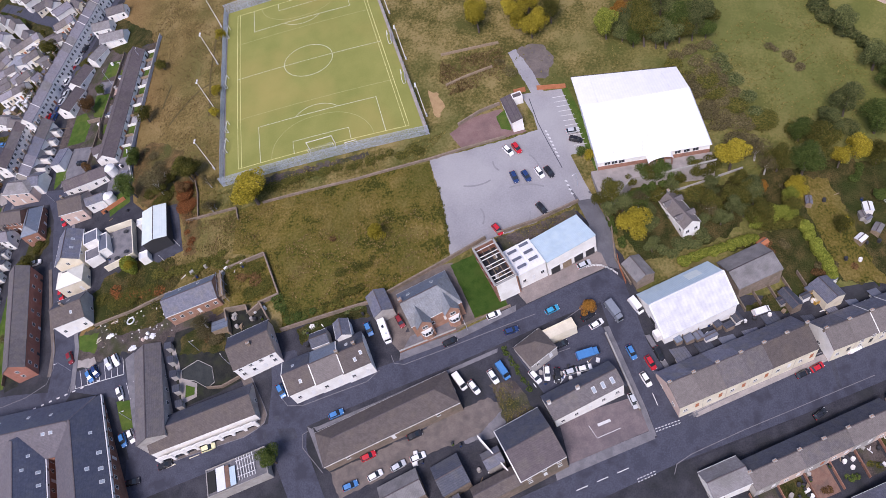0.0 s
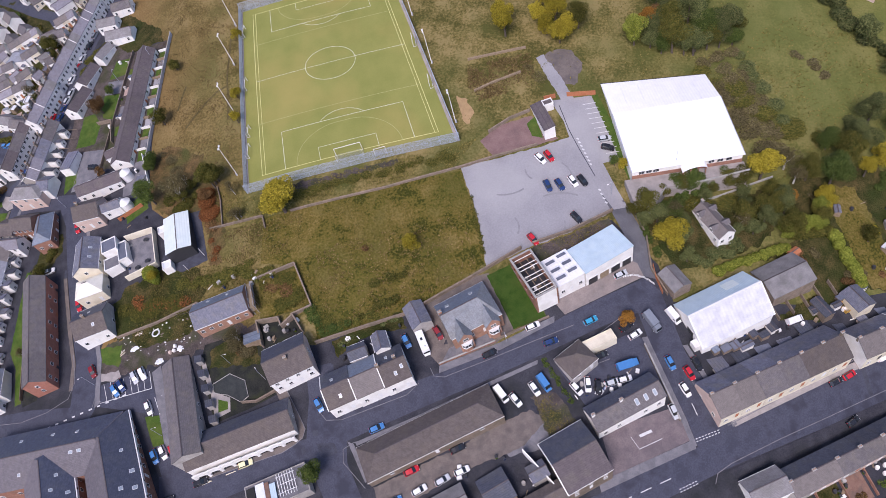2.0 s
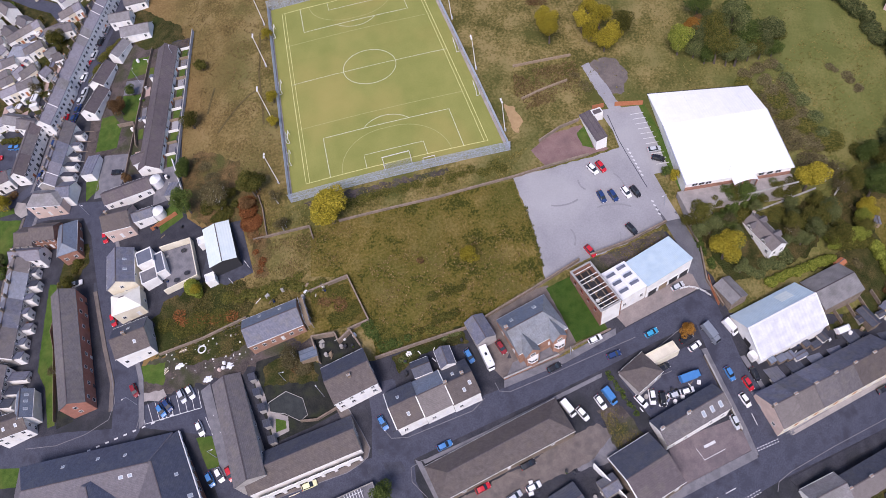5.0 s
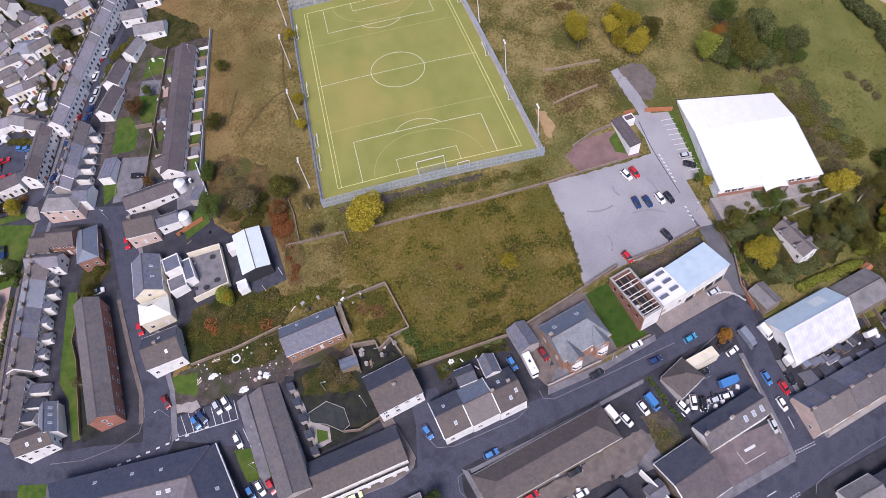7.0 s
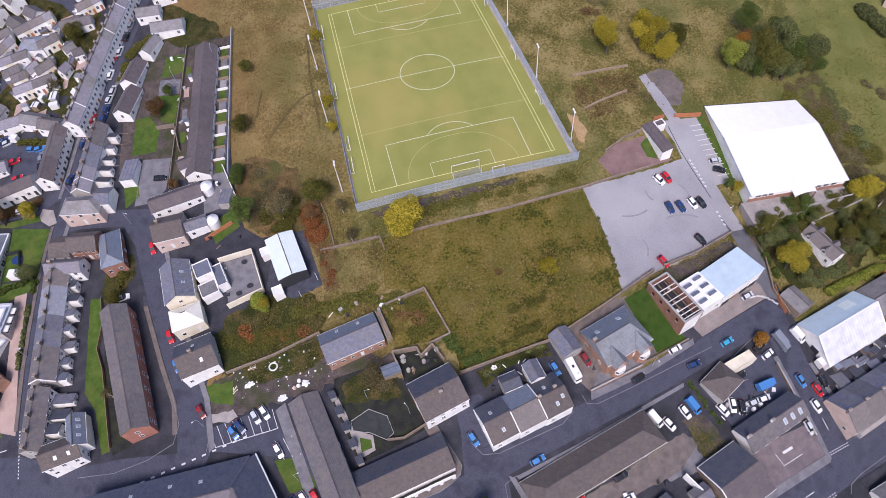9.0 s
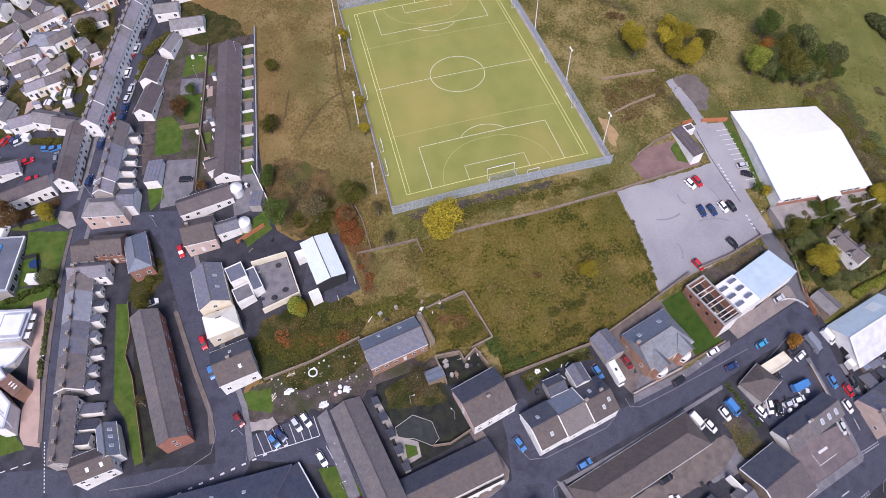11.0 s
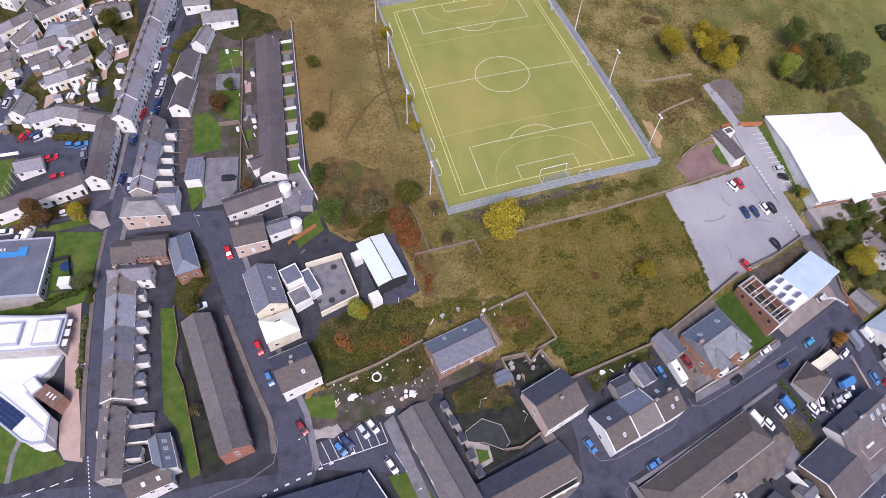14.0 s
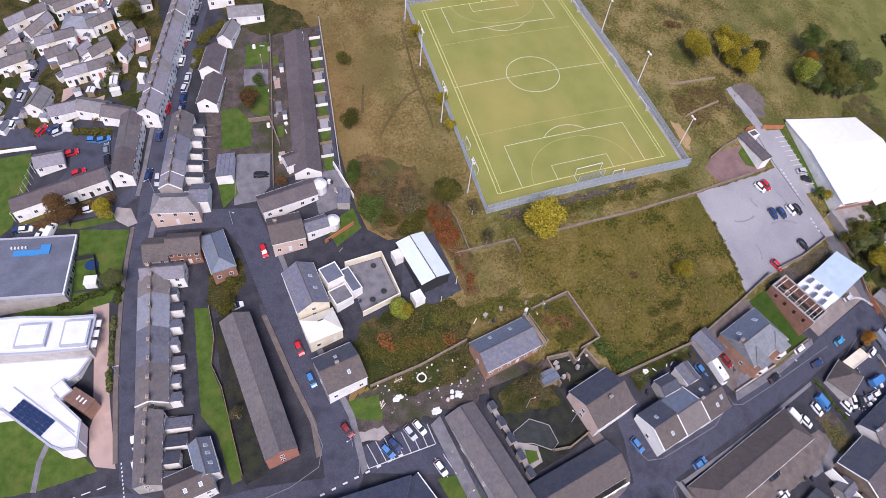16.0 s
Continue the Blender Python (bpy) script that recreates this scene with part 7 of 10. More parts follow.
for i, (x, y, L, W, h, m, r) in enumerate(((42.1, -106.6, 10.4, 7.0, 2.8, STONE, ASBEST), (54.6, -105.0, 7.2, 8.0, 2.9, STONE, SLATE_D), (65.2, -109.2, 12.0, 5.0, 3.4, STONE, TILE_BR), (50, -114, 14, 6, 3.2, STONE, SLATE), (65.5, -103.0, 4.6, 4.4, 2.6, GREYR, SLATE), (36, -114, 9, 6, 3, STONE, TILE_GR))):
    shed("yard_shed", "low stone shed with a patched grey roof in the back yards", x, y, 15 + (i % 2) * 2, L, W, h, m, r, "shed", 1.3, group="yard sheds")
wall_line("yard_gable_wall", "white-topped gable wall beside the dark hall", [(63.5, -98.5), (70.5, -109.5)], 3.8, 0.3, WHITE)
ruin2 = house("burnt_shop", "half-stripped building with white rafters showing", -0.6, -95.4, 11.0, 17.0, 7.6, 2.4, 0.1, GREYR, PAVE, "flat", "building", storeys=0)
for i in range(7):
    part("rafter", box(0.16, 6.0, 0.14, UPVC), ruin2, (0.6 + i * 0.75, 0.4, 3.1), 0, "white stripped rafter", (8, 0))
for i in range(3):
    part("batten", box(5.2, 0.12, 0.1, UPVC), ruin2, (2.9, -1.8 + i * 2.2, 3.3))
part("white_sheet", boxes("white_sheet", [(-5.6, -3.2, -3.4, 3.0, 3.05, 3.2)], MEMBRANE), ruin2)
part("rusty_sheet", boxes("rusty_sheet", [(-3.1, -1.9, -3.2, 2.6, 3.05, 3.24)], PATIO), ruin2)
part("blue_sheet", boxes("blue_sheet", [(-1.8, -0.2, -3.3, 1.8, 3.05, 3.22)], TIN_B), ruin2)
# A black slab on the roof stands in for a shaded hole.
part("dark_opening", boxes("dark_opening", [(-8.0, -5.9, -3.0, 2.8, 3.05, 3.16)], TYRE), ruin2)

# white factory, annex and neighbours
wf = thing("white_factory", 123.3, -72.7, 11.5, "white sheet-clad factory with a pale blue far roof slope", "factory")
a, f0, f1, top, e0, e1 = 10.5, 6.4, -7.4, 8.6, 4.8, 2.4
part("wall", mesh_of("wall", [(-a, f1, -5.0), (a, f1, -5.0), (a, f0, -5.0), (-a, f0, -5.0), (-a, f1, e1), (a, f1, e1), (a, f0, e0), (-a, f0, e0), (-a, 0, top), (a, 0, top)], [(0, 1, 5, 4), (2, 3, 7, 6), (1, 2, 6, 9, 5), (3, 0, 4, 8, 7), (4, 5, 9, 8), (7, 8, 9, 6)], WHITE), wf)
part("far_slope", solid("far_slope", [[(a + 0.2, f0 + 0.3, e0 + 0.05), (-a - 0.2, f0 + 0.3, e0 + 0.05), (-a - 0.2, 0, top + 0.2), (a + 0.2, 0, top + 0.2)]], 0.18, TIN_B), wf)
part("near_slope", solid("near_slope", [[(-a - 0.2, f1 - 0.3, e1), (a + 0.2, f1 - 0.3, e1), (a + 0.2, 0, top + 0.2), (-a - 0.2, 0, top + 0.2)]], 0.18, TIN_S), wf)
part("ridge_cap", boxes("ridge_cap", [(-a - 0.25, a + 0.25, -0.25, 0.25, top + 0.14, top + 0.28)], UPVC), wf)
for i in range(8):
    x0 = -9.9 + 2.5 * i
    part("roof_sheet", solid("roof_sheet", [[(x0, -0.6 - 0.5 * (i % 3), 8.25 - 0.41 * (i % 3)), (x0 + 1.5, -0.6 - 0.5 * (i % 3), 8.25 - 0.41 * (i % 3)), (x0 + 1.5, -5.2 - 0.6 * (i % 2), 4.42 - 0.5 * (i % 2)), (x0, -5.2 - 0.6 * (i % 2), 4.42 - 0.5 * (i % 2))]], 0.05, TIN_G if i % 2 else TIN_S), wf)
part("roof_patch", solid("roof_patch", [[(2.4, 2.6, 7.37), (6.4, 2.6, 7.37), (6.4, 5.4, 5.72), (2.4, 5.4, 5.72)]], 0.05, TIN_P), wf)
for s in (-1, 1):
    part("verge", solid("verge", [[(s * a - 0.2 + s * 0.2, f1 - 0.3, e1 + 0.06), (s * a + 0.2 + s * 0.2, f1 - 0.3, e1 + 0.06), (s * a + 0.2 + s * 0.2, 0, top + 0.28), (s * a - 0.2 + s * 0.2, 0, top + 0.28)]], 0.2, UPVC), wf)
door(wf, (-a - 0.03, -1.5, 0), -90, DARKMETAL, 2.6, 3.2)
part("side_porch", box(1.6, 2.4, 2.6, WHITE), wf, (-a - 0.8, -5.2, -0.3))
shed("fibre_roofed_barn", "long barn with a weathered grey fibre-sheet roof", 143.2, -67.2, 11, 12.8, 10.4, 3.4, STONE, ASBEST, "barn", 2.2)
shed("small_barn", "small stone barn with a curved grey roof by the lane", 114.6, -62.6, 105, 7.4, 5.6, 2.6, STONE, ASBEST, "barn", 1.5)
sheet("cottage_garden", [(114, -42), (140, -41), (152, -40), (150, -52), (143, -57), (118, -60), (115, -52)], SCRUB, 0.05, "leaf-strewn cottage garden lawn", ragged=1.2)
ct = house("white_cottage", "white cottage with a grey tile roof and dormers", 131.0, -48.4, -79, 12.6, 5.2, 3.4, 2.2, WHITE, TILE_SAND, front=4, back=3, left=1, right=2, storeys=1, chims=((-6.0, 0), ), stack=TILE_GR)
for sd in (-1, 1):
    for u in (-3.6, 2.6):
        dm = part("dormer", mesh_of("dormer", [(-0.9, 0, -0.6), (0.9, 0, -0.6), (0.9, 2.6, -0.6), (-0.9, 2.6, -0.6), (-0.9, 0, 0.9), (0.9, 0, 0.9), (0.9, 2.6, 0.9), (-0.9, 2.6, 0.9), (0, 0, 1.7), (0, 2.6, 1.7)], [(0, 1, 5, 8, 4), (1, 2, 6, 5), (3, 0, 4, 7), (2, 3, 7, 9, 6), (4, 8, 9, 7), (8, 5, 6, 9)], WHITE), ct, (u, sd * 2.6, 3.7), 0 if sd < 0 else 180)
        part("dormer_roof", solid("dormer_roof", [[(-1.15, -0.3, 0.75), (0, -0.3, 1.85), (0, 2.6, 1.85), (-1.15, 2.6, 0.75)][::-1], [(1.15, -0.3, 0.75), (0, -0.3, 1.85), (0, 2.6, 1.85), (1.15, 2.6, 0.75)]], 0.12, [TILE_MID]), dm)
        window(dm, (0, -0.02, -0.4), 0, 1.1, 1.1)

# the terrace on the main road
terrace("terraced_house", "grey-brown rendered terraced house with a slate roof on the main road", 129.8, -90.5, 12.2, 39.0, 10.8, 6, 4.1, 4.0, (PINK, GREYR, PINK, GREYR), (TILE_SAND, TILE_MID, TILE_BR), "main road terrace", verges=False, front_wall=CREAM, ends=2, out=1, outw=4.0, outl=5.0, backroof_shade=SLATE, rear=GREYR)
terrace("terraced_house", "rendered terraced house with a grey roof on the main road", 172.0, -84.2, 11.0, 40.0, 9.4, 6, 4.4, 3.8, (WHITE, PINK, GREYR), (TILE_SAND,), "main road terrace", front_wall=CREAM, out=1, outw=2.8, outl=4.2, backroof_shade=SLATE)
shed("yellow_shed", "ochre-walled outbuilding with a grey roof behind the terrace", 160.5, -76.5, 100, 7, 5.5, 3.2, CREAM, SLATE, "outbuilding", 1.4)
shed("timber_shed", "small orange timber garden shed", 150.5, -60.8, 20, 2.6, 2.2, 2.0, ORANGEWOOD, ORANGEWOOD, "shed", 0.5)
shed("stone_outhouse", "brick outhouse in the yard behind the terrace", 150.8, -77.0, 100, 6.0, 3.0, 2.4, STONE, SLATE_D, "outhouse", 0.9)
terrace("terraced_house", "terraced house with a dark tile roof south of the main road", 141.5, -111.6, 12.5, 40.0, 7.2, 6, 4.2, 2.4, (GREYR, PINK), (TILE_SAND, TILE_MID), "south terrace", verges=False, backroof_shade=SLATE_D)
house("corner_house", "corner house with a brown tile roof and white gable", 117.2, -115.4, 10, 9.5, 6.6, 4.0, 2.4, WHITE, TILE_GR, front=2, left=2, back=2)
terrace("terraced_house", "terraced house with a slate roof south of the main road", 182, -103.2, 11, 38.0, 7.2, 6, 4.2, 2.4, (PINK, GREYR), (TILE_SAND, TILE_MID), "south terrace", verges=False, backroof_shade=SLATE_D)
for i in range(8):
    u = -17 + 7.2 * i
    gx, gy = 141.5 + u * 0.976 + 7.0 * 0.216, -111.6 + u * 0.216 - 7.0 * 0.976
    sheet("back_garden", [(gx - 3.0, gy + 2.4), (gx + 3.0, gy + 3.6), (gx + 4.2, gy - 3.4), (gx - 1.8, gy - 4.6)], (DIRT, SCRUB, PATIO, YARD)[i % 4], 0.06, "small cluttered back garden behind the south terrace")
    wall_line("garden_party_wall", "brick party wall between back gardens", [(gx - 3.2, gy + 2.2), (gx - 2.0, gy - 4.8)], 1.5, 0.22, BRICK, cap=None)
    thicket("garden_plants", "mixed pot plants and shrubs in a back garden", [(gx - 1, gy - 2), (gx + 2, gy - 3)], 2.2, 0.9, ("green", "olive", "rust")[i % 3], 0.8, "shrubs", 60 + i)
house("south_villa", "brick house with a slate roof south of the gardens", 150, -126, 12, 14, 9, 4.6, 2.6, BRICK, SLATE, front=4, back=3)
sheet("south_lawn", [(160, -112), (185, -107), (190, -125), (165, -128)], LAWN, 0.06, "bright green lawn beyond the gardens")
house("south_house", "house with a slate roof at the south edge", 100, -126, 12, 16, 8, 5, 2.6, GREYR, SLATE, front=3, back=3)

# clubhouse, tin shed
house("clubhouse", "small white clubhouse with a dark felt roof", 93.6, -2.9, 96, 13.2, 3.6, 2.6, 0.5, WHITE, TILE_DK, "mono", "clubhouse", back=0, front=3, storeys=1)
shed("clubhouse_store", "white store attached to the clubhouse", 96.6, 2.2, 5, 3.2, 2.6, 2.4, WHITE, TILE_DK, "store", 0.3, "flat")
sheet("clubhouse_lawn", [(88.8, -2.5), (92, -0.5), (92.5, -9.2), (89.2, -7.5)], LAWN, 0.07, "small kerbed lawn by the clubhouse", ragged=0.22)
house("tin_shed", "pale sheet-metal shed with a shallow gable roof", -29.9, -14.5, 101.7, 15.6, 8.6, 3.6, 0.8, DARKMETAL, TIN_P, "gable", "shed", over=0.25, storeys=0, fascia=False)
for x, y, h in ((-22.2, -23, 4.0), (-27.8, -26.8, 3.2)):
    ob = thing("lamp_pole", x, y, 0, "slim white pole in the tin shed yard", "pole", "yard poles")
    part("pole", tube("pole", 0.1, 0.08, h, UPVC, 8, -0.3), ob)
    part("cap", box(0.25, 0.25, 0.1, GALV), ob, (0, 0, h - 0.3))
house("tin_shed_annex", "small white box annex beside the tin shed", -36.3, -11.2, 11.7, 2.6, 3.0, 2.4, 0.1, WHITE, MEMBRANE, "flat", "annex", storeys=0)
house("white_container", "small white container in the yard", -33.9, -24.4, 11.7, 3.0, 3.2, 2.4, 0.1, WHITE, MEMBRANE, "flat", "container", storeys=0)

# ---------------------------------------------------------------- houses round the curving street
house("street_house", "dark slate-roofed house with a cream gable", -62.5, -14.5, 99, 13.5, 8.6, 4.8, 2.8, CREAM, SLATE, front=2, back=3, left=1, right=1, lights=((-2.0, 0.5, -1), (2.0, 0.5, -1)))
house("cream_house", "cream-rendered hipped house end on the curving street", -60.5, -25.6, 10, 9.0, 7.0, 4.6, 2.4, CREAM, CREAMROOF, "hip", front=2, ridge=0.8, left=1, right=1)
for i, (x, y, L, W, h) in enumerate(((-55.2, -12.2, 5.0, 5.6, 3.8), (-54.0, -18.5, 5.2, 5.0, 3.0), (-50.6, -15.0, 3.0, 8.0, 2.8))):
    house("rear_annex", "white-walled flat-roofed rear annex", x, y, 16, L, W, h, 0.1, WHITE, (FLATROOF, PAVE, FLATROOF)[i], "flat", "annex", storeys=0, group="rear annexes")
wall_line("terrace_yard_wall", "white wall round a paved roof terrace", [(-51.2, -9.6), (-40.6, -9.2), (-38.4, -22.5), (-49.5, -24.8)], 2.4, 0.3, CREAM)
sheet("roof_terrace", [(-51, -10), (-41, -9.6), (-38.8, -22), (-49.4, -24.4)], PAVE, 0.3, "pale paved roof terrace")
for x, y in ((-42.5, -20), (-43.5, -12.0), (-46, -21.5)):
    ob = thing("garden_set", x, y, 20, "dark round garden table on the terrace", "garden table", "terrace furniture", up=0.3)
    part("tabletop", tube("tabletop", 0.8, 0.8, 0.06, DARKMETAL, 14, 0.7), ob)
    part("pedestal", tube("pedestal", 0.1, 0.1, 0.7, DARKMETAL, 8), ob)
house("corner_cottage", "stone-roofed cottage with a white gable wall", -58.2, -37.6, 11, 10.4, 10.6, 4.6, 2.7, GREYR, TILE_BR, front=3, back=2, left=1, right=1, front_wall=WHITE, lights=((1.5, 0.5, -1), (0, 0.5, 1)), chims=((-0.5, 0),), stack=STONE, backroof_shade=SLATE_D)
terrace("brick_flat", "red brick terrace house with a grey-brown tile roof", -78.2, -35.8, 99.5, 36.0, 7.7, 4, 6.4, 2.3, (BRICK_R,), (TILE_MID,), "brick terrace", chim=False)
terrace("terraced_house", "grey terraced house with a slate roof and rear outriggers", -102.2, -16.8, 84.8, 32.5, 7.8, 7, 4.8, 2.4, (GREYR, WHITE, GREYR), (SLATE, GREYSLATE, TILE_SAND, TILE_MID), "west terrace", out=-1, outw=2.6, outl=2.6, rear=WHITE)
terrace("terraced_house", "terraced house with a dark tile roof and white rear wings", -105.4, -42.8, 83.5, 16.5, 6.4, 4, 4.8, 2.2, (GREYR, WHITE), (TILE_MID,), "west terrace", out=-1, outw=3.0, outl=5.4, rear=WHITE)
house("mottled_slate_house", "pale mottled slate house with a white rear gable", -98.2, 1.0, -8, 11.0, 5.2, 4.8, 2.2, WHITE, TILE_LAV, front=3, right=1, fascia=False, chims=((-3.0, 0),))
house("corner_terrace_house", "end house with a brown tile roof and slate rear wing", -96.8, -53.2, 10, 10.0, 7.0, 5.0, 2.4, WHITE, TILE_BR, front=3, back=1, right=2, lights=((-1, 0.5, -1), (2.5, 0.5, -1)))
house("slate_wing", "slate-roofed wing with roof windows at the terrace end", -93.2, -48.8, 100, 9.0, 5.0, 4.6, 2.2, WHITE, BLUESLATE, lights=((-2, 0.5, -1), (0.5, 0.5, -1), (2.5, 0.5, -1)), front=1, right=1)
house("brown_house", "red brick house with a brown tile roof and rows of windows", -92.0, 7.6, -8, 8.8, 7.0, 4.8, 2.4, BRICK, TILE_BR, front=4, back=2, fascia=False)
house("blue_slate_house", "house with a hipped blue slate roof and brick walls", -83.8, 3.0, 100, 13.4, 6.4, 4.0, 2.4, BRICK, BLUESLATE, "hip", front=3, left=2, back=3, ridge=4.2)
house("grey_terrace_head", "corner house with a brown tile roof at the terrace head", -99.3, 8.0, -8, 6.4, 8.0, 4.8, 2.2, GREYR, TILE_BR, front=2, right=2, fascia=False)
house("pink_gable_house", "pink-rendered end house with a grey hipped roof", -93.0, 20.8, -10, 13.0, 7.2, 5.0, 2.5, PINK, TILE_GR, "hip", front=3, back=2, ridge=3.5)
house("pink_house_wing", "slate-roofed wing of the pink end house", -86.4, 22.5, -10, 5.0, 7.0, 4.2, 1.6, WHITE, SLATE, front=1, back=1)
house("long_tiled_house", "long house with a brown tile roof and a white bay", -62.6, 15.3, 11, 16.4, 6.6, 3.0, 2.0, GREYR, TILE_DK, front=5, back=4, storeys=1, front_wall=WHITE)
bay = thing("round_bay", -52.8, 16.6, 0, "round white conservatory bay with a domed roof", "conservatory", "round conservatories")
part("bay_wall", tube("bay_wall", 2.0, 2.0, 4.4, UPVC, 14, -1.5), bay)
part("bay_roof", tube("bay_roof", 2.2, 0.5, 1.2, UPVC, 14, 2.9), bay)
bay_x, bay_y = site(-51.6, 4.0, 3.5)
copy_thing(bay, pose(bay_x, bay_y, gz(bay_x, bay_y)))
house("tiled_house", "house with a brown tile roof and a pink gable wall", -64.6, 4.2, 2, 9.2, 9.4, 4.4, 2.6, PINK, TILE_BR, front=3, back=2, chims=((-2.5, 0.8),), right=1)
house("house_wing", "slate-roofed wing with white window bays", -56.4, 4.0, 8, 6.6, 4.6, 3.2, 1.6, WHITE, SLATE, front=2, storeys=1)
sheet("house_yard", [(-55, 21.5), (-45.5, 23.5), (-45, 9.5), (-55, 8.5)], PAVE, 0.06, "paved back yard")
shed("garden_store", "grey-roofed garden store at the yard corner", -46.8, 11.0, 75, 5.5, 3.6, 2.2, GREYR, SLATE, "store", 0.5, "mono")
house("flat_garage", "pale garage with a blue-grey roof by the drive", -78.6, 30.9, 80, 8.8, 4.8, 2.6, 0.6, WHITE, SLATE, "mono", "garage", storeys=0)
house("garden_barn", "pale cottage gable by the drive", -58.0, 27.8, 15, 7.0, 5.0, 2.6, 1.4, WHITE, TILE_DK, storeys=0)

sheet("middle_gardens", [(-84, 33), (-60, 33), (-59.5, 88), (-70, 92), (-82, 70)], DIRT, 0.045, "patchy garden ground between bungalows", ragged=0.4)
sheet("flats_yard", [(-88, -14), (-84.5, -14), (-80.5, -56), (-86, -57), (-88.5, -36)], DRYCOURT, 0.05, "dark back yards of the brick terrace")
sheet("yard_gardens", [(138, -60.5), (151, -57), (163, -57.5), (166, -75), (150, -80), (139, -77.5), (152.5, -73), (152.5, -62.5)], SCRUB, 0.05, "dark back gardens behind the barn", ragged=1.0)
sheet("upper_gardens", [(-60, 82), (-44, 82), (-46, 90), (-60, 104), (-68, 114), (-73, 100), (-70, 92)], SCRUB, 0.05, "untidy gardens above the bungalows", ragged=0.8)
sheet("flats_garden", [(-88.2, 0.7), (-78.8, 1.2), (-78.2, -5.9), (-85.8, -14.2), (-89.2, -9.7)], SCRUB, 0.055, "shrubby garden beside the brick terrace", ragged=0.6)
thicket("flats_shrubs", "garden shrubs beside the brick terrace", [(-84.9, -1.2), (-81.8, -4.8), (-83.8, -8.7)], 3.0, 1.6, "olive", 0.8, "shrubs", 41)
sheet("garden_court", [(-68.7, 69.2), (-60.8, 67.0), (-61.8, 60.4), (-69.6, 62.2)], PAVE, 0.058, "paved garden court between lawns", ragged=0.2)
sheet("allotments", [(152, -40), (166, -38), (182, -38), (214, -44), (218, -70), (182, -77), (167, -74), (166, -58), (152, -55)], SCRUB, 0.045, "overgrown dark allotment ground", ragged=2.0)
sheet("allotment_strip", [(167.4, -45), (173.7, -46.1), (172.9, -58), (172.7, -71), (168, -72), (168.4, -57.8)], ROUGHGRASS, 0.055, "strip of bleached grass between allotments", ragged=1.2)
rq = random.Random(21)
for i in range(26):
    x, y = rq.uniform(-146, -100), rq.uniform(64, 122)
    shed("garden_shed", "small grey garden shed between houses", x, y, rq.uniform(0, 90), rq.uniform(2, 4), rq.uniform(1.8, 2.6), 1.9, rq.choice((WOOD, WHITE, GREYR)), rq.choice((FLATROOF, SLATE, MEMBRANE)), "shed", 0.4, group="garden sheds")
for i in range(16):
    x, y = rq.uniform(-146, -98), rq.uniform(60, 120)
    thicket("garden_hedge", "garden hedge between estate plots", [(x, y), (x + rq.uniform(-7, 7), y + rq.uniform(-4, 4))], 1.8, 1.5, rq.choice(("green", "olive", "dark", "rust")), 0.8, "hedge", 80 + i)
for i in range(12):
    x, y = rq.uniform(165, 212), rq.uniform(-72, -48)
    shed("allotment_shed", "small weathered shed on the allotments", x, y, rq.uniform(0, 90), rq.uniform(1.6, 3.2), rq.uniform(1.5, 2.4), 1.7, rq.choice((WOOD, WHITE, GREYR)), rq.choice((ASBEST, SLATE, MEMBRANE)), "shed", 0.4, group="allotment sheds")
for i in range(14):
    x, y = rq.uniform(152, 210), rq.uniform(-74, -46)
    thicket("allotment_scrub", "overgrown shrubs on the allotments", [(x, y), (x + rq.uniform(-6, 6), y + rq.uniform(-5, 5))], 2.6, 1.4, rq.choice(("green", "olive", "pale", "rust")), 0.8, "scrub", 110 + i)
for i in range(17):
    x, y = 119 + 2.8 * i, -84.0 + 0.6 * i + rq.uniform(-1.2, 1.6)
    if 138 < x < 149:
        continue
    shed("yard_lean_to", "small lean-to with a patched roof in the terrace yards", x, y, 12 + rq.choice((0, 90)), rq.uniform(1.6, 3.4), rq.uniform(1.4, 2.4), rq.uniform(1.2, 1.9), rq.choice((WHITE, GREYR, GREYR, STONE)), rq.choice((SLATE_D, SLATE_D, FLATROOF, BLUESLATE)), "shed", 0.3, rq.choice(("mono", "mono", "gable")), group="yard lean-tos")
for i in range(9):
    x, y = 121 + 4.6 * i, -82.2 + 1.0 * i
    wall_line("yard_party_wall", "low stone wall between terrace yards", [(x, y), (x - 0.8, y + 4.2)], 1.6, 0.25, STONE)

# terraces and bungalows to the north-west
terrace("terraced_house", "slate-roofed terraced house with white outriggers along the long street", -91.4, 39.0, 77, 26.0, 6.6, 6, 4.4, 2.2, (GREYR, WHITE), (TILE_LAV, SLATE, TILE_MID), "long street terrace", out=-1, outw=2.4, outl=4.0, rear=WHITE)
terrace("terraced_house", "white-fronted terraced house with a grey roof on the long street", -95.8, 64, 73, 20.0, 6.4, 5, 5.6, 2.2, (WHITE,), (TILE_LAV, TILE_GR, TILE_LAV), "upper street terrace")
terrace("terraced_house", "white-fronted terraced house with a grey roof on the long street", -86.3, 97, 73, 48.0, 6.4, 11, 5.6, 2.2, (WHITE,), (TILE_LAV, TILE_GR, TILE_LAV), "upper street terrace")
terrace("bungalow", "bungalow with a long dark brown tile roof and white rear wall", -52.4, 48.9, 83.9, 55.0, 8.0, 7, 2.5, 2.2, (WHITE,), (TILE_DK,), "bungalow row", chim=False, storeys=1)
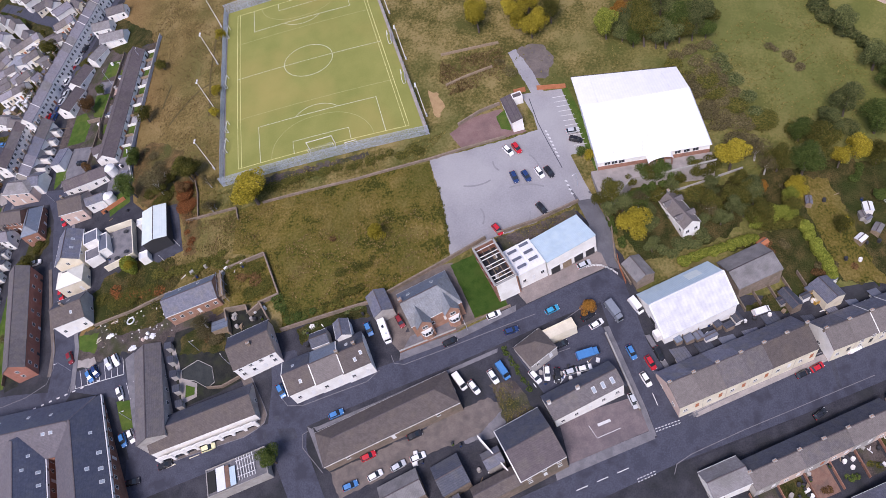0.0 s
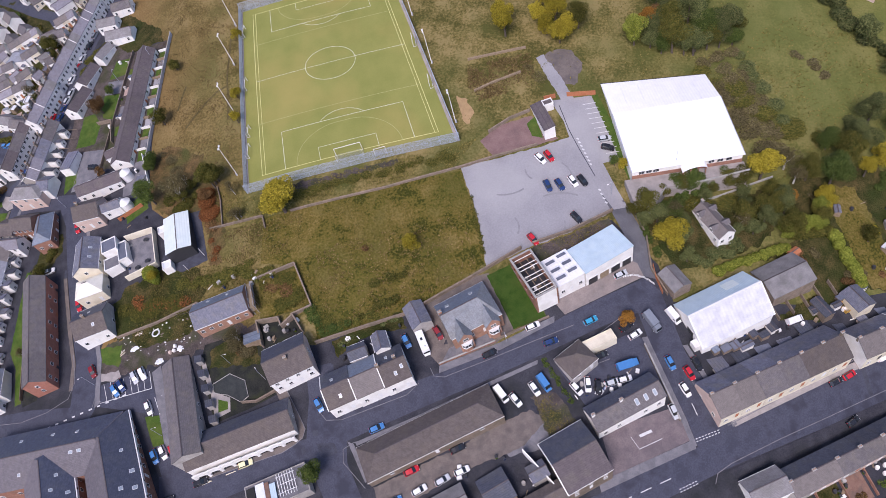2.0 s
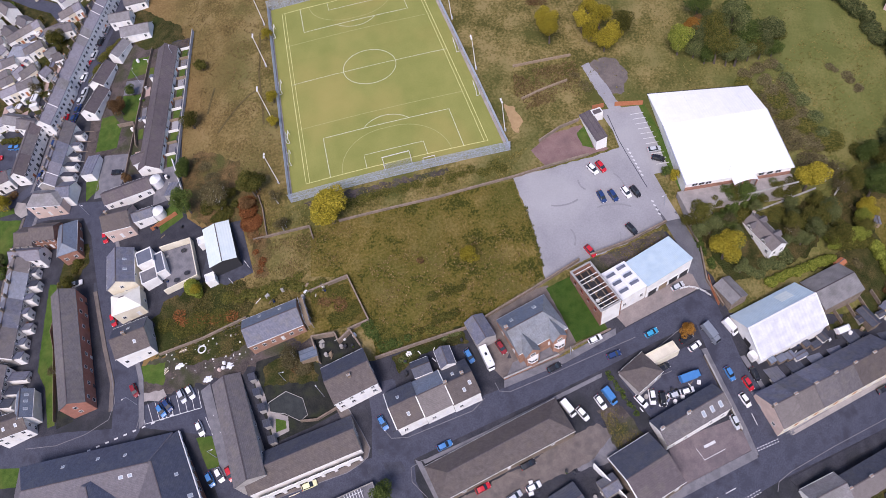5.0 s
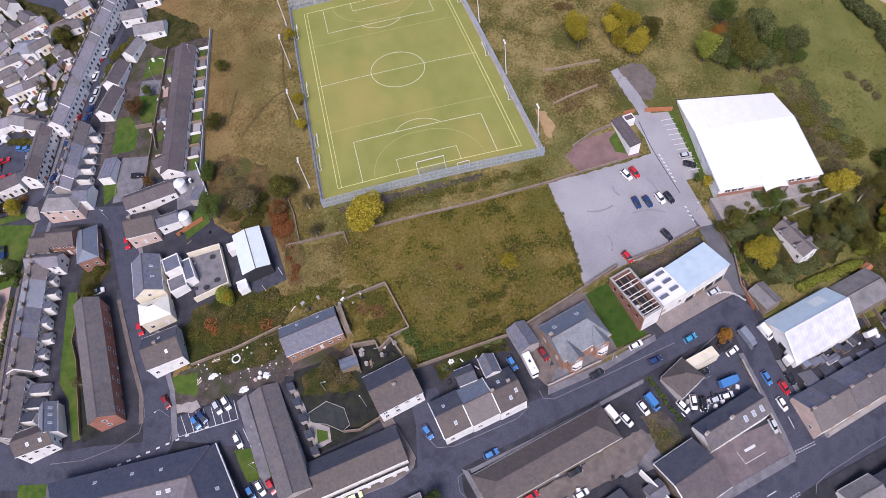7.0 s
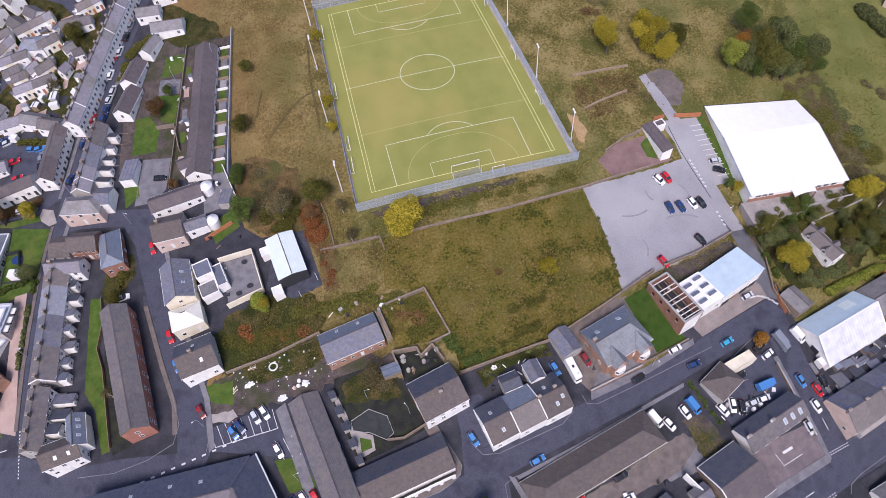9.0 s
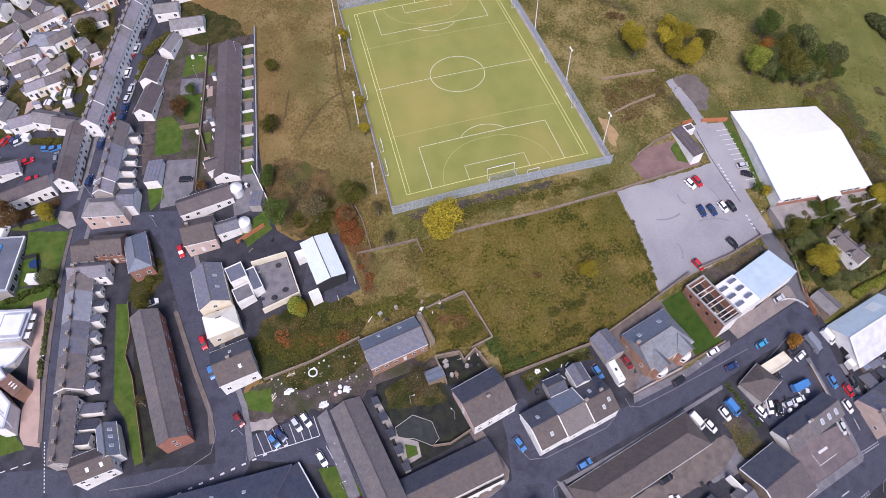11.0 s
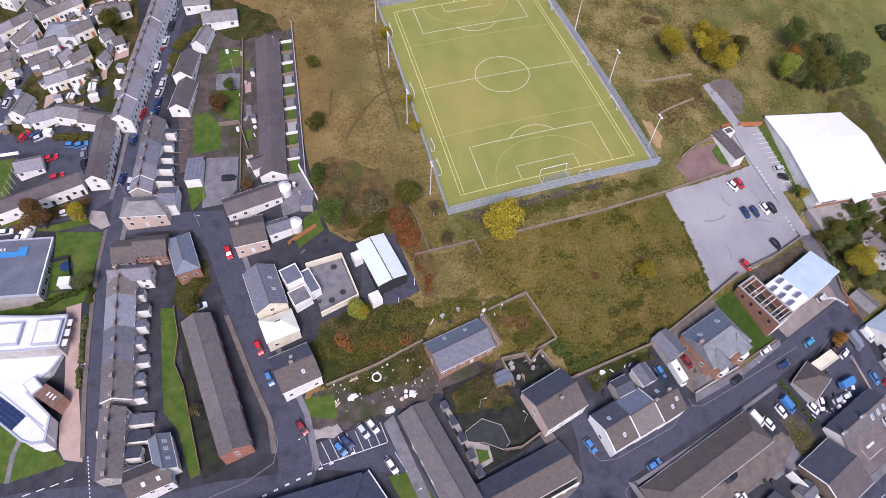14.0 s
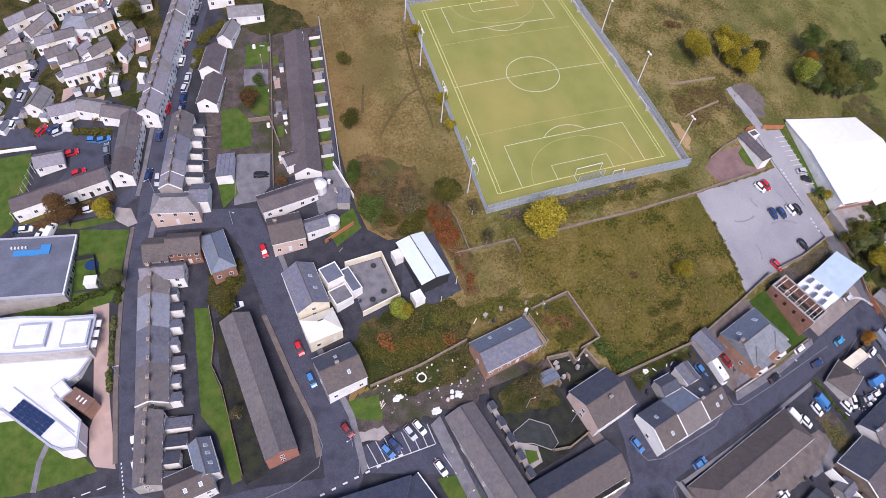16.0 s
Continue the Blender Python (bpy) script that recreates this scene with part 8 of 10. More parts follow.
for i in range(11):
    u = -25.0 + 4.9 * i
    px, py = -52.2 + u * 0.106 + 6.2, 50.2 + u * 0.994 - 0.66
    sheet("bungalow_garden", [(px - 1.6, py - 2.3), (px + 1.5, py - 2.5), (px + 1.8, py + 2.2), (px - 1.3, py + 2.4)], (LAWN, PAVE, LAWN, GRAVEL)[i % 4], 0.06, "small back garden behind a bungalow")
    wall_line("garden_divider_fence", "low pale timber fence between bungalow gardens", [(px - 1.9, py + 2.6), (px + 2.0, py + 2.3)], 1.1, 0.1, (WHITE, WOOD)[i % 2])
    qx, qy = -52.2 + u * 0.106 - 6.6, 50.2 + u * 0.994 + 0.7
    if i % 4 == 0:
        ob = thing("rear_porch", qx + 0.9, qy, 83.9, "small white flat-roofed porch before a bungalow", "porch", "bungalow porches")
        part("porch_wall", box(1.6, 1.3, 2.1, WHITE), ob)
        part("porch_roof", boxes("porch_roof", [(-0.9, 0.9, -0.75, 0.75, 2.1, 2.2)], UPVC if i % 2 else FLATROOF), ob)
    if i % 2:
        sheet("bungalow_front_patch", [(qx - 2.2, qy - 2.2), (qx - 0.3, qy - 2.4), (qx, qy + 2.0), (qx - 1.9, qy + 2.2)], (LAWN, PINKPAVE, PAVE)[i % 3], 0.062, "small front garden of a bungalow")
house("bungalow", "bungalow with a brown tile roof and white gable", -77.6, 74.0, 74, 12.0, 6.6, 2.5, 2.0, WHITE, TILE_DK, storeys=1, front=3, back=3)
house("bungalow", "bungalow with a brown tile roof and white gable", -79.6, 61.0, 74, 13.0, 6.4, 2.5, 2.0, WHITE, TILE_DK, storeys=1, front=3, back=3, left=1)
house("bungalow", "bungalow with a pale gable among gardens", -64.3, 93.3, -4, 12, 7, 2.5, 2.0, WHITE, TILE_GR, storeys=1, front=3)
house("bungalow", "small bungalow with a grey roof", -71.2, 85.0, 65, 9, 5, 2.5, 1.8, WHITE, TILE_GR, storeys=1, front=2)
EST = [(-124.9, 69.1, 9.6, 10.0, 5.6), (-116.0, 66.3, -25, 9.5, 6.0), (-108.6, 61.2, -25, 9.0, 6.0), (-129.6, 50.4, 4.4, 8.0, 6.0), (-133.4, 75.4, 73, 9, 5.5), (-100.4, 110.5, 5, 8.0, 5.5), (-150, 78, 65, 8, 6), (-72, 104, -5, 9, 6), (-66, 112, 0, 9, 6), (-153, 92, 15, 8, 5.5), (-104.5, 97.0, 40, 4.5, 3.6), (-100.3, 92.8, 15, 3.6, 3.0), (-106.0, 87.2, 60, 4.5, 3.4)]
for x, y, t, L, n in ((-117.3, 83.2, 2, 15.5, 4), (-142.5, 96.2, 5, 9.0, 2), (-128.7, 101.8, 0, 13.0, 4), (-113.8, 104.6, 14, 8.5, 2), (-141, 101, -8, 6.5, 2), (-113.8, 90.6, 24, 7.0, 2), (-119, 92.4, 35, 4.6, 1), (-135, 110.5, 43, 10.0, 3), (-124, 90, 5, 6.0, 2), (-147, 107, 30, 10, 3), (-122, 119, 12, 16, 5), (-104.8, 111.5, 0, 8.5, 2), (-140, 118, 15, 14, 4), (-98, 120, 15, 10, 3), (-128, 94.5, 8, 7.0, 2)):
    terrace("estate_cottage", "small white estate house with a brown tile roof", x, y, t, L, 5.0, n, 3.4, 1.7, (WHITE, CREAM, WHITE), (TILE_SAND, TILE_LAV, TILE_MID), "upper estate rows", chim=False, storeys=1)
house("estate_hall", "pale-roofed hall among the estate houses", -120.6, 106.4, -10, 10.5, 9.0, 3.6, 2.0, WHITE, GREYSLATE, "hip", "hall", fascia=False, ridge=1.5, storeys=0)
for i, (x, y, t, L, W) in enumerate(EST):
    house("estate_house", "white-rendered estate house with a brown tile roof", x, y, t, L, W, 2.9 if i % 3 else 2.4, 1.9, WHITE, (TILE_LAV, TILE_GR, TILE_MID)[i % 3], group="estate houses", fascia=False, front=3, back=3, left=1, right=1, storeys=2 if i % 3 else 1)
terrace("estate_house", "white-fronted estate terrace house with a brown roof", -105.6, 45.6, 79, 21.5, 6.2, 5, 4.8, 2.0, (WHITE,), (TILE_MID, TILE_DK), "estate terrace", chim=False)
terrace("estate_house", "white-fronted estate terrace house with a brown roof", -125.4, 37.0, 4.5, 27.0, 6.2, 6, 4.2, 2.0, (WHITE,), (TILE_DK, TILE_DK), "estate terrace", chim=False)
for i, (x, y, t) in enumerate(((230, 21, 40), (240, 13, 40), (223, 29, 40), (238, 30, 40), (231, 38, 40), (221, 43, 40))):
    house("far_house", "brown-roofed house beyond the wooded bank", x, y, t, 9.5, 6.5, 3.6, 2.2, PINK, (TILE_BR, SLATE)[i % 2], group="far houses", front=3, back=2)
for i, (x, y) in enumerate(((192, -52), (196, -58), (184, -55), (203, -66))):
    shed("allotment_shed", "small pale shed on an overgrown allotment", x, y, 20 + 25 * i, 3.2, 2.4, 2.0, (WHITE, WOOD)[i % 2], (MEMBRANE, ASBEST)[i % 2], "shed", 0.4, group="allotment sheds")

# the estate goes on up the valley
sheet("upper_estate_gardens", [(-160, 122), (-128, 122), (-95, 126), (-80, 136), (-88, 150), (-120, 172), (-176, 204), (-200, 170)], SCRUB, 0.04, "gardens and drives of the upper estate", ragged=1.0)
ribbon("upper_estate_road", [(-104, 121), (-112, 134), (-126, 146), (-146, 166), (-170, 188)], 5.0, ASPHALT, 0.09, "estate road climbing between houses", "road")
terrace("terraced_house", "white-fronted terraced house with a grey roof on the long street", -75.4, 133.4, 73, 26.0, 6.4, 6, 5.6, 2.2, (WHITE,), (TILE_LAV, TILE_GR), "upper street terrace")
ue = random.Random(77)
for row in range(5):
    for k in range(6):
        t_, off = k / 5.0, (-17.5, -9.5, 8.5, 17.0, 26.0)[row]
        cx, cy = -106 - 58 * t_, 124 + 58 * t_
        hx_, hy_ = cx + off * 0.707 + ue.uniform(-1.5, 1.5), cy + off * 0.707 + ue.uniform(-1.5, 1.5)
        if hx_ > -88 or hy_ < 121:
            continue
        house("estate_house", "white-rendered estate house with a brown tile roof", hx_, hy_, 135 + ue.choice((0, 0, 90)) + ue.uniform(-8, 8), ue.uniform(8.0, 10.5), ue.uniform(5.4, 6.4), ue.choice((2.6, 4.6)), 1.9, ue.choice((WHITE, WHITE, CREAM)),
              ue.choice((TILE_MID, TILE_GR, TILE_LAV, TILE_SAND)), group="estate houses", fascia=False, front=3, back=3, left=1, right=1)
        if k % 2:
            thicket("garden_hedge", "garden hedge between estate plots", [(hx_ + 4, hy_ + 3), (hx_ + 8, hy_ - 1)], 1.8, 1.4, ue.choice(("green", "olive", "dark")), 0.8, "hedge", 200 + 6 * row + k)

# ---------------------------------------------------------------- care home with hipped slate roofs
care_z = gz(*site(-50, -74, 5)) - 0.6
# Slope colours carry how sun and sky fall on each side.
house("care_home_range", "large brick care home range, its slates toned by how light falls", -68.5, -74.2, 1.0, 44.0, 16.4, 4.3, 3.6, BRICK, CARE_SUNSIDE, "hip", "care home", front=8, back=9, right=2, sink=8, base=care_z - 0.1, fascia=False, backroof_shade=CARE_SKYSIDE,
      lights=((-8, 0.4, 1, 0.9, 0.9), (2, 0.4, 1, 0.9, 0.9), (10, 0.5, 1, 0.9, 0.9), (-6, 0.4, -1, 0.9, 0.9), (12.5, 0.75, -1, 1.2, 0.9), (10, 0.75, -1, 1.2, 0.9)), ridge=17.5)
for cx, cy, cw, cl, lab in ((-44.8, -86.8, 14.6, ((8, 0.4, -1, 0.9, 0.9), (-3, 0.6, -1, 1.1, 1.1), (1, 0.2, -1, 1.1, 1.3), (-4, 0.2, -1, 1.1, 1.3), (-8, 0.2, -1, 1.1, 1.3)), "brick care home wing with sky-tinted slates and deep white eaves"),
                            (-62.2, -89.8, 13.6, ((8, 0.5, -1, 0.9, 0.9), (4, 0.7, -1, 0.9, 0.9), (2, 0.2, -1, 0.9, 1.2), (-2, 0.2, -1, 0.9, 1.2)), "brick care home wing beside its narrow inner court")):
    cw_ = house("care_home_wing", lab, cx, cy, 112.0, 40.0, cw, 4.3, 3.6, BRICK, CARE_SKYSIDE, "hip", "care home", front=13, back=9, right=2, sink=8, base=care_z, fascia=False, backroof_shade=CARE_SUNSIDE, ridge=14, lights=cl, storeys=2)
    part("eave_board", boxes("eave_board", [(-20.2, 20.2, -cw / 2 - 0.5, -cw / 2 - 0.2, 3.5, 4.45)], UPVC), cw_)
    part("soffit", boxes("soffit", [(-20.2, 20.2, -cw / 2 - 0.2, -cw / 2 + 0.1, 3.5, 3.6)], UPVC), cw_)
    for k in range(8):
        part("eave_notch", boxes("eave_notch", [(-0.35, 0.35, -cw / 2 - 0.54, -cw / 2 - 0.5, 3.75, 4.2)], PANE), cw_, (-17 + 4.85 * k, 0, 0), 0, "small dark vent in the eaves")

# ---------------------------------------------------------------- the school
def block(parent, pts, h, wall, roof, cx, cy, lip=True):
    """A flat-roofed volume on a plan outline."""
    n = len(pts)
    if sum(pts[i][0] * pts[(i + 1) % n][1] - pts[(i + 1) % n][0] * pts[i][1] for i in range(n)) < 0:
        pts = pts[::-1]
    q = [(x - cx, y - cy) for x, y in pts]
    v = [(x, y, -5.0) for x, y in q] + [(x, y, h) for x, y in q]
    part("wall", mesh_of("wall", v, [tuple(range(n, 2 * n))] + [(i, (i + 1) % n, n + (i + 1) % n, n + i) for i in range(n)], wall), parent)
    part("roof", solid("roof", [[(x * 1.0, y * 1.0, h + 0.22) for x, y in q]], 0.2, roof), parent)
    if lip:
        for i in range(n):
            a, b = Vector((*q[i], 0)), Vector((*q[(i + 1) % n], 0))
            d = b - a
            part("parapet", box(d.length + 0.1, 0.55, 0.4, PARAPET), parent, ((a.x + b.x) / 2, (a.y + b.y) / 2, h + 0.1), math.degrees(math.atan2(d.y, d.x)))


sm = thing("school_hall", -128, -24, 0, "modern white-roofed school building with angular walls", "school")
block(sm, [(-150, -9.5), (-139, -11.3), (-118.8, -14.6), (-121.7, -18.9), (-125.2, -20.7), (-126.6, -23.8), (-120.7, -31.7), (-121.4, -38.5), (-124.6, -38.2), (-126.8, -36.8), (-138.1, -24.3), (-150, -22)], 4.8, WHITE, MEMBRANE, -128, -24)
part("roof_seam", boxes("roof_seam", [(-10.5, 10.5, -0.16, 0.16, 4.95, 5.14)], PARAPET), sm, (-1.0, -2.6, 0.0), -48)
part("roof_seam", boxes("roof_seam", [(-7.0, 7.0, -0.12, 0.12, 4.95, 5.12)], PARAPET), sm, (4.6, -9.5, 0.0), -52)
for k in range(3):
    window(sm, (8.3 - 0.95 * k, 8.3 - 1.4 * k, 0.6), 57, 1.5, 3.2, PARAPET)
lb = thing("school_roof_lantern", -124.9, -22.7, -57, "glazed white roof lantern beside the brick box", "roof lantern")
part("kerb", boxes("kerb", [(-2.2, 2.2, -1.6, 1.6, 0, 5.3)], PARAPET), lb)
part("glazing", boxes("glazing", [(-1.9, 1.9, -1.3, 1.3, 5.3, 5.42)], MEMBRANE), lb)
sb = thing("school_block", -126, -9.6, 0, "white-roofed upper school block with grey frames", "school")
block(sb, [(-150, 0.5), (-134, -1.4), (-123.4, -4.0), (-116.4, -5.1), (-118.1, -14.7), (-128.4, -13.4), (-150, -9.4)], 6.0, GREYR, MEMBRANE, -126, -9.6)
for x0, x1, y0, y1, tn in ((-3.2, 3.2, -3.6, 3.8, 0), (-3.6, 3.6, -3.4, 3.2, 0)):
    cx, cy = (5.2, -0.3) if x1 < 3.5 else (-4.9, 1.6)
    part("roof_cap", boxes("roof_cap", [(x0, x1, y0, y1, 6.2, 7.3)], PARAPET), sb, (cx, cy, 0), -9)
    part("cap_membrane", boxes("cap_membrane", [(x0 + 0.45, x1 - 0.45, y0 + 0.45, y1 - 0.45, 7.3, 7.36)], MEMBRANE), sb, (cx, cy, 0), -9)
for i in range(3):
    window(sb, (9.4 - i * 0.45, 2.6 - i * 3.0, 3.4), 80, 2.0, 1.8)
    part("window_hood", box(1.5, 2.0, 0.25, UPVC), sb, (9.9 - i * 0.45, 2.4 - i * 3.0, 5.4), -10)
rb = thing("school_brick_box", -120.8, -26.4, -45, "orange brick entrance box of the school", "school")
part("wall", boxes("wall", [(-3.4, 3.4, -1.8, 1.8, -5.0, 4.6)], BRICK_O), rb)
part("roof", boxes("roof", [(-3.5, 3.5, -1.9, 1.9, 4.6, 4.75)], PATIO), rb)
for i in range(3):
    part("vent_slot", boxes("vent_slot", [(-0.2, 0.2, -0.6, 0.6, 4.75, 4.85)], UPVC), rb, (-0.6 + i * 1.1, 0.2, 0))
sp = thing("solar_array", -131.3, -28.2, -46, "array of dark blue solar panels on the school roof", "solar panel", up=6.0)
for i in range(6):
    for j in range(4):
        part("panel", boxes("panel", [(-0.85, 0.85, -0.5, 0.5, 0, 0.06)], SOLAR), sp, (-4.5 + i * 1.8, -1.65 + j * 1.1, 0.85), 0, "", (6, 0))
part("rack", boxes("rack", [(-5.5, 5.5, -2.3, -2.2, 0.0, 0.6), (-5.5, 5.5, 2.2, 2.3, 0.0, 0.7)], GALV), sp)
sg = thing("school_grey_block", -130, 13, -8, "grey flat-roofed school block with a blue roof strip", "school")
part("wall", boxes("wall", [(-14, 7.0, -9.5, 10.5, -5.0, 4.0)], GREYR), sg)
part("roof", boxes("roof", [(-13.8, 6.8, -9.3, 10.3, 4.0, 4.15)], FLATROOF), sg)
for bx in ((6.8, 7.2, -9.6, 10.6, 3.7, 4.5), (-14.2, 6.8, -9.7, -9.3, 3.7, 4.5), (-14.2, 6.8, 10.3, 10.7, 3.7, 4.5)):
    part("parapet", boxes("parapet", [bx], UPVC if bx[0] > 0 else PARAPET), sg)
part("blue_strip", boxes("blue_strip", [(-8.2, -1.5, 4.2, 6.0, 4.15, 4.5), (-1.5, 1.0, 4.4, 7.6, 4.15, 4.5)], BLUEPAINT), sg)
for i in range(5):
    window(sg, (7.03, -7.5 + i * 3.8, 1.2), 90, 2.4, 1.8)
    part("roof_cowl", box(0.4, 0.7, 0.5, UPVC), sg, (-9 + i * 0.9, 7.0, 4.15))
for k in range(10):
    fx, fy = -140.4 + 0.65 * k, 33.2 + 1.95 * k
    ob = thing("fence_post", fx, fy, 0, "pale tall post of the playing-field fence", "fence post", "playing field fence")
    part("post", tube("post", 0.07, 0.06, 4.5, UPVC, 6, -0.3), ob)
    part("rail", box(2.1, 0.05, 0.05, GALV), ob, (0.33, 0.98, 3.9), 71.6)

# ---------------------------------------------------------------- vehicles
vehicle("van", "white", 111.7, -71.9, -68)
vehicle("truck", "grey", 105.4, -72.4, -70)
vehicle("car", "white", 100.1, -74.9, 20)
vehicle("car", "black", 98.5, -72.4, 20)
vehicle("car", "blue", 106.7, -83.7, -78)
vehicle("car", "red", 110.6, -87.1, -74)
vehicle("car", "black", 113.4, -85.2, -79)
vehicle("car", "white", 108.1, -90.9, -74)
vehicle("car", "silver", 103.4, -95.5, -81)
vehicle("car", "black", 146.9, -95.6, 14)
vehicle("car", "red", 151.2, -94.6, 17)
vehicle("car", "black", 146.9, -105.3, 22)
vehicle("van", "white", 162.5, -91.4, 15)
vehicle("car", "white", 169.4, -89.3, 20)
vehicle("van", "white", 143.2, -78.6, 9)
vehicle("van", "white", 61.2, -83.4, -64)
vehicle("car", "white", 64.6, -85.5, -62)
vehicle("car", "white", 70.1, -83.7, -68)
vehicle("van", "blue", 72.9, -82.7, -67)
vehicle("car", "blue", 27.0, -85.6, 12)
vehicle("car", "black", 47.2, -94.4, 13)
vehicle("car", "red", 34.5, -97.4, 14)
vehicle("car", "white", 35.7, -102.1, 17)
vehicle("car", "silver", 41.9, -100.9, 18)
vehicle("car", "white", 47.2, -99.7, 13)
vehicle("car", "blue", 29.0, -103.4, 12)
vehicle("car", "black", 60.6, -72.5, 15)
vehicle("car", "white", 80.8, -85.6, -60)
vehicle("car", "white", 84.0, -85.2, -100)
vehicle("car", "black", 86.5, -86.3, -99)
vehicle("car", "silver", 90.4, -85.8, 5)
vehicle("car", "white", 93.7, -85.6, 3)
vehicle("truck", "blue", 95.5, -82.2, 7)
vehicle("car", "black", 89.4, -78.6, 12)
vehicle("car", "white", 73.8, -67.5, 12)
vehicle("car", "cyan", 89.6, -69.0, 14)
vehicle("car", "navy", 77.5, -72.6, 8)
vehicle("car", "blue", 38.6, -64.6, -73)
vehicle("car", "darkred", 47.8, -64.2, -70)
vehicle("camper", "white", 43.2, -66.4, -78)
vehicle("car", "navy", 89.2, -26.3, -80)
vehicle("car", "navy", 92.8, -26.7, -73)
vehicle("car", "white", 97.0, -26.4, -72)
vehicle("car", "black", 99.9, -26.8, -70)
vehicle("car", "black", 94.6, -38.4, -64)
vehicle("car", "red", 80.4, -42.5, -64)
vehicle("car", "silver", 101.6, -57.9, 14)
vehicle("car", "white", 89.5, -16.5, -63)
vehicle("car", "red", 92.3, -16.2, -70)
vehicle("car", "silver", 110.8, -13.7, -1)
vehicle("car", "black", 110.9, -17.1, -27)
vehicle("car", "blue", -51.4, -59.6, -59)
vehicle("car", "navy", -49.4, -58.6, -58)
vehicle("car", "silver", -44.9, -57.1, -65)
vehicle("car", "white", -42.3, -56.6, -64)
vehicle("car", "white", -39.7, -67.1, -68)
vehicle("car", "red", -31.6, -80.4, -67)
vehicle("car", "white", -34.6, -80.1, -64)
vehicle("car", "blue", -37.3, -80.7, -66)
vehicle("car", "cream", -10.1, -87.6, 9)
vehicle("car", "black", -23.1, -89.7, 10)
vehicle("car", "blue", 11.8, -76.7, -67)
vehicle("car", "darkred", -59.9, -52.0, -65)
vehicle("car", "black", -33.0, -92.3, 3)
vehicle("car", "red", -72.1, 1.4, -82)
vehicle("car", "white", -82.0, -12.5, 5)
vehicle("car", "red", -67.6, -28.6, -78)
vehicle("car", "blue", -66.1, -37.5, -76)
vehicle("car", "white", -110.4, -39.6, -84)
vehicle("car", "white", -110.5, -45.5, -81)
vehicle("car", "navy", -101.5, 36.3, 72)
vehicle("car", "white", -104.0, 10.0, -91)
vehicle("car", "silver", -98.9, 33.8, -100)
vehicle("car", "red", -87.8, 86.1, 45)
vehicle("car", "silver", -90.0, 79.2, 66)
vehicle("car", "navy", -89.9, 59.0, 68)
vehicle("car", "navy", -88.9, 62.8, 72)
vehicle("car", "silver", -88.0, 67.0, 66)
vehicle("car", "silver", -86.7, 70.6, 76)
vehicle("car", "blue", -117.3, 55.0, -19)
vehicle("car", "blue", -114.3, 54.1, -2)
vehicle("car", "red", -124.1, 52.3, 1)
vehicle("car", "red", -133.5, 64.7, 44)
vehicle("car", "navy", -130.0, 63.9, 37)
vehicle("car", "white", -137.2, 29.4, -13)
vehicle("car", "white", -133.2, 26.0, 60)
vehicle("van", "white", -130.0, 26.0, 64)
vehicle("car", "black", -69.1, 26.3, -12)
vehicle("car", "navy", -78.3, 31.1, 48)

rx = random.Random(77)
CENTRES = [(e[0], e[1]) for e in EST] + [(-117.3, 83.2), (-142.5, 96.2), (-128.7, 101.8), (-113.8, 104.6), (-120.6, 106.4)]
placed = 0
while placed < 22:
    x, y = rx.uniform(-150, -99), rx.uniform(60, 122)
    near = min(math.hypot(x - cx, y - cy) for cx, cy in CENTRES)
    if near < 5.6 or near > 9:
        continue
    CENTRES.append((x, y))
    placed += 1
    w, d, h = rx.uniform(1.6, 3.0), rx.uniform(1.4, 2.4), rx.uniform(1.9, 2.5)
    ob = thing("garden_room", x, y, rx.choice((4, 12, 70, 76)), "small white garden room behind an estate house", "garden room", "estate garden rooms")
    part("wall", box(w, d, h, WHITE), ob)
    part("roof", boxes("roof", [(-w / 2 - 0.12, w / 2 + 0.12, -d / 2 - 0.12, d / 2 + 0.12, h, h + 0.12)], rx.choice((UPVC, MEMBRANE, GREYSLATE))), ob)

re_ = random.Random(31)
for i in range(26):
    x, y = re_.uniform(-150, -100), re_.uniform(62, 122)
    s, q = re_.uniform(1.5, 3.2), re_.uniform(1.5, 4.0)
    sheet("paved_drive", [(x - s, y - q), (x + s, y - q + 0.5), (x + s + 0.6, y + q), (x - s + 0.6, y + q - 0.5)], re_.choice((PALEPAVE, PAVE, LAWN, PINKPAVE)), 0.064 + 0.0002 * i, "small paved drive or garden between estate houses")
for i, (x, y, t) in enumerate(((-142.5, 71, 70), (-140.5, 82, 68), (-137.5, 90.5, 60), (-131, 96.6, 35), (-124, 101.2, 25), (-117.6, 105.6, 40), (-114, 110.5, 62), (-111.6, 117, 70), (-128, 62, 10), (-113.4, 46.5, 90), (-113.4, 50, 90), (-122, 44.2, 5), (-139, 30, 5), (-119, 30, 0), (-88, 79, 73), (-84.6, 90, 73), (-82.4, 97, 73), (-80.6, 103, 73), (-94.2, 60, 73), (-97.4, 50, 75))):
    vehicle("car", ("white", "silver", "black", "grey", "red", "navy", "white")[i % 7], x, y, t, "parked along the estate street")

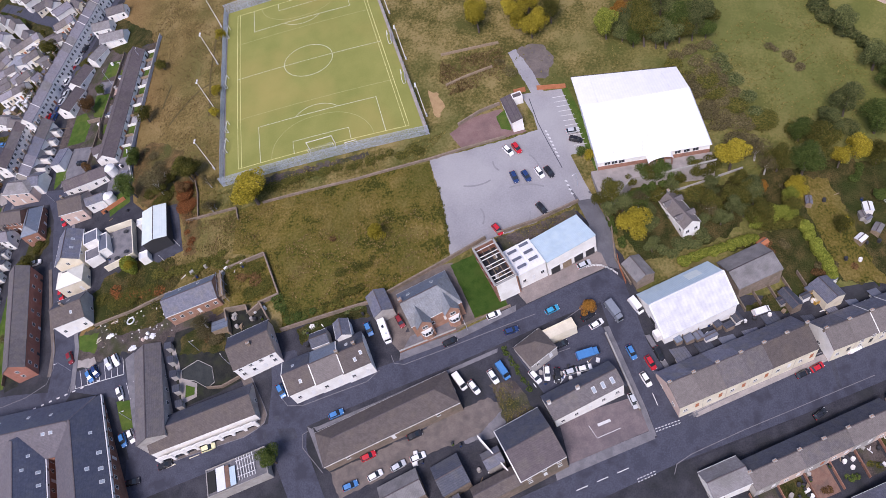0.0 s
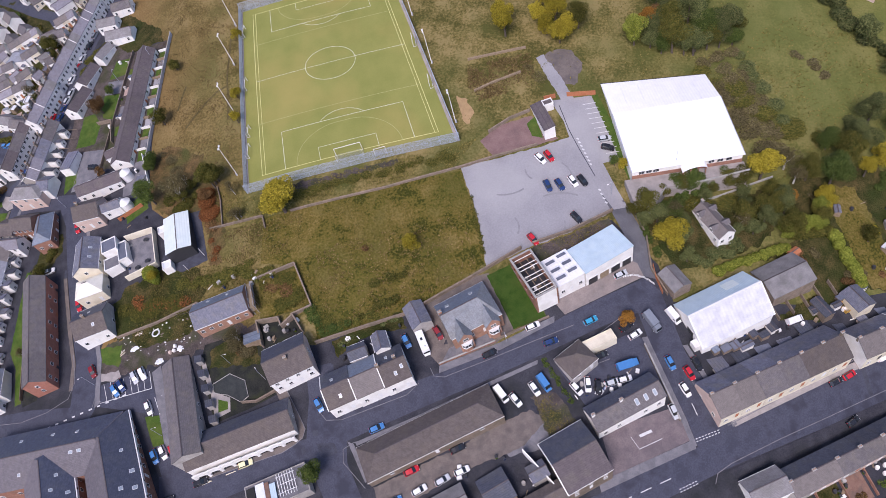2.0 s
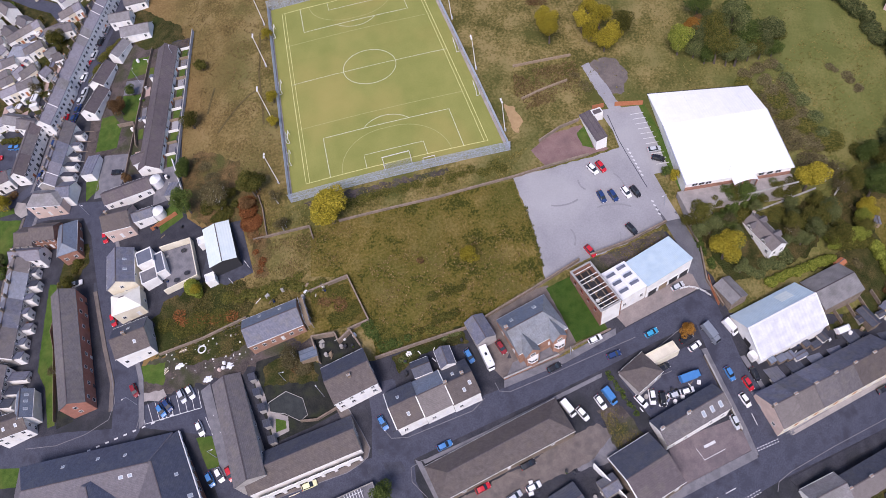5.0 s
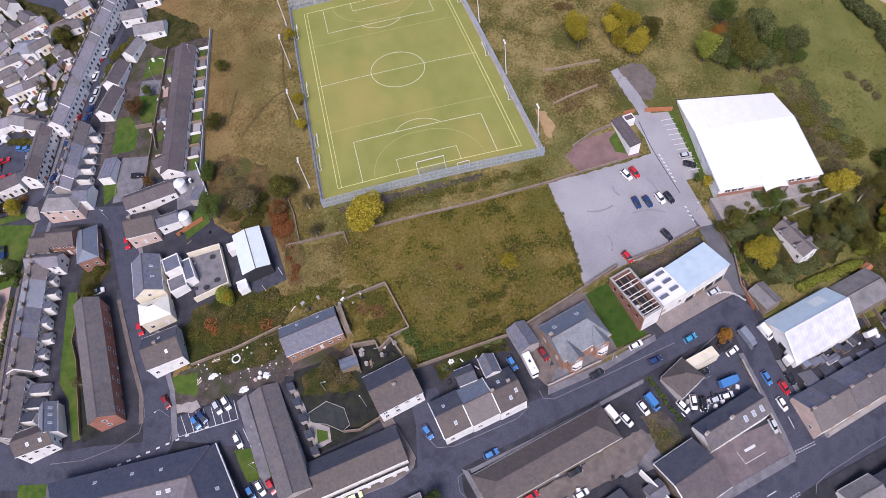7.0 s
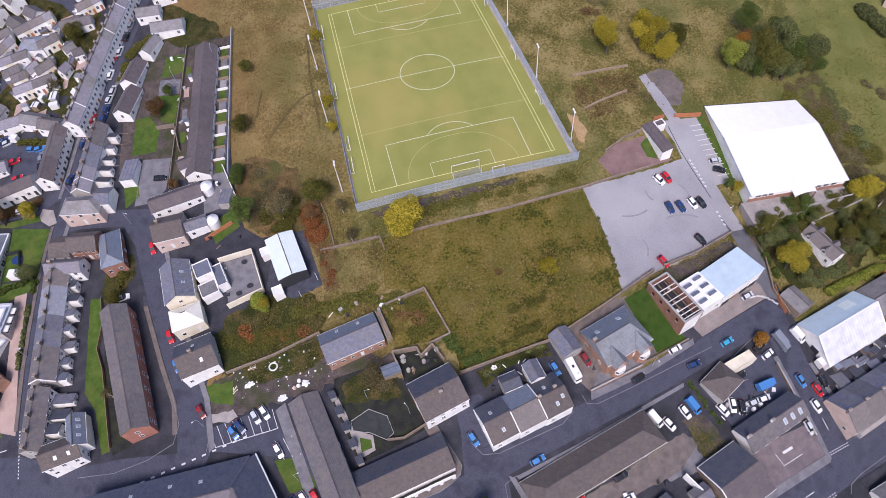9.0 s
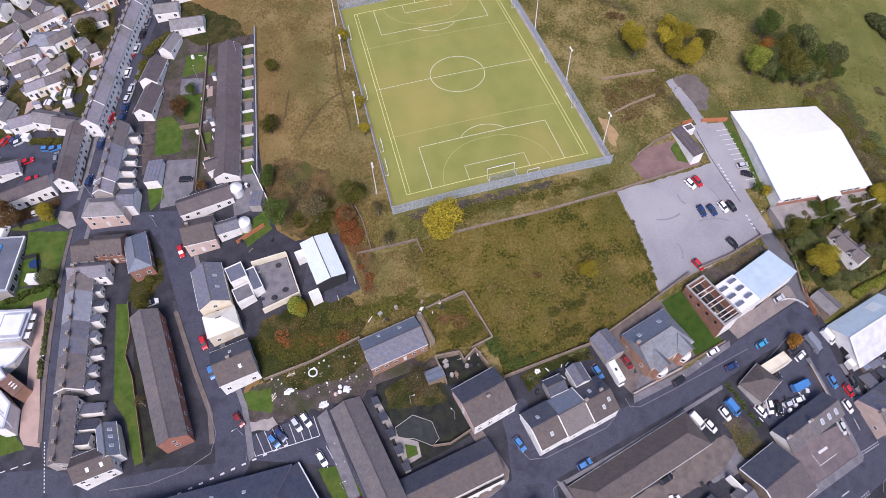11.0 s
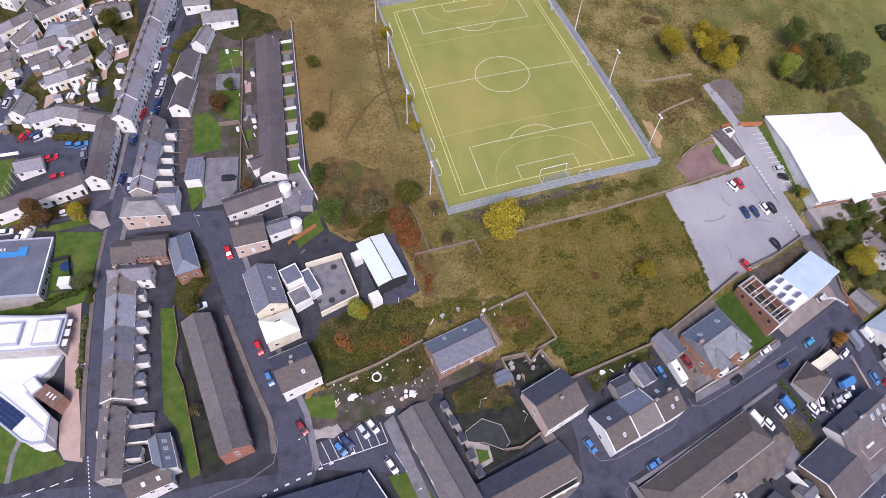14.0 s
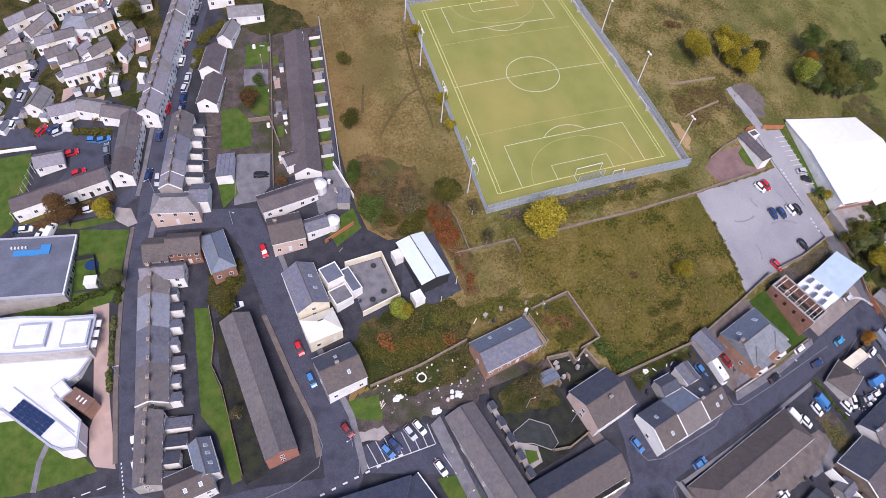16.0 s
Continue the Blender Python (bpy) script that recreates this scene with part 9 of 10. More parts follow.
# ---------------------------------------------------------------- trees, hedges, weeds
tree("yellow", 6.3, -15.0, 6.3, 0.68)
tree("yellow", 45.5, -37.4, 2.7)
tree("yellow", 91.3, 41.6, 3.4)
tree("yellow", 90.8, 35.8, 3.6)
tree("yellow", 108.2, 45.0, 2.9)
tree("yellow", 109.9, 38.0, 3.7)
tree("yellow", 103.4, 37.8, 3.0)
tree("yellow", 111.8, 30.5, 3.6)
tree("yellow", 108.3, 28.0, 3.2)
tree("olive", 116.6, 33.1, 3.3)
tree("yellow", 105.2, 32.8, 3.2)
tree("rust", 144.0, 28.2, 3.0)
tree("hedge", 132.7, 21.3, 3.7)
for k, (x, y, r) in enumerate(((137.5, 18.8, 3.0), (140.3, 15.6, 2.8), (147.4, 13.4, 3.2), (151.7, 14.0, 2.9), (155.8, 14.2, 3.3), (160.2, 14.2, 3.0), (165.1, 14.5, 2.8), (142.6, 24.3, 3.2), (155.8, 21.6, 3.4), (168.8, 20.5, 3.0), (146.4, 29.0, 3.0))):
    tree(("dark", "green", "dark", "dark", "olive")[k % 5], x, y, r, 1.1)
tree("orange", 138.6, 26.4, 3.2)
tree("dark", 138.2, 21.4, 4.1)
tree("olive", 145.9, 23.8, 4.6)
tree("dark", 152.8, 24.0, 4.7)
tree("green", 157.2, 19.2, 5.1)
tree("dark", 163.0, 17.2, 4.7)
tree("olive", 144.0, 15.2, 4.5)
tree("dark", 150.6, 12.9, 4.6)
tree("green", 156.7, 29.5, 3.9)
tree("green", 146.1, 36.1, 3.9)
tree("yellow", -9.3, 67.8, 2.0)
tree("yellow", -9.1, 37.2, 1.9)
tree("yellow", -9.3, 26.1, 1.8)
tree("olive", -35.9, 62.2, 2.0)
tree("olive", -39.5, 35.7, 2.6)
tree("olive", -17.9, 2.5, 3.0)
tree("pale", -29.6, 0.9, 2.4)
tree("green", -42.3, 18.0, 2.0)
tree("green", -41.0, 1.7, 3.5)
tree("green", -43.2, 16.3, 2.0)
tree("pale", -29.8, -0.8, 4.2)
tree("olive", -18.3, 1.3, 3.4)
tree("rust", -20.6, -3.2, 2.4)
tree("pale", -9.9, -13.6, 2.2)
tree("yellow", -38.4, -27.8, 2.0)
tree("orange", 99.2, -71.6, 2.3)
tree("dark", 210.3, 7.1, 4.1)
tree("green", 9.5, -94.8, 2.8)
tree("rust", -68.5, 52.5, 3.2)
tree("olive", -83.8, -13.7, 2.1)
tree("rust", -125.1, 26.5, 4.0)
tree("yellow", -113.9, 26.0, 3.0)
tree("green", -64.7, 60.3, 1.8)
tree("rust", -63.8, 20.6, 1.5)
tree("olive", -103.5, 104.9, 3.3)
tree("dark", -112.5, 2.3, 2.8)
tree("pale", -85.4, -41.4, 1.8)
tree("pale", -109.9, 80.0, 2.3)
tree("pale", -10.6, -53.9, 2.9)
tree("yellow", 151.7, -36.7, 4.6)
tree("olive", 144.6, -36.6, 3.6)
tree("yellow", 117.8, -52.5, 4.4)
tree("yellow", 183.3, -40.7, 3.0)
tree("yellow", 190.0, -37.8, 3.6)
tree("olive", 179.0, -36.0, 4.6)
tree("green", 171.4, -42.1, 4.4)
tree("olive", 195.2, -41.2, 3.6)
tree("pale", 160.4, -34.4, 3.6)
tree("olive", 165.1, -39.1, 3.4)
tree("olive", 153.2, -55.2, 3.0)
tree("olive", 111.9, -41.2, 2.2)
tree("green", 129.8, -36.9, 2.2)
tree("olive", 136.0, -37.2, 2.4)
tree("dark", 153.5, -46.4, 3.4)
tree("dark", 146.8, -50.6, 2.6)
tree("pale", 140.5, -49.6, 2.8)
tree("yellow", 166.7, -46.9, 2.6)
tree("olive", 174.2, -60.6, 2.2)
tree("green", 190.1, -52.5, 2.2)
tree("green", 199.9, -31.0, 4.6)
tree("dark", 193.7, -23.7, 4.0)
tree("dark", 211.4, -9.1, 4.6)
tree("green", 211.0, -18.9, 4.0)
tree("pale", 121.5, -44.5, 2.6)
tree("dark", 118.5, -46.6, 2.2)
tree("yellow", 113.2, -25.4, 1.8)
tree("green", 111.0, -23.7, 1.5)
tree("orange", 158.0, -44.6, 1.8)
tree("green", 176.0, -30.0, 3.2)
tree("dark", 185.0, -30.0, 3.4)
tree("olive", 208.0, -28.0, 3.8)
tree("green", 210.0, -42.0, 3.4)
thicket("clipped_hedge", "tall yellow-green clipped hedge", [(127.2, -62.6), (138, -60.8), (150.1, -58.8)], 2.4, 2.6, "hedge", 1.5, seed=2, clipped=True)
thicket("garden_hedge", "tall yellow-green hedge between gardens", [(152.6, -55.5), (159, -56.4), (165, -56.8)], 4.6, 3.6, "olive", 1.5, seed=3)
thicket("garden_hedge", "tall green hedge running down to the terrace yards", [(165, -57.5), (165.4, -65.3), (165.6, -73.6)], 3.0, 3.6, "hedge", 1.9, seed=4, clipped=True)
thicket("terrace_shrubs", "mixed shrubs below the hall terrace", [(127, -35.6), (134, -36.4), (141, -35.6)], 4.0, 2.4, "olive", 1.0, "shrubs", 5)
thicket("terrace_shrubs", "green shrubs below the hall terrace", [(123.5, -38.2), (130, -37.8), (138, -37)], 3.0, 2.0, "green", 0.9, "shrubs", 28)
wall_line("terrace_foot_wall", "pale low wall under the terrace shrubs", [(113, -41.2), (124, -41.5), (138, -39.8), (156, -36.5)], 0.7, 0.3, CONCRETE)
thicket("lane_shrubs", "green shrubs along the lane", [(112.8, -44), (113.6, -50), (113.8, -56)], 2.6, 2.0, "green", 0.9, "shrubs", 6)
thicket("cottage_shrubs", "dense dark shrubs in the cottage garden", [(139, -55), (134, -54), (128, -56.5)], 4.4, 2.4, "dark", 0.8, "shrubs", 153)
thicket("cottage_shrubs", "dense dark shrubs in the cottage garden", [(124, -42), (128, -41.5), (134, -41)], 4.4, 2.4, "olive", 0.8, "shrubs", 152)
thicket("cottage_shrubs", "dense dark shrubs in the cottage garden", [(138, -43), (143, -47), (146, -53)], 4.4, 2.4, "dark", 0.8, "shrubs", 151)
thicket("cottage_shrubs", "dense dark shrubs in the cottage garden", [(120, -45), (124, -50), (122, -55)], 4.4, 2.4, "dark", 0.8, "shrubs", 150)
thicket("cottage_shrubs", "brown bare shrubs before the cottage", [(117, -43.5), (121, -45), (122, -50)], 5.5, 2.0, "pale", 0.8, "shrubs", 7)
for tc, tx, ty, tr in (('olive', 115.2, -40.4, 3.0), ('green', 121.9, -43.1, 3.2), ('dark', 117.0, -44.5, 2.8), ('olive', 141.0, -48.1, 2.6), ('dark', 142.7, -52.9, 2.6), ('olive', 148.3, -48.1, 3.2), ('olive', 152.7, -54.7, 3.4), ('olive', 162.9, -52.0, 2.8), ('yellow', 166.9, -48.7, 2.3), ('olive', 153.2, -47.0, 2.8), ('dark', 143.1, -44.4, 2.2), ('pale', 161.1, -39.5, 3.0), ('olive', 140.9, -37.2, 2.5), ('green', 132.6, -36.3, 2.6), ('olive', 127.4, -35.2, 2.4), ('yellow', 175.5, -59.9, 1.9)):
    tree(tc, tx, ty, tr)
for tc, tx, ty, tr in (("olive", 121.7, -36.0, 2.2), ("green", 126.3, -35.2, 2.4), ("green", 131.1, -35.3, 2.5), ("dark", 135.6, -36.2, 2.4), ("green", 139.9, -35.0, 2.4), ("dark", 153.8, -48.6, 2.8), ("hedge", 151.6, -55.3, 2.6), ("hedge", 157.3, -54.6, 2.8),
                       ("hedge", 163.9, -49.5, 2.2), ("hedge", 161.2, -54.1, 2.4), ("dark", 173.4, -39.9, 3.8), ("dark", 112.9, -45.3, 2.2), ("dark", 124.3, -46.4, 2.0), ("dark", 149.8, -51.6, 2.4), ("dark", 132.8, -40.5, 1.8), ("olive", 152.5, -41.8, 2.6), ("dark", 137.6, -52.6, 1.9), ("dark", 121.2, -57.6, 2.0), ("dark", 144.4, -41.0, 2.2)):
    tree(tc, tx, ty, tr)
sheet("allotment_grass", [(170.3, -41.1), (178.4, -43.9), (179.6, -54.1), (178.7, -67.8), (180.2, -76.4), (168.6, -73.9), (169.9, -64.0), (169.9, -53.9)], ROUGHGRASS, 0.07, "long olive-brown grass beside the allotments", ragged=1.2)
thicket("cottage_shrubs", "dark shrubs round the cottage", [(122.5, -56.5), (127, -59), (137, -56)], 3.6, 1.6, "dark", 0.8, "shrubs", 29)
thicket("cottage_shrubs", "dense mixed shrubs behind the cottage", [(140, -42), (141, -50), (146, -48), (153, -47)], 6.0, 3.0, "olive", 0.7, "shrubs", 8)
for k, (line, w_, h_, col) in enumerate((([(164.5, 10), (166.8, -2.1), (169.2, -11.6), (167.4, -21)], 5.5, 1.6, "dark"), ([(159, 7), (157.5, -8), (159.5, -19.8), (160.7, -29.5)], 6.0, 0.9, "pale"), ([(163, 4), (162.5, -6), (164, -16), (163, -26)], 6.0, 1.0, "pale"),
                                         ([(150, 8.5), (158, 9.5), (164, 12)], 5.0, 1.1, "pale"), ([(186, -22), (190, -27), (194, -30)], 7.0, 2.2, "dark"), ([(183, 8), (188, 2), (190, -5)], 3.5, 0.9, "pale"))):
    thicket("bank_scrub", "brown and grey-green bramble scrub on the bank behind the hall", line, w_, h_, col, 0.55, "scrub", 130 + k, 0.3)
for k, (line, col) in enumerate((([(88.8, 64.5), (94.7, 60.7), (99.5, 57.2)], "pale"), ([(93.0, 22), (95.7, 17.7), (97.3, 13.7)], "pale"), ([(88.7, 56.9), (94.2, 54.8)], "rust"))):
    thicket("dead_weeds", "pale dead willowherb stalks in the rough grass", line, 4.0, 1.0, col, 0.45, "weeds", 140 + k, 0.22)
thicket("thorn_belt", "dark bare thorn scrub on the bank", [(150, 6), (158, -6), (164, -18), (172, -26), (186, -28)], 9.0, 1.8, "olive", 0.6, "scrub", 9, 0.35)
thicket("thorn_belt", "brown scrub on the slope beside the hall", [(152, 2), (155, -18), (157, -30)], 7.0, 1.2, "pale", 0.6, "scrub", 10, 0.35)
thicket("thorn_belt", "dark wood edge above the houses", [(203, 42), (209, 24), (212, 6), (215, -12), (218, -30)], 6.0, 4.0, "dark", 0.6, "scrub", 11, 0.4)
thicket("russet_thicket", "dense russet-red autumn thicket beside the tin shed", [(-23, 1.5), (-21, -1), (-20.4, -5), (-20, -8)], 6.4, 1.9, "russet", 1.7, "thicket", 12)
thicket("bramble_strip", "rust-brown brambles thinning out along the shed yard", [(-20.4, -8), (-19.4, -12), (-18.6, -15)], 4.2, 1.0, "rust", 0.7, "brambles", 38)
thicket("bramble_strip", "russet brambles at the shed yard corner", [(-19.4, -18.5), (-18.2, -22), (-18.8, -25)], 3.0, 0.9, "russet", 0.6, "brambles", 41)
thicket("bramble_strip", "brown brambles below the bungalow gardens", [(-40, 24), (-36, 18), (-34, 10), (-35, 4)], 5.0, 0.9, "pale", 0.5, "brambles", 42)
wall_line("thicket_wall", "low stone wall beside the russet thicket", [(-17.4, 1.0), (-16.2, -4.2), (-15.5, -14.6)], 0.9, 0.3, STONE)
for tc, tx, ty, tr in (("olive", -16.8, 3.4, 2.7), ("pale", -28.4, 4.6, 2.2), ("olive", -26.2, 3.2, 1.9), ("olive", -29.4, -0.6, 1.9), ("pale", -11.0, -3.4, 1.9), ("pale", -9.0, -12.6, 1.7), ("green", -42.3, 18.6, 2.0)):
    tree(tc, tx, ty, tr)
thicket("bramble_strip", "brown and green brambles along the yard wall", [(-36, 3), (-33, -3), (-28, -3), (-24, 0)], 4.5, 1.6, "olive", 0.7, "brambles", 13)
thicket("bramble_strip", "tangled brambles and weeds behind the brick bungalow", [(-30, -32), (-20, -32), (-10, -33), (0, -34)], 5.0, 1.2, "olive", 0.7, "brambles", 14)
thicket("bramble_strip", "rust-coloured weeds in the overgrown plot", [(-48, -32), (-42, -36), (-34, -36), (-28, -37)], 5.0, 0.7, "russet", 0.35, "brambles", 15)
thicket("bramble_strip", "olive scrub in the overgrown plot", [(-50, -34), (-42, -38), (-36, -34), (-29, -38)], 7.0, 0.9, "olive", 0.7, "brambles", 39)
thicket("tall_hedge", "tall yellow-green conifer hedge by the yard", [(-39.1, -24.5), (-38.9, -27.5), (-38.8, -30)], 4.4, 4.6, "hedge", 1.5, "hedge", 40)
thicket("bramble_strip", "dense green scrub below the field", [(14, -50), (18, -56), (28, -56), (36, -55)], 4.5, 0.8, "olive", 0.5, "brambles", 16)
thicket("court_shrubs", "bare brown shrubs in the courtyard garden", [(-14.5, -54), (-8, -56), (-6, -60)], 5.0, 1.6, "pale", 0.9, "shrubs", 17)
thicket("court_shrubs", "rusty shrubs in the courtyard garden", [(-12, -56), (-7, -58.5)], 3.5, 1.4, "rust", 0.8, "shrubs", 27)
shed("teal_shed", "small grey-green felt-roofed shed in the courtyard", -5.9, -54.4, 8, 5.0, 3.4, 2.0, WOOD, BLUESLATE, "shed", 0.3, "mono")
thicket("pitch_bank_weeds", "weeds on the bank below the pitch", [(5, -9.5), (25, -9.5), (45, -9), (62, -8.5)], 4.5, 0.8, "olive", 0.5, "weeds", 18)
tufts("yard_weeds", "green and brown weeds among rubble in the yards", [(69.0, -85.3), (75.9, -85.7), (79.7, -95.9), (70.7, -95.5)], 900, TUFT, 0.4, 19)
sheet("yard_rubble", [(69.0, -85.3), (75.9, -85.7), (79.7, -95.9), (70.7, -95.5)], DIRT, 0.085, "weedy rubble between the yards", ragged=0.9)
thicket("yard_scrub", "low green scrub beside the lodge", [(74.1, -76.4), (75.7, -79.7), (76.9, -83.9), (79.3, -89.3)], 1.5, 0.8, "green", 0.7, "scrub", 191)
sheet("yard_apron", [(59.5, -91.8), (70, -91.5), (73.5, -96), (72, -98.5), (59.4, -98.5)], PAVE, 0.055, "stained concrete yard apron", ragged=0.5)
thicket("garden_shrubs", "low garden shrubs between the estate houses", [(-112, 56), (-118, 58), (-124, 61)], 3.0, 1.5, "olive", 0.8, "shrubs", 20)
thicket("garden_shrubs", "brown shrubs by the estate terrace", [(-134, 29.5), (-124, 30.5), (-113, 31)], 3.5, 1.6, "rust", 0.8, "shrubs", 21)
thicket("garden_shrubs", "garden shrubs by the pool of lawns", [(-84, 72), (-83, 80), (-79, 88), (-72, 92)], 4.0, 1.6, "olive", 0.8, "shrubs", 22)
thicket("garden_shrubs", "shrubs along the estate backs", [(-112, 78), (-108, 92), (-102, 108)], 5.0, 2.0, "olive", 0.7, "shrubs", 23)
thicket("school_hedge", "dark green hedge round the school court", [(-128, 1.2), (-119, 2.2), (-111.6, 2.6), (-112.6, -2)], 2.2, 1.6, "green", 1.0, "hedge", 24)
thicket("school_hedge", "dark clipped hedge along the street", [(-113.6, -5), (-114.9, -14), (-116.2, -25)], 1.5, 1.3, "dark", 1.0, "hedge", 26)

PITCH_OUT = [pm(*p) for p in ((-5.5, -6), (60.5, -6), (60.5, 97), (-5.5, 97))]
tufts("plot_tussocks", "tussocks of rough olive grass in the walled plot", [(12.5, -16), (64, -15), (65.5, -32), (64.5, -46), (41.5, -56), (13.5, -59), (9, -34)], 5000, TUFT, 0.38, 2, clump=0.09)
tufts("plot_docks", "brown dead dock stalks in the walled plot", [(15, -30), (63, -30), (63, -46), (41, -55), (15, -57)], 1500, TUFTBR, 0.5, 3, clump=0.22)
tufts("nook_weeds", "brown and olive weeds in the wall nook", [(-15, -16), (0, -16.5), (12, -17), (10, -30), (-10, -30), (-17, -26)], 900, TUFTBR, 0.42, 43, clump=0.15)
tufts("nook_grass", "olive grass in the wall nook", [(-15, -16), (0, -16.5), (12, -17), (10, -30), (-10, -30), (-17, -26)], 1300, TUFT, 0.4, 44, clump=0.12)
tufts("west_grass_tussocks", "bleached brown tussocks west of the pitch", [(-44, 10), (-8, -2), (-9, 95), (-46, 110)], 4500, TUFTBR, 0.4, 4, avoid=(PITCH_OUT,))
tufts("bank_tussocks", "rough grass on the bank below the pitch", [(-20, -13), (62, -13), (72, -4), (66, -5), (-8, -6), (-18, 0)], 3500, TUFT, 0.45, 5, avoid=(PITCH_OUT,))
tufts("east_grass_tussocks", "rough tussocks in the field east of the pitch", [(70, 2), (98, 8), (150, 8), (200, 40), (200, 120), (62, 120)], 4200, TUFT, 0.5, 6, avoid=(PITCH_OUT,))
tufts("east_dead_weeds", "pale dead weeds in the eastern field", [(72, 10), (97, 12), (97, 26), (75, 26)], 1500, TUFTBR, 0.6, 7)
tufts("slope_tussocks", "rough grass on the slope beyond the hall", [(148, 10), (215, 30), (215, -35), (150, -40)], 2600, TUFT, 0.5, 8)
tufts("plot_weeds", "weeds in the overgrown plots", [(-50, -30), (-24, -26), (6, -35), (12, -48), (-22, -40), (-48, -44)], 3500, TUFT, 0.45, 9)

thicket("plot_nettles", "nettles and brown weeds in the walled garden", [(-2, -39), (6, -37.5), (9, -46), (0, -46)], 5.0, 0.9, "olive", 0.7, "weeds", 31)
thicket("plot_nettles", "rusty docks in the walled garden", [(-1, -40), (5, -39), (4, -44)], 4.0, 0.8, "rust", 0.5, "weeds", 32)
thicket("lot_edge_bushes", "olive tussocks along the gravel edge", [(65.4, -24), (65.8, -30), (65.4, -37), (65.2, -44)], 1.6, 0.5, "olive", 0.8, "shrubs", 33)
thicket("dock_patch", "dark seeding docks in the walled plot", [(29.5, -34), (31, -35)], 2.6, 0.7, "rust", 0.8, "weeds", 34)
thicket("dock_patch", "green-brown dock clump in the walled plot", [(30, -45.5), (33, -46.5)], 4.0, 0.8, "olive", 0.8, "weeds", 35)
thicket("dock_patch", "scattered docks in the walled plot", [(36, -45), (40, -46), (43, -43)], 3.0, 0.6, "olive", 0.6, "weeds", 36)
thicket("nettle_patch", "bright green nettles behind the brick bungalow", [(-20, -31.5), (-13, -30.5), (-5, -29.5)], 3.0, 0.5, "olive", 0.6, "weeds", 37)
sheet("garage_back_ground", [(79.5, -45), (92, -43), (103.8, -40.2), (104.8, -44.8), (86, -50.2), (81.5, -50.5)], DIRT, 0.055, "dark weedy strip behind the garage", ragged=0.5)
tufts("garage_back_weeds", "dark weeds behind the garage", [(80, -44.6), (92, -43), (105, -40), (104, -46), (84, -50)], 700, TUFT, 0.4, 12)

# grass, mud and dumped things on the trodden plot
sheet("plot_grass", [(-47.9, -45.1), (-44.5, -42.2), (-34.9, -41.7), (-22.6, -40.6), (-22.1, -45.2), (-29.6, -48.6), (-36.7, -48.6), (-43.6, -48.4)], SCRUB, 0.06, "patchy green grass at the edge of the trodden plot", ragged=1.0)
tufts("plot_grass_weeds", "green weeds at the edge of the trodden plot", [(-47.9, -45.1), (-44.5, -42.2), (-34.9, -41.7), (-22.6, -40.6), (-22.1, -45.2), (-29.6, -48.6), (-36.7, -48.6), (-43.6, -48.4)], 500, TUFT, 0.35, 45)
sheet("pale_mud", [(-57.4, -53.5), (-50.8, -53.6), (-50.2, -55.7), (-52.9, -56.6), (-57.5, -55.5)], PALEPAVE, 0.066, "pale dried puddle on bare earth", ragged=0.6)
for k, (x, y) in enumerate([(-44.8, -43.6), (-50.1, -48.4)]):
    ob = thing("timber_pile", x, y, 20 + 35 * k, "loose heap of pale boards dumped on the plot", "timber pile", "dumped timber")
    for q in range(5):
        part("board", box(2.6 - 0.3 * q, 0.22, 0.08, (WOOD, CREAM)[(q + k) % 2]), ob, (0.1 * q, 0.3 * q - 0.6, 0.02 + 0.09 * (q % 3)), 9 * q - 16)
for k, (x, y) in enumerate([(-32.1, -51.9), (-33.300000000000004, -52.199999999999996), (-31.8, -50.6)]):
    ob = thing("rubbish_sack", x, y, 40 * k, "bulging white builder's sack on bare earth", "sack", "dumped rubbish")
    part("sack", loft("sack", [(-0.55, 0.3, 0.0, 0.55, 0.2), (-0.28, 0.52, 0.0, 0.78, 0.34), (0.2, 0.5, 0.0, 0.86, 0.3), (0.5, 0.28, 0.0, 0.6, 0.18)], (WHITE, PINK, WHITE)[k]), ob)
# things dumped in the pub yard and behind the terrace
rj = random.Random(19)
for k in range(16):
    x, y = 85.5 + 0.42 * k + rj.uniform(-0.4, 0.4), -87.2 + 0.14 * k + rj.uniform(-0.8, 0.8)
    ob = thing("scrap_panel", x, y, rj.uniform(0, 180), "bent scrap panel dumped in the pub yard", "scrap", "yard scrap")
    w, d = rj.uniform(0.7, 1.8), rj.uniform(0.5, 1.0)
    part("panel", solid("panel", [[(-w / 2, -d / 2, 0.1), (w / 2, -d / 2, 0.5), (w / 2, d / 2, 0.7), (-w / 2, d / 2, 0.15)]], 0.08, [rj.choice((PAINTS["white"], PAINTS["black"], PAINTS["silver"], PAINTS["navy"], TYRE))]), ob)
ob = thing("yellow_container", 159.2, -77.6, 12, "open ochre-yellow skip in the terrace yards", "skip")
part("side", boxes("side", [(-1.7, 1.7, -1.6, -1.5, 0, 1.3), (-1.7, 1.7, 1.5, 1.6, 0, 1.3), (-1.7, -1.6, -1.5, 1.5, 0, 1.3), (1.6, 1.7, -1.5, 1.5, 0, 1.3)], plain("ochre_paint", (0.5, 0.3, 0.06), 0.7)), ob)
part("floor_plate", boxes("floor_plate", [(-1.6, 1.6, -1.5, 1.5, 0.05, 0.15)], CREAM), ob)
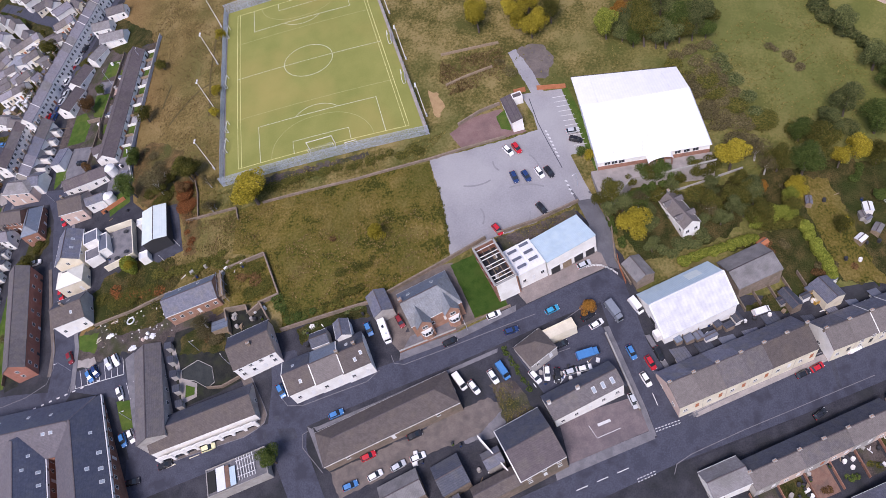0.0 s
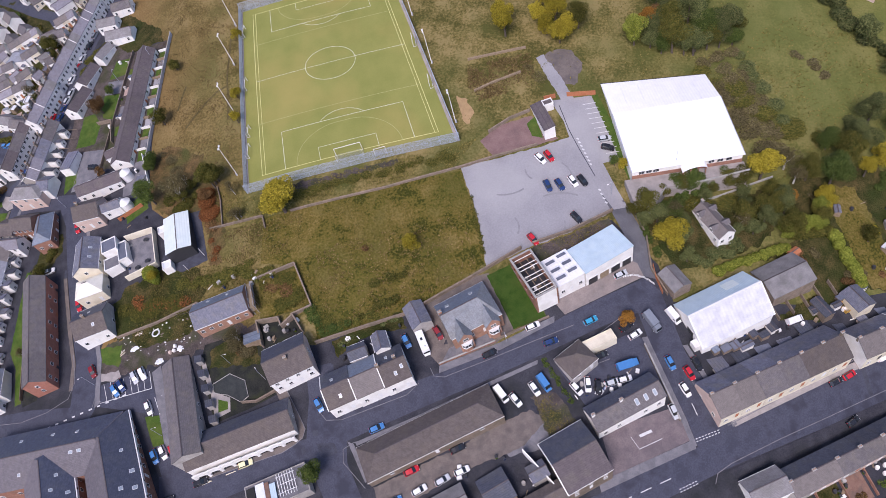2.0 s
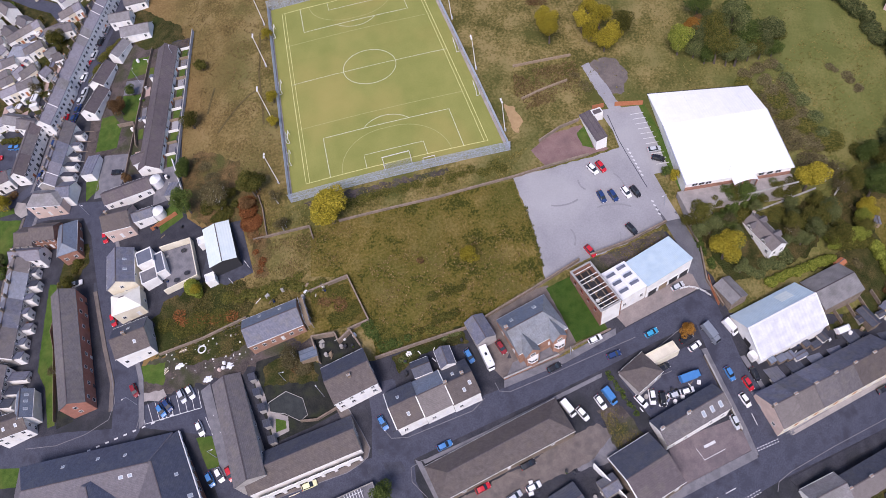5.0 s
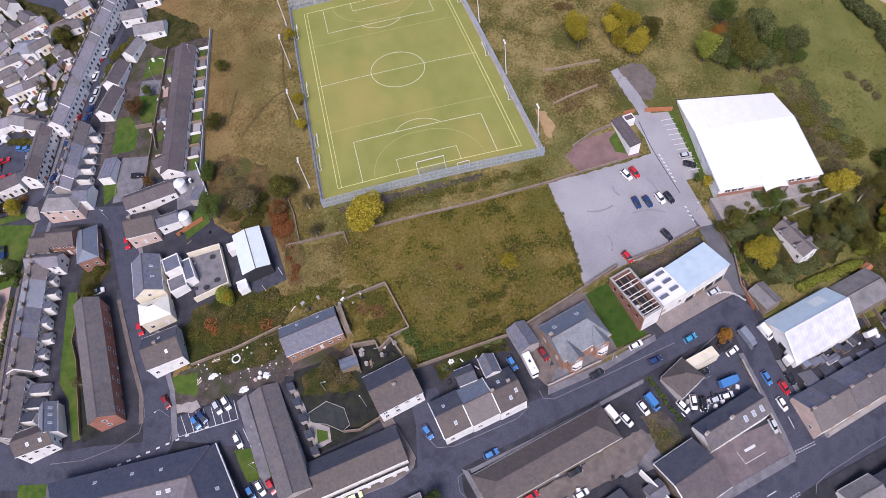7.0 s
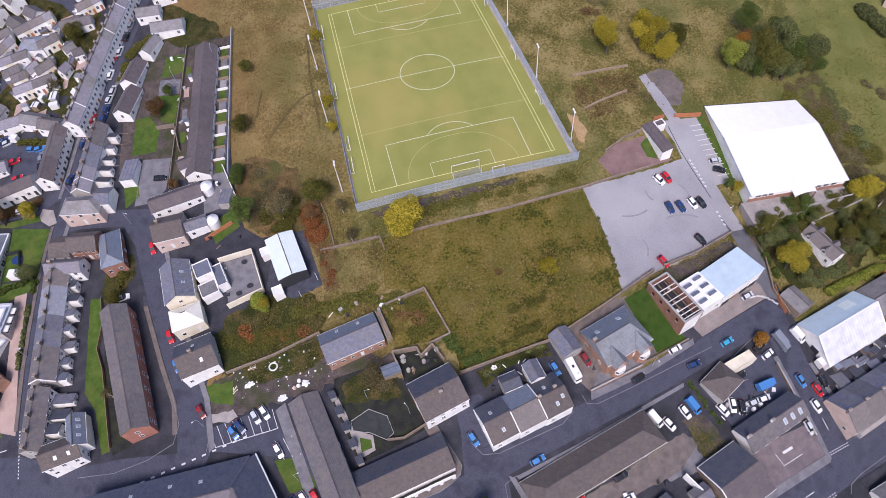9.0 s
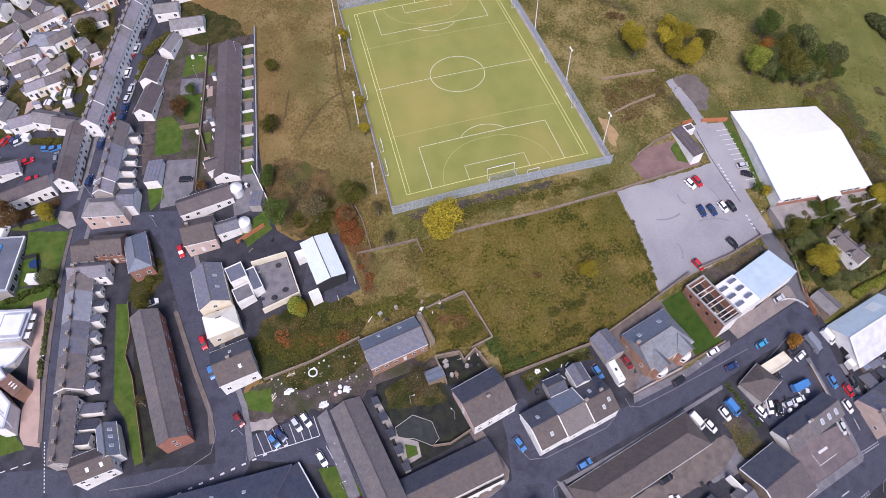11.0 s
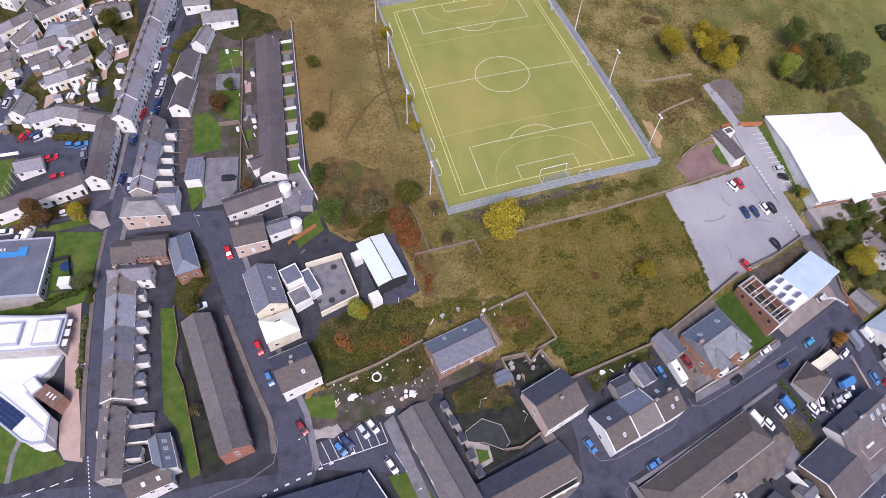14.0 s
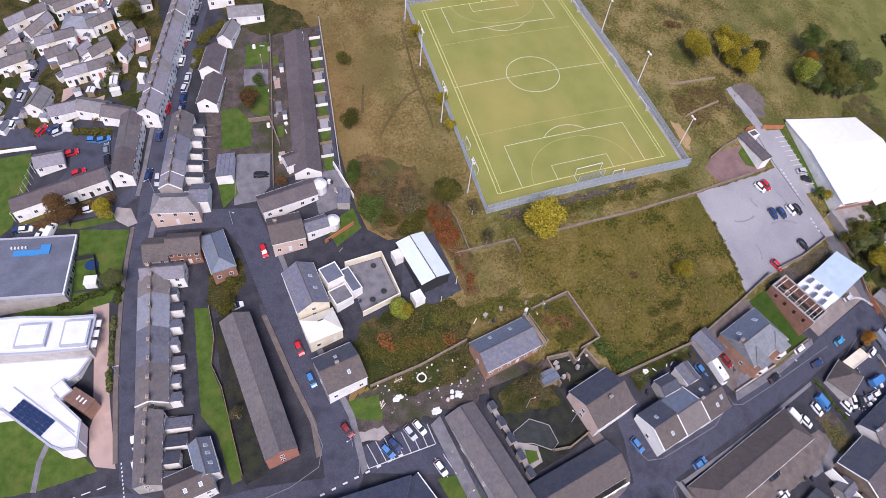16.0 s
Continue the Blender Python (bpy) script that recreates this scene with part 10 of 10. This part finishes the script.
# rubble on the trodden plot
rr = random.Random(11)
for i in range(64):
    x, y = rr.uniform(-50, -20), rr.uniform(-51.5, -42.5)
    ob = thing("rubble_lump", x, y, rr.uniform(0, 180), "pale lump of dumped rubble on bare earth", "rubble", "dumped rubble")
    s = rr.uniform(0.2, 0.55)
    part("lump", box(s, s * rr.uniform(0.5, 1), s * 0.5, rr.choice((WHITE, CONCRETE, STONE))), ob)
for x, y, m in ((-45.7, -47.9, MEMBRANE), (-36.8, -53.9, MEMBRANE), (-30, -51.5, MEMBRANE)):
    ob = thing("tarpaulin_heap", x, y, 20, "crumpled white plastic sheeting on bare earth", "plastic sheeting", "dumped rubbish")
    bm = bmesh.new()
    bmesh.ops.create_icosphere(bm, subdivisions=3, radius=1.15)
    for v in bm.verts:
        k = 0.8 + 0.75 * noise.noise(v.co * 1.7 + Vector((x, y, 0)))
        v.co = Vector((v.co.x * k * 1.3, v.co.y * k, max(-0.1, v.co.z * 0.3 * k)))
    me = bpy.data.meshes.new("sheeting")
    bm.to_mesh(me)
    bm.free()
    me.materials.append(m)
    part("sheeting", me, ob)
ob = thing("coiled_pipe", -38.5, -45.0, 0, "coil of white pipe lying on the rough ground", "pipe coil")
bm = bmesh.new()
R, r = 1.1, 0.22
ring = [[bm.verts.new(((R + r * math.cos(q * math.pi / 4)) * math.cos(p * math.pi / 12), (R + r * math.cos(q * math.pi / 4)) * math.sin(p * math.pi / 12), 0.25 + r * math.sin(q * math.pi / 4))) for q in range(8)] for p in range(24)]
for p in range(24):
    for q in range(8):
        bm.faces.new((ring[p][q], ring[(p + 1) % 24][q], ring[(p + 1) % 24][(q + 1) % 8], ring[p][(q + 1) % 8]))
me = bpy.data.meshes.new("coil")
bm.to_mesh(me)
bm.free()
me.materials.append(UPVC)
part("coil", me, ob)

# clutter in the yards
rc = random.Random(77)


def clutter(n, x0, x1, y0, y1, where):
    """Loose yard things: wheeled bins, crates, planks, small tanks."""
    for i in range(n):
        x, y = rc.uniform(x0, x1), rc.uniform(y0, y1)
        k = rc.choice(("bin", "crate", "plank", "tank"))
        if k == "bin":
            ob = thing("wheelie_bin", x, y, rc.uniform(0, 90), "wheeled refuse bin " + where, "bin", "yard bins")
            part("bin_body", box(0.58, 0.72, 0.95, rc.choice((DARKMETAL, PAINTS["navy"], LAWN))), ob)
            part("lid", box(0.62, 0.78, 0.1, DARKMETAL), ob, (0, 0, 0.95))
        elif k == "crate":
            ob = thing("storage_crate", x, y, rc.uniform(0, 90), "pale storage crate " + where, "crate", "yard crates")
            part("crate_body", box(rc.uniform(0.7, 1.5), rc.uniform(0.7, 1.1), rc.uniform(0.5, 1.0), rc.choice((WOOD, WHITE, CONCRETE, UPVC))), ob)
        elif k == "plank":
            ob = thing("timber_plank", x, y, rc.uniform(0, 180), "loose weathered plank " + where, "plank", "loose planks")
            part("board", box(rc.uniform(1.6, 3.4), 0.25, 0.08, rc.choice((WOOD, WHITE, UPVC))), ob)
        else:
            ob = thing("oil_tank", x, y, rc.uniform(0, 90), "small plastic tank " + where, "tank", "yard tanks")
            part("tank_body", tube("tank_body", 0.6, 0.5, 1.1, rc.choice((GREYR, WHITE, DARKMETAL)), 12), ob)


clutter(22, 124, 140, -123, -117.5, "in the south gardens")
clutter(22, 142, 158, -119, -113.5, "in the south gardens")
clutter(16, 160, 174, -115, -109.5, "in the south gardens")
clutter(16, 118, 160, -84, -76, "behind the terrace")
clutter(14, 78, 100, -88, -83, "in the crowded yard")
clutter(14, -3, 8, -56, -51.5, "in the dark back yard")
clutter(16, 20, 40, -66, -60, "behind the white row")
clutter(14, 46, 66, -112, -97, "in the stone yards")
clutter(14, -65, -58, 25, 78, "before the bungalows")
clutter(14, -54, -44, -22, 20, "by the rear annexes")
clutter(16, -20, 4, -37, -33, "on the rough plot")
clutter(14, 168, 205, -72, -46, "on the allotments")
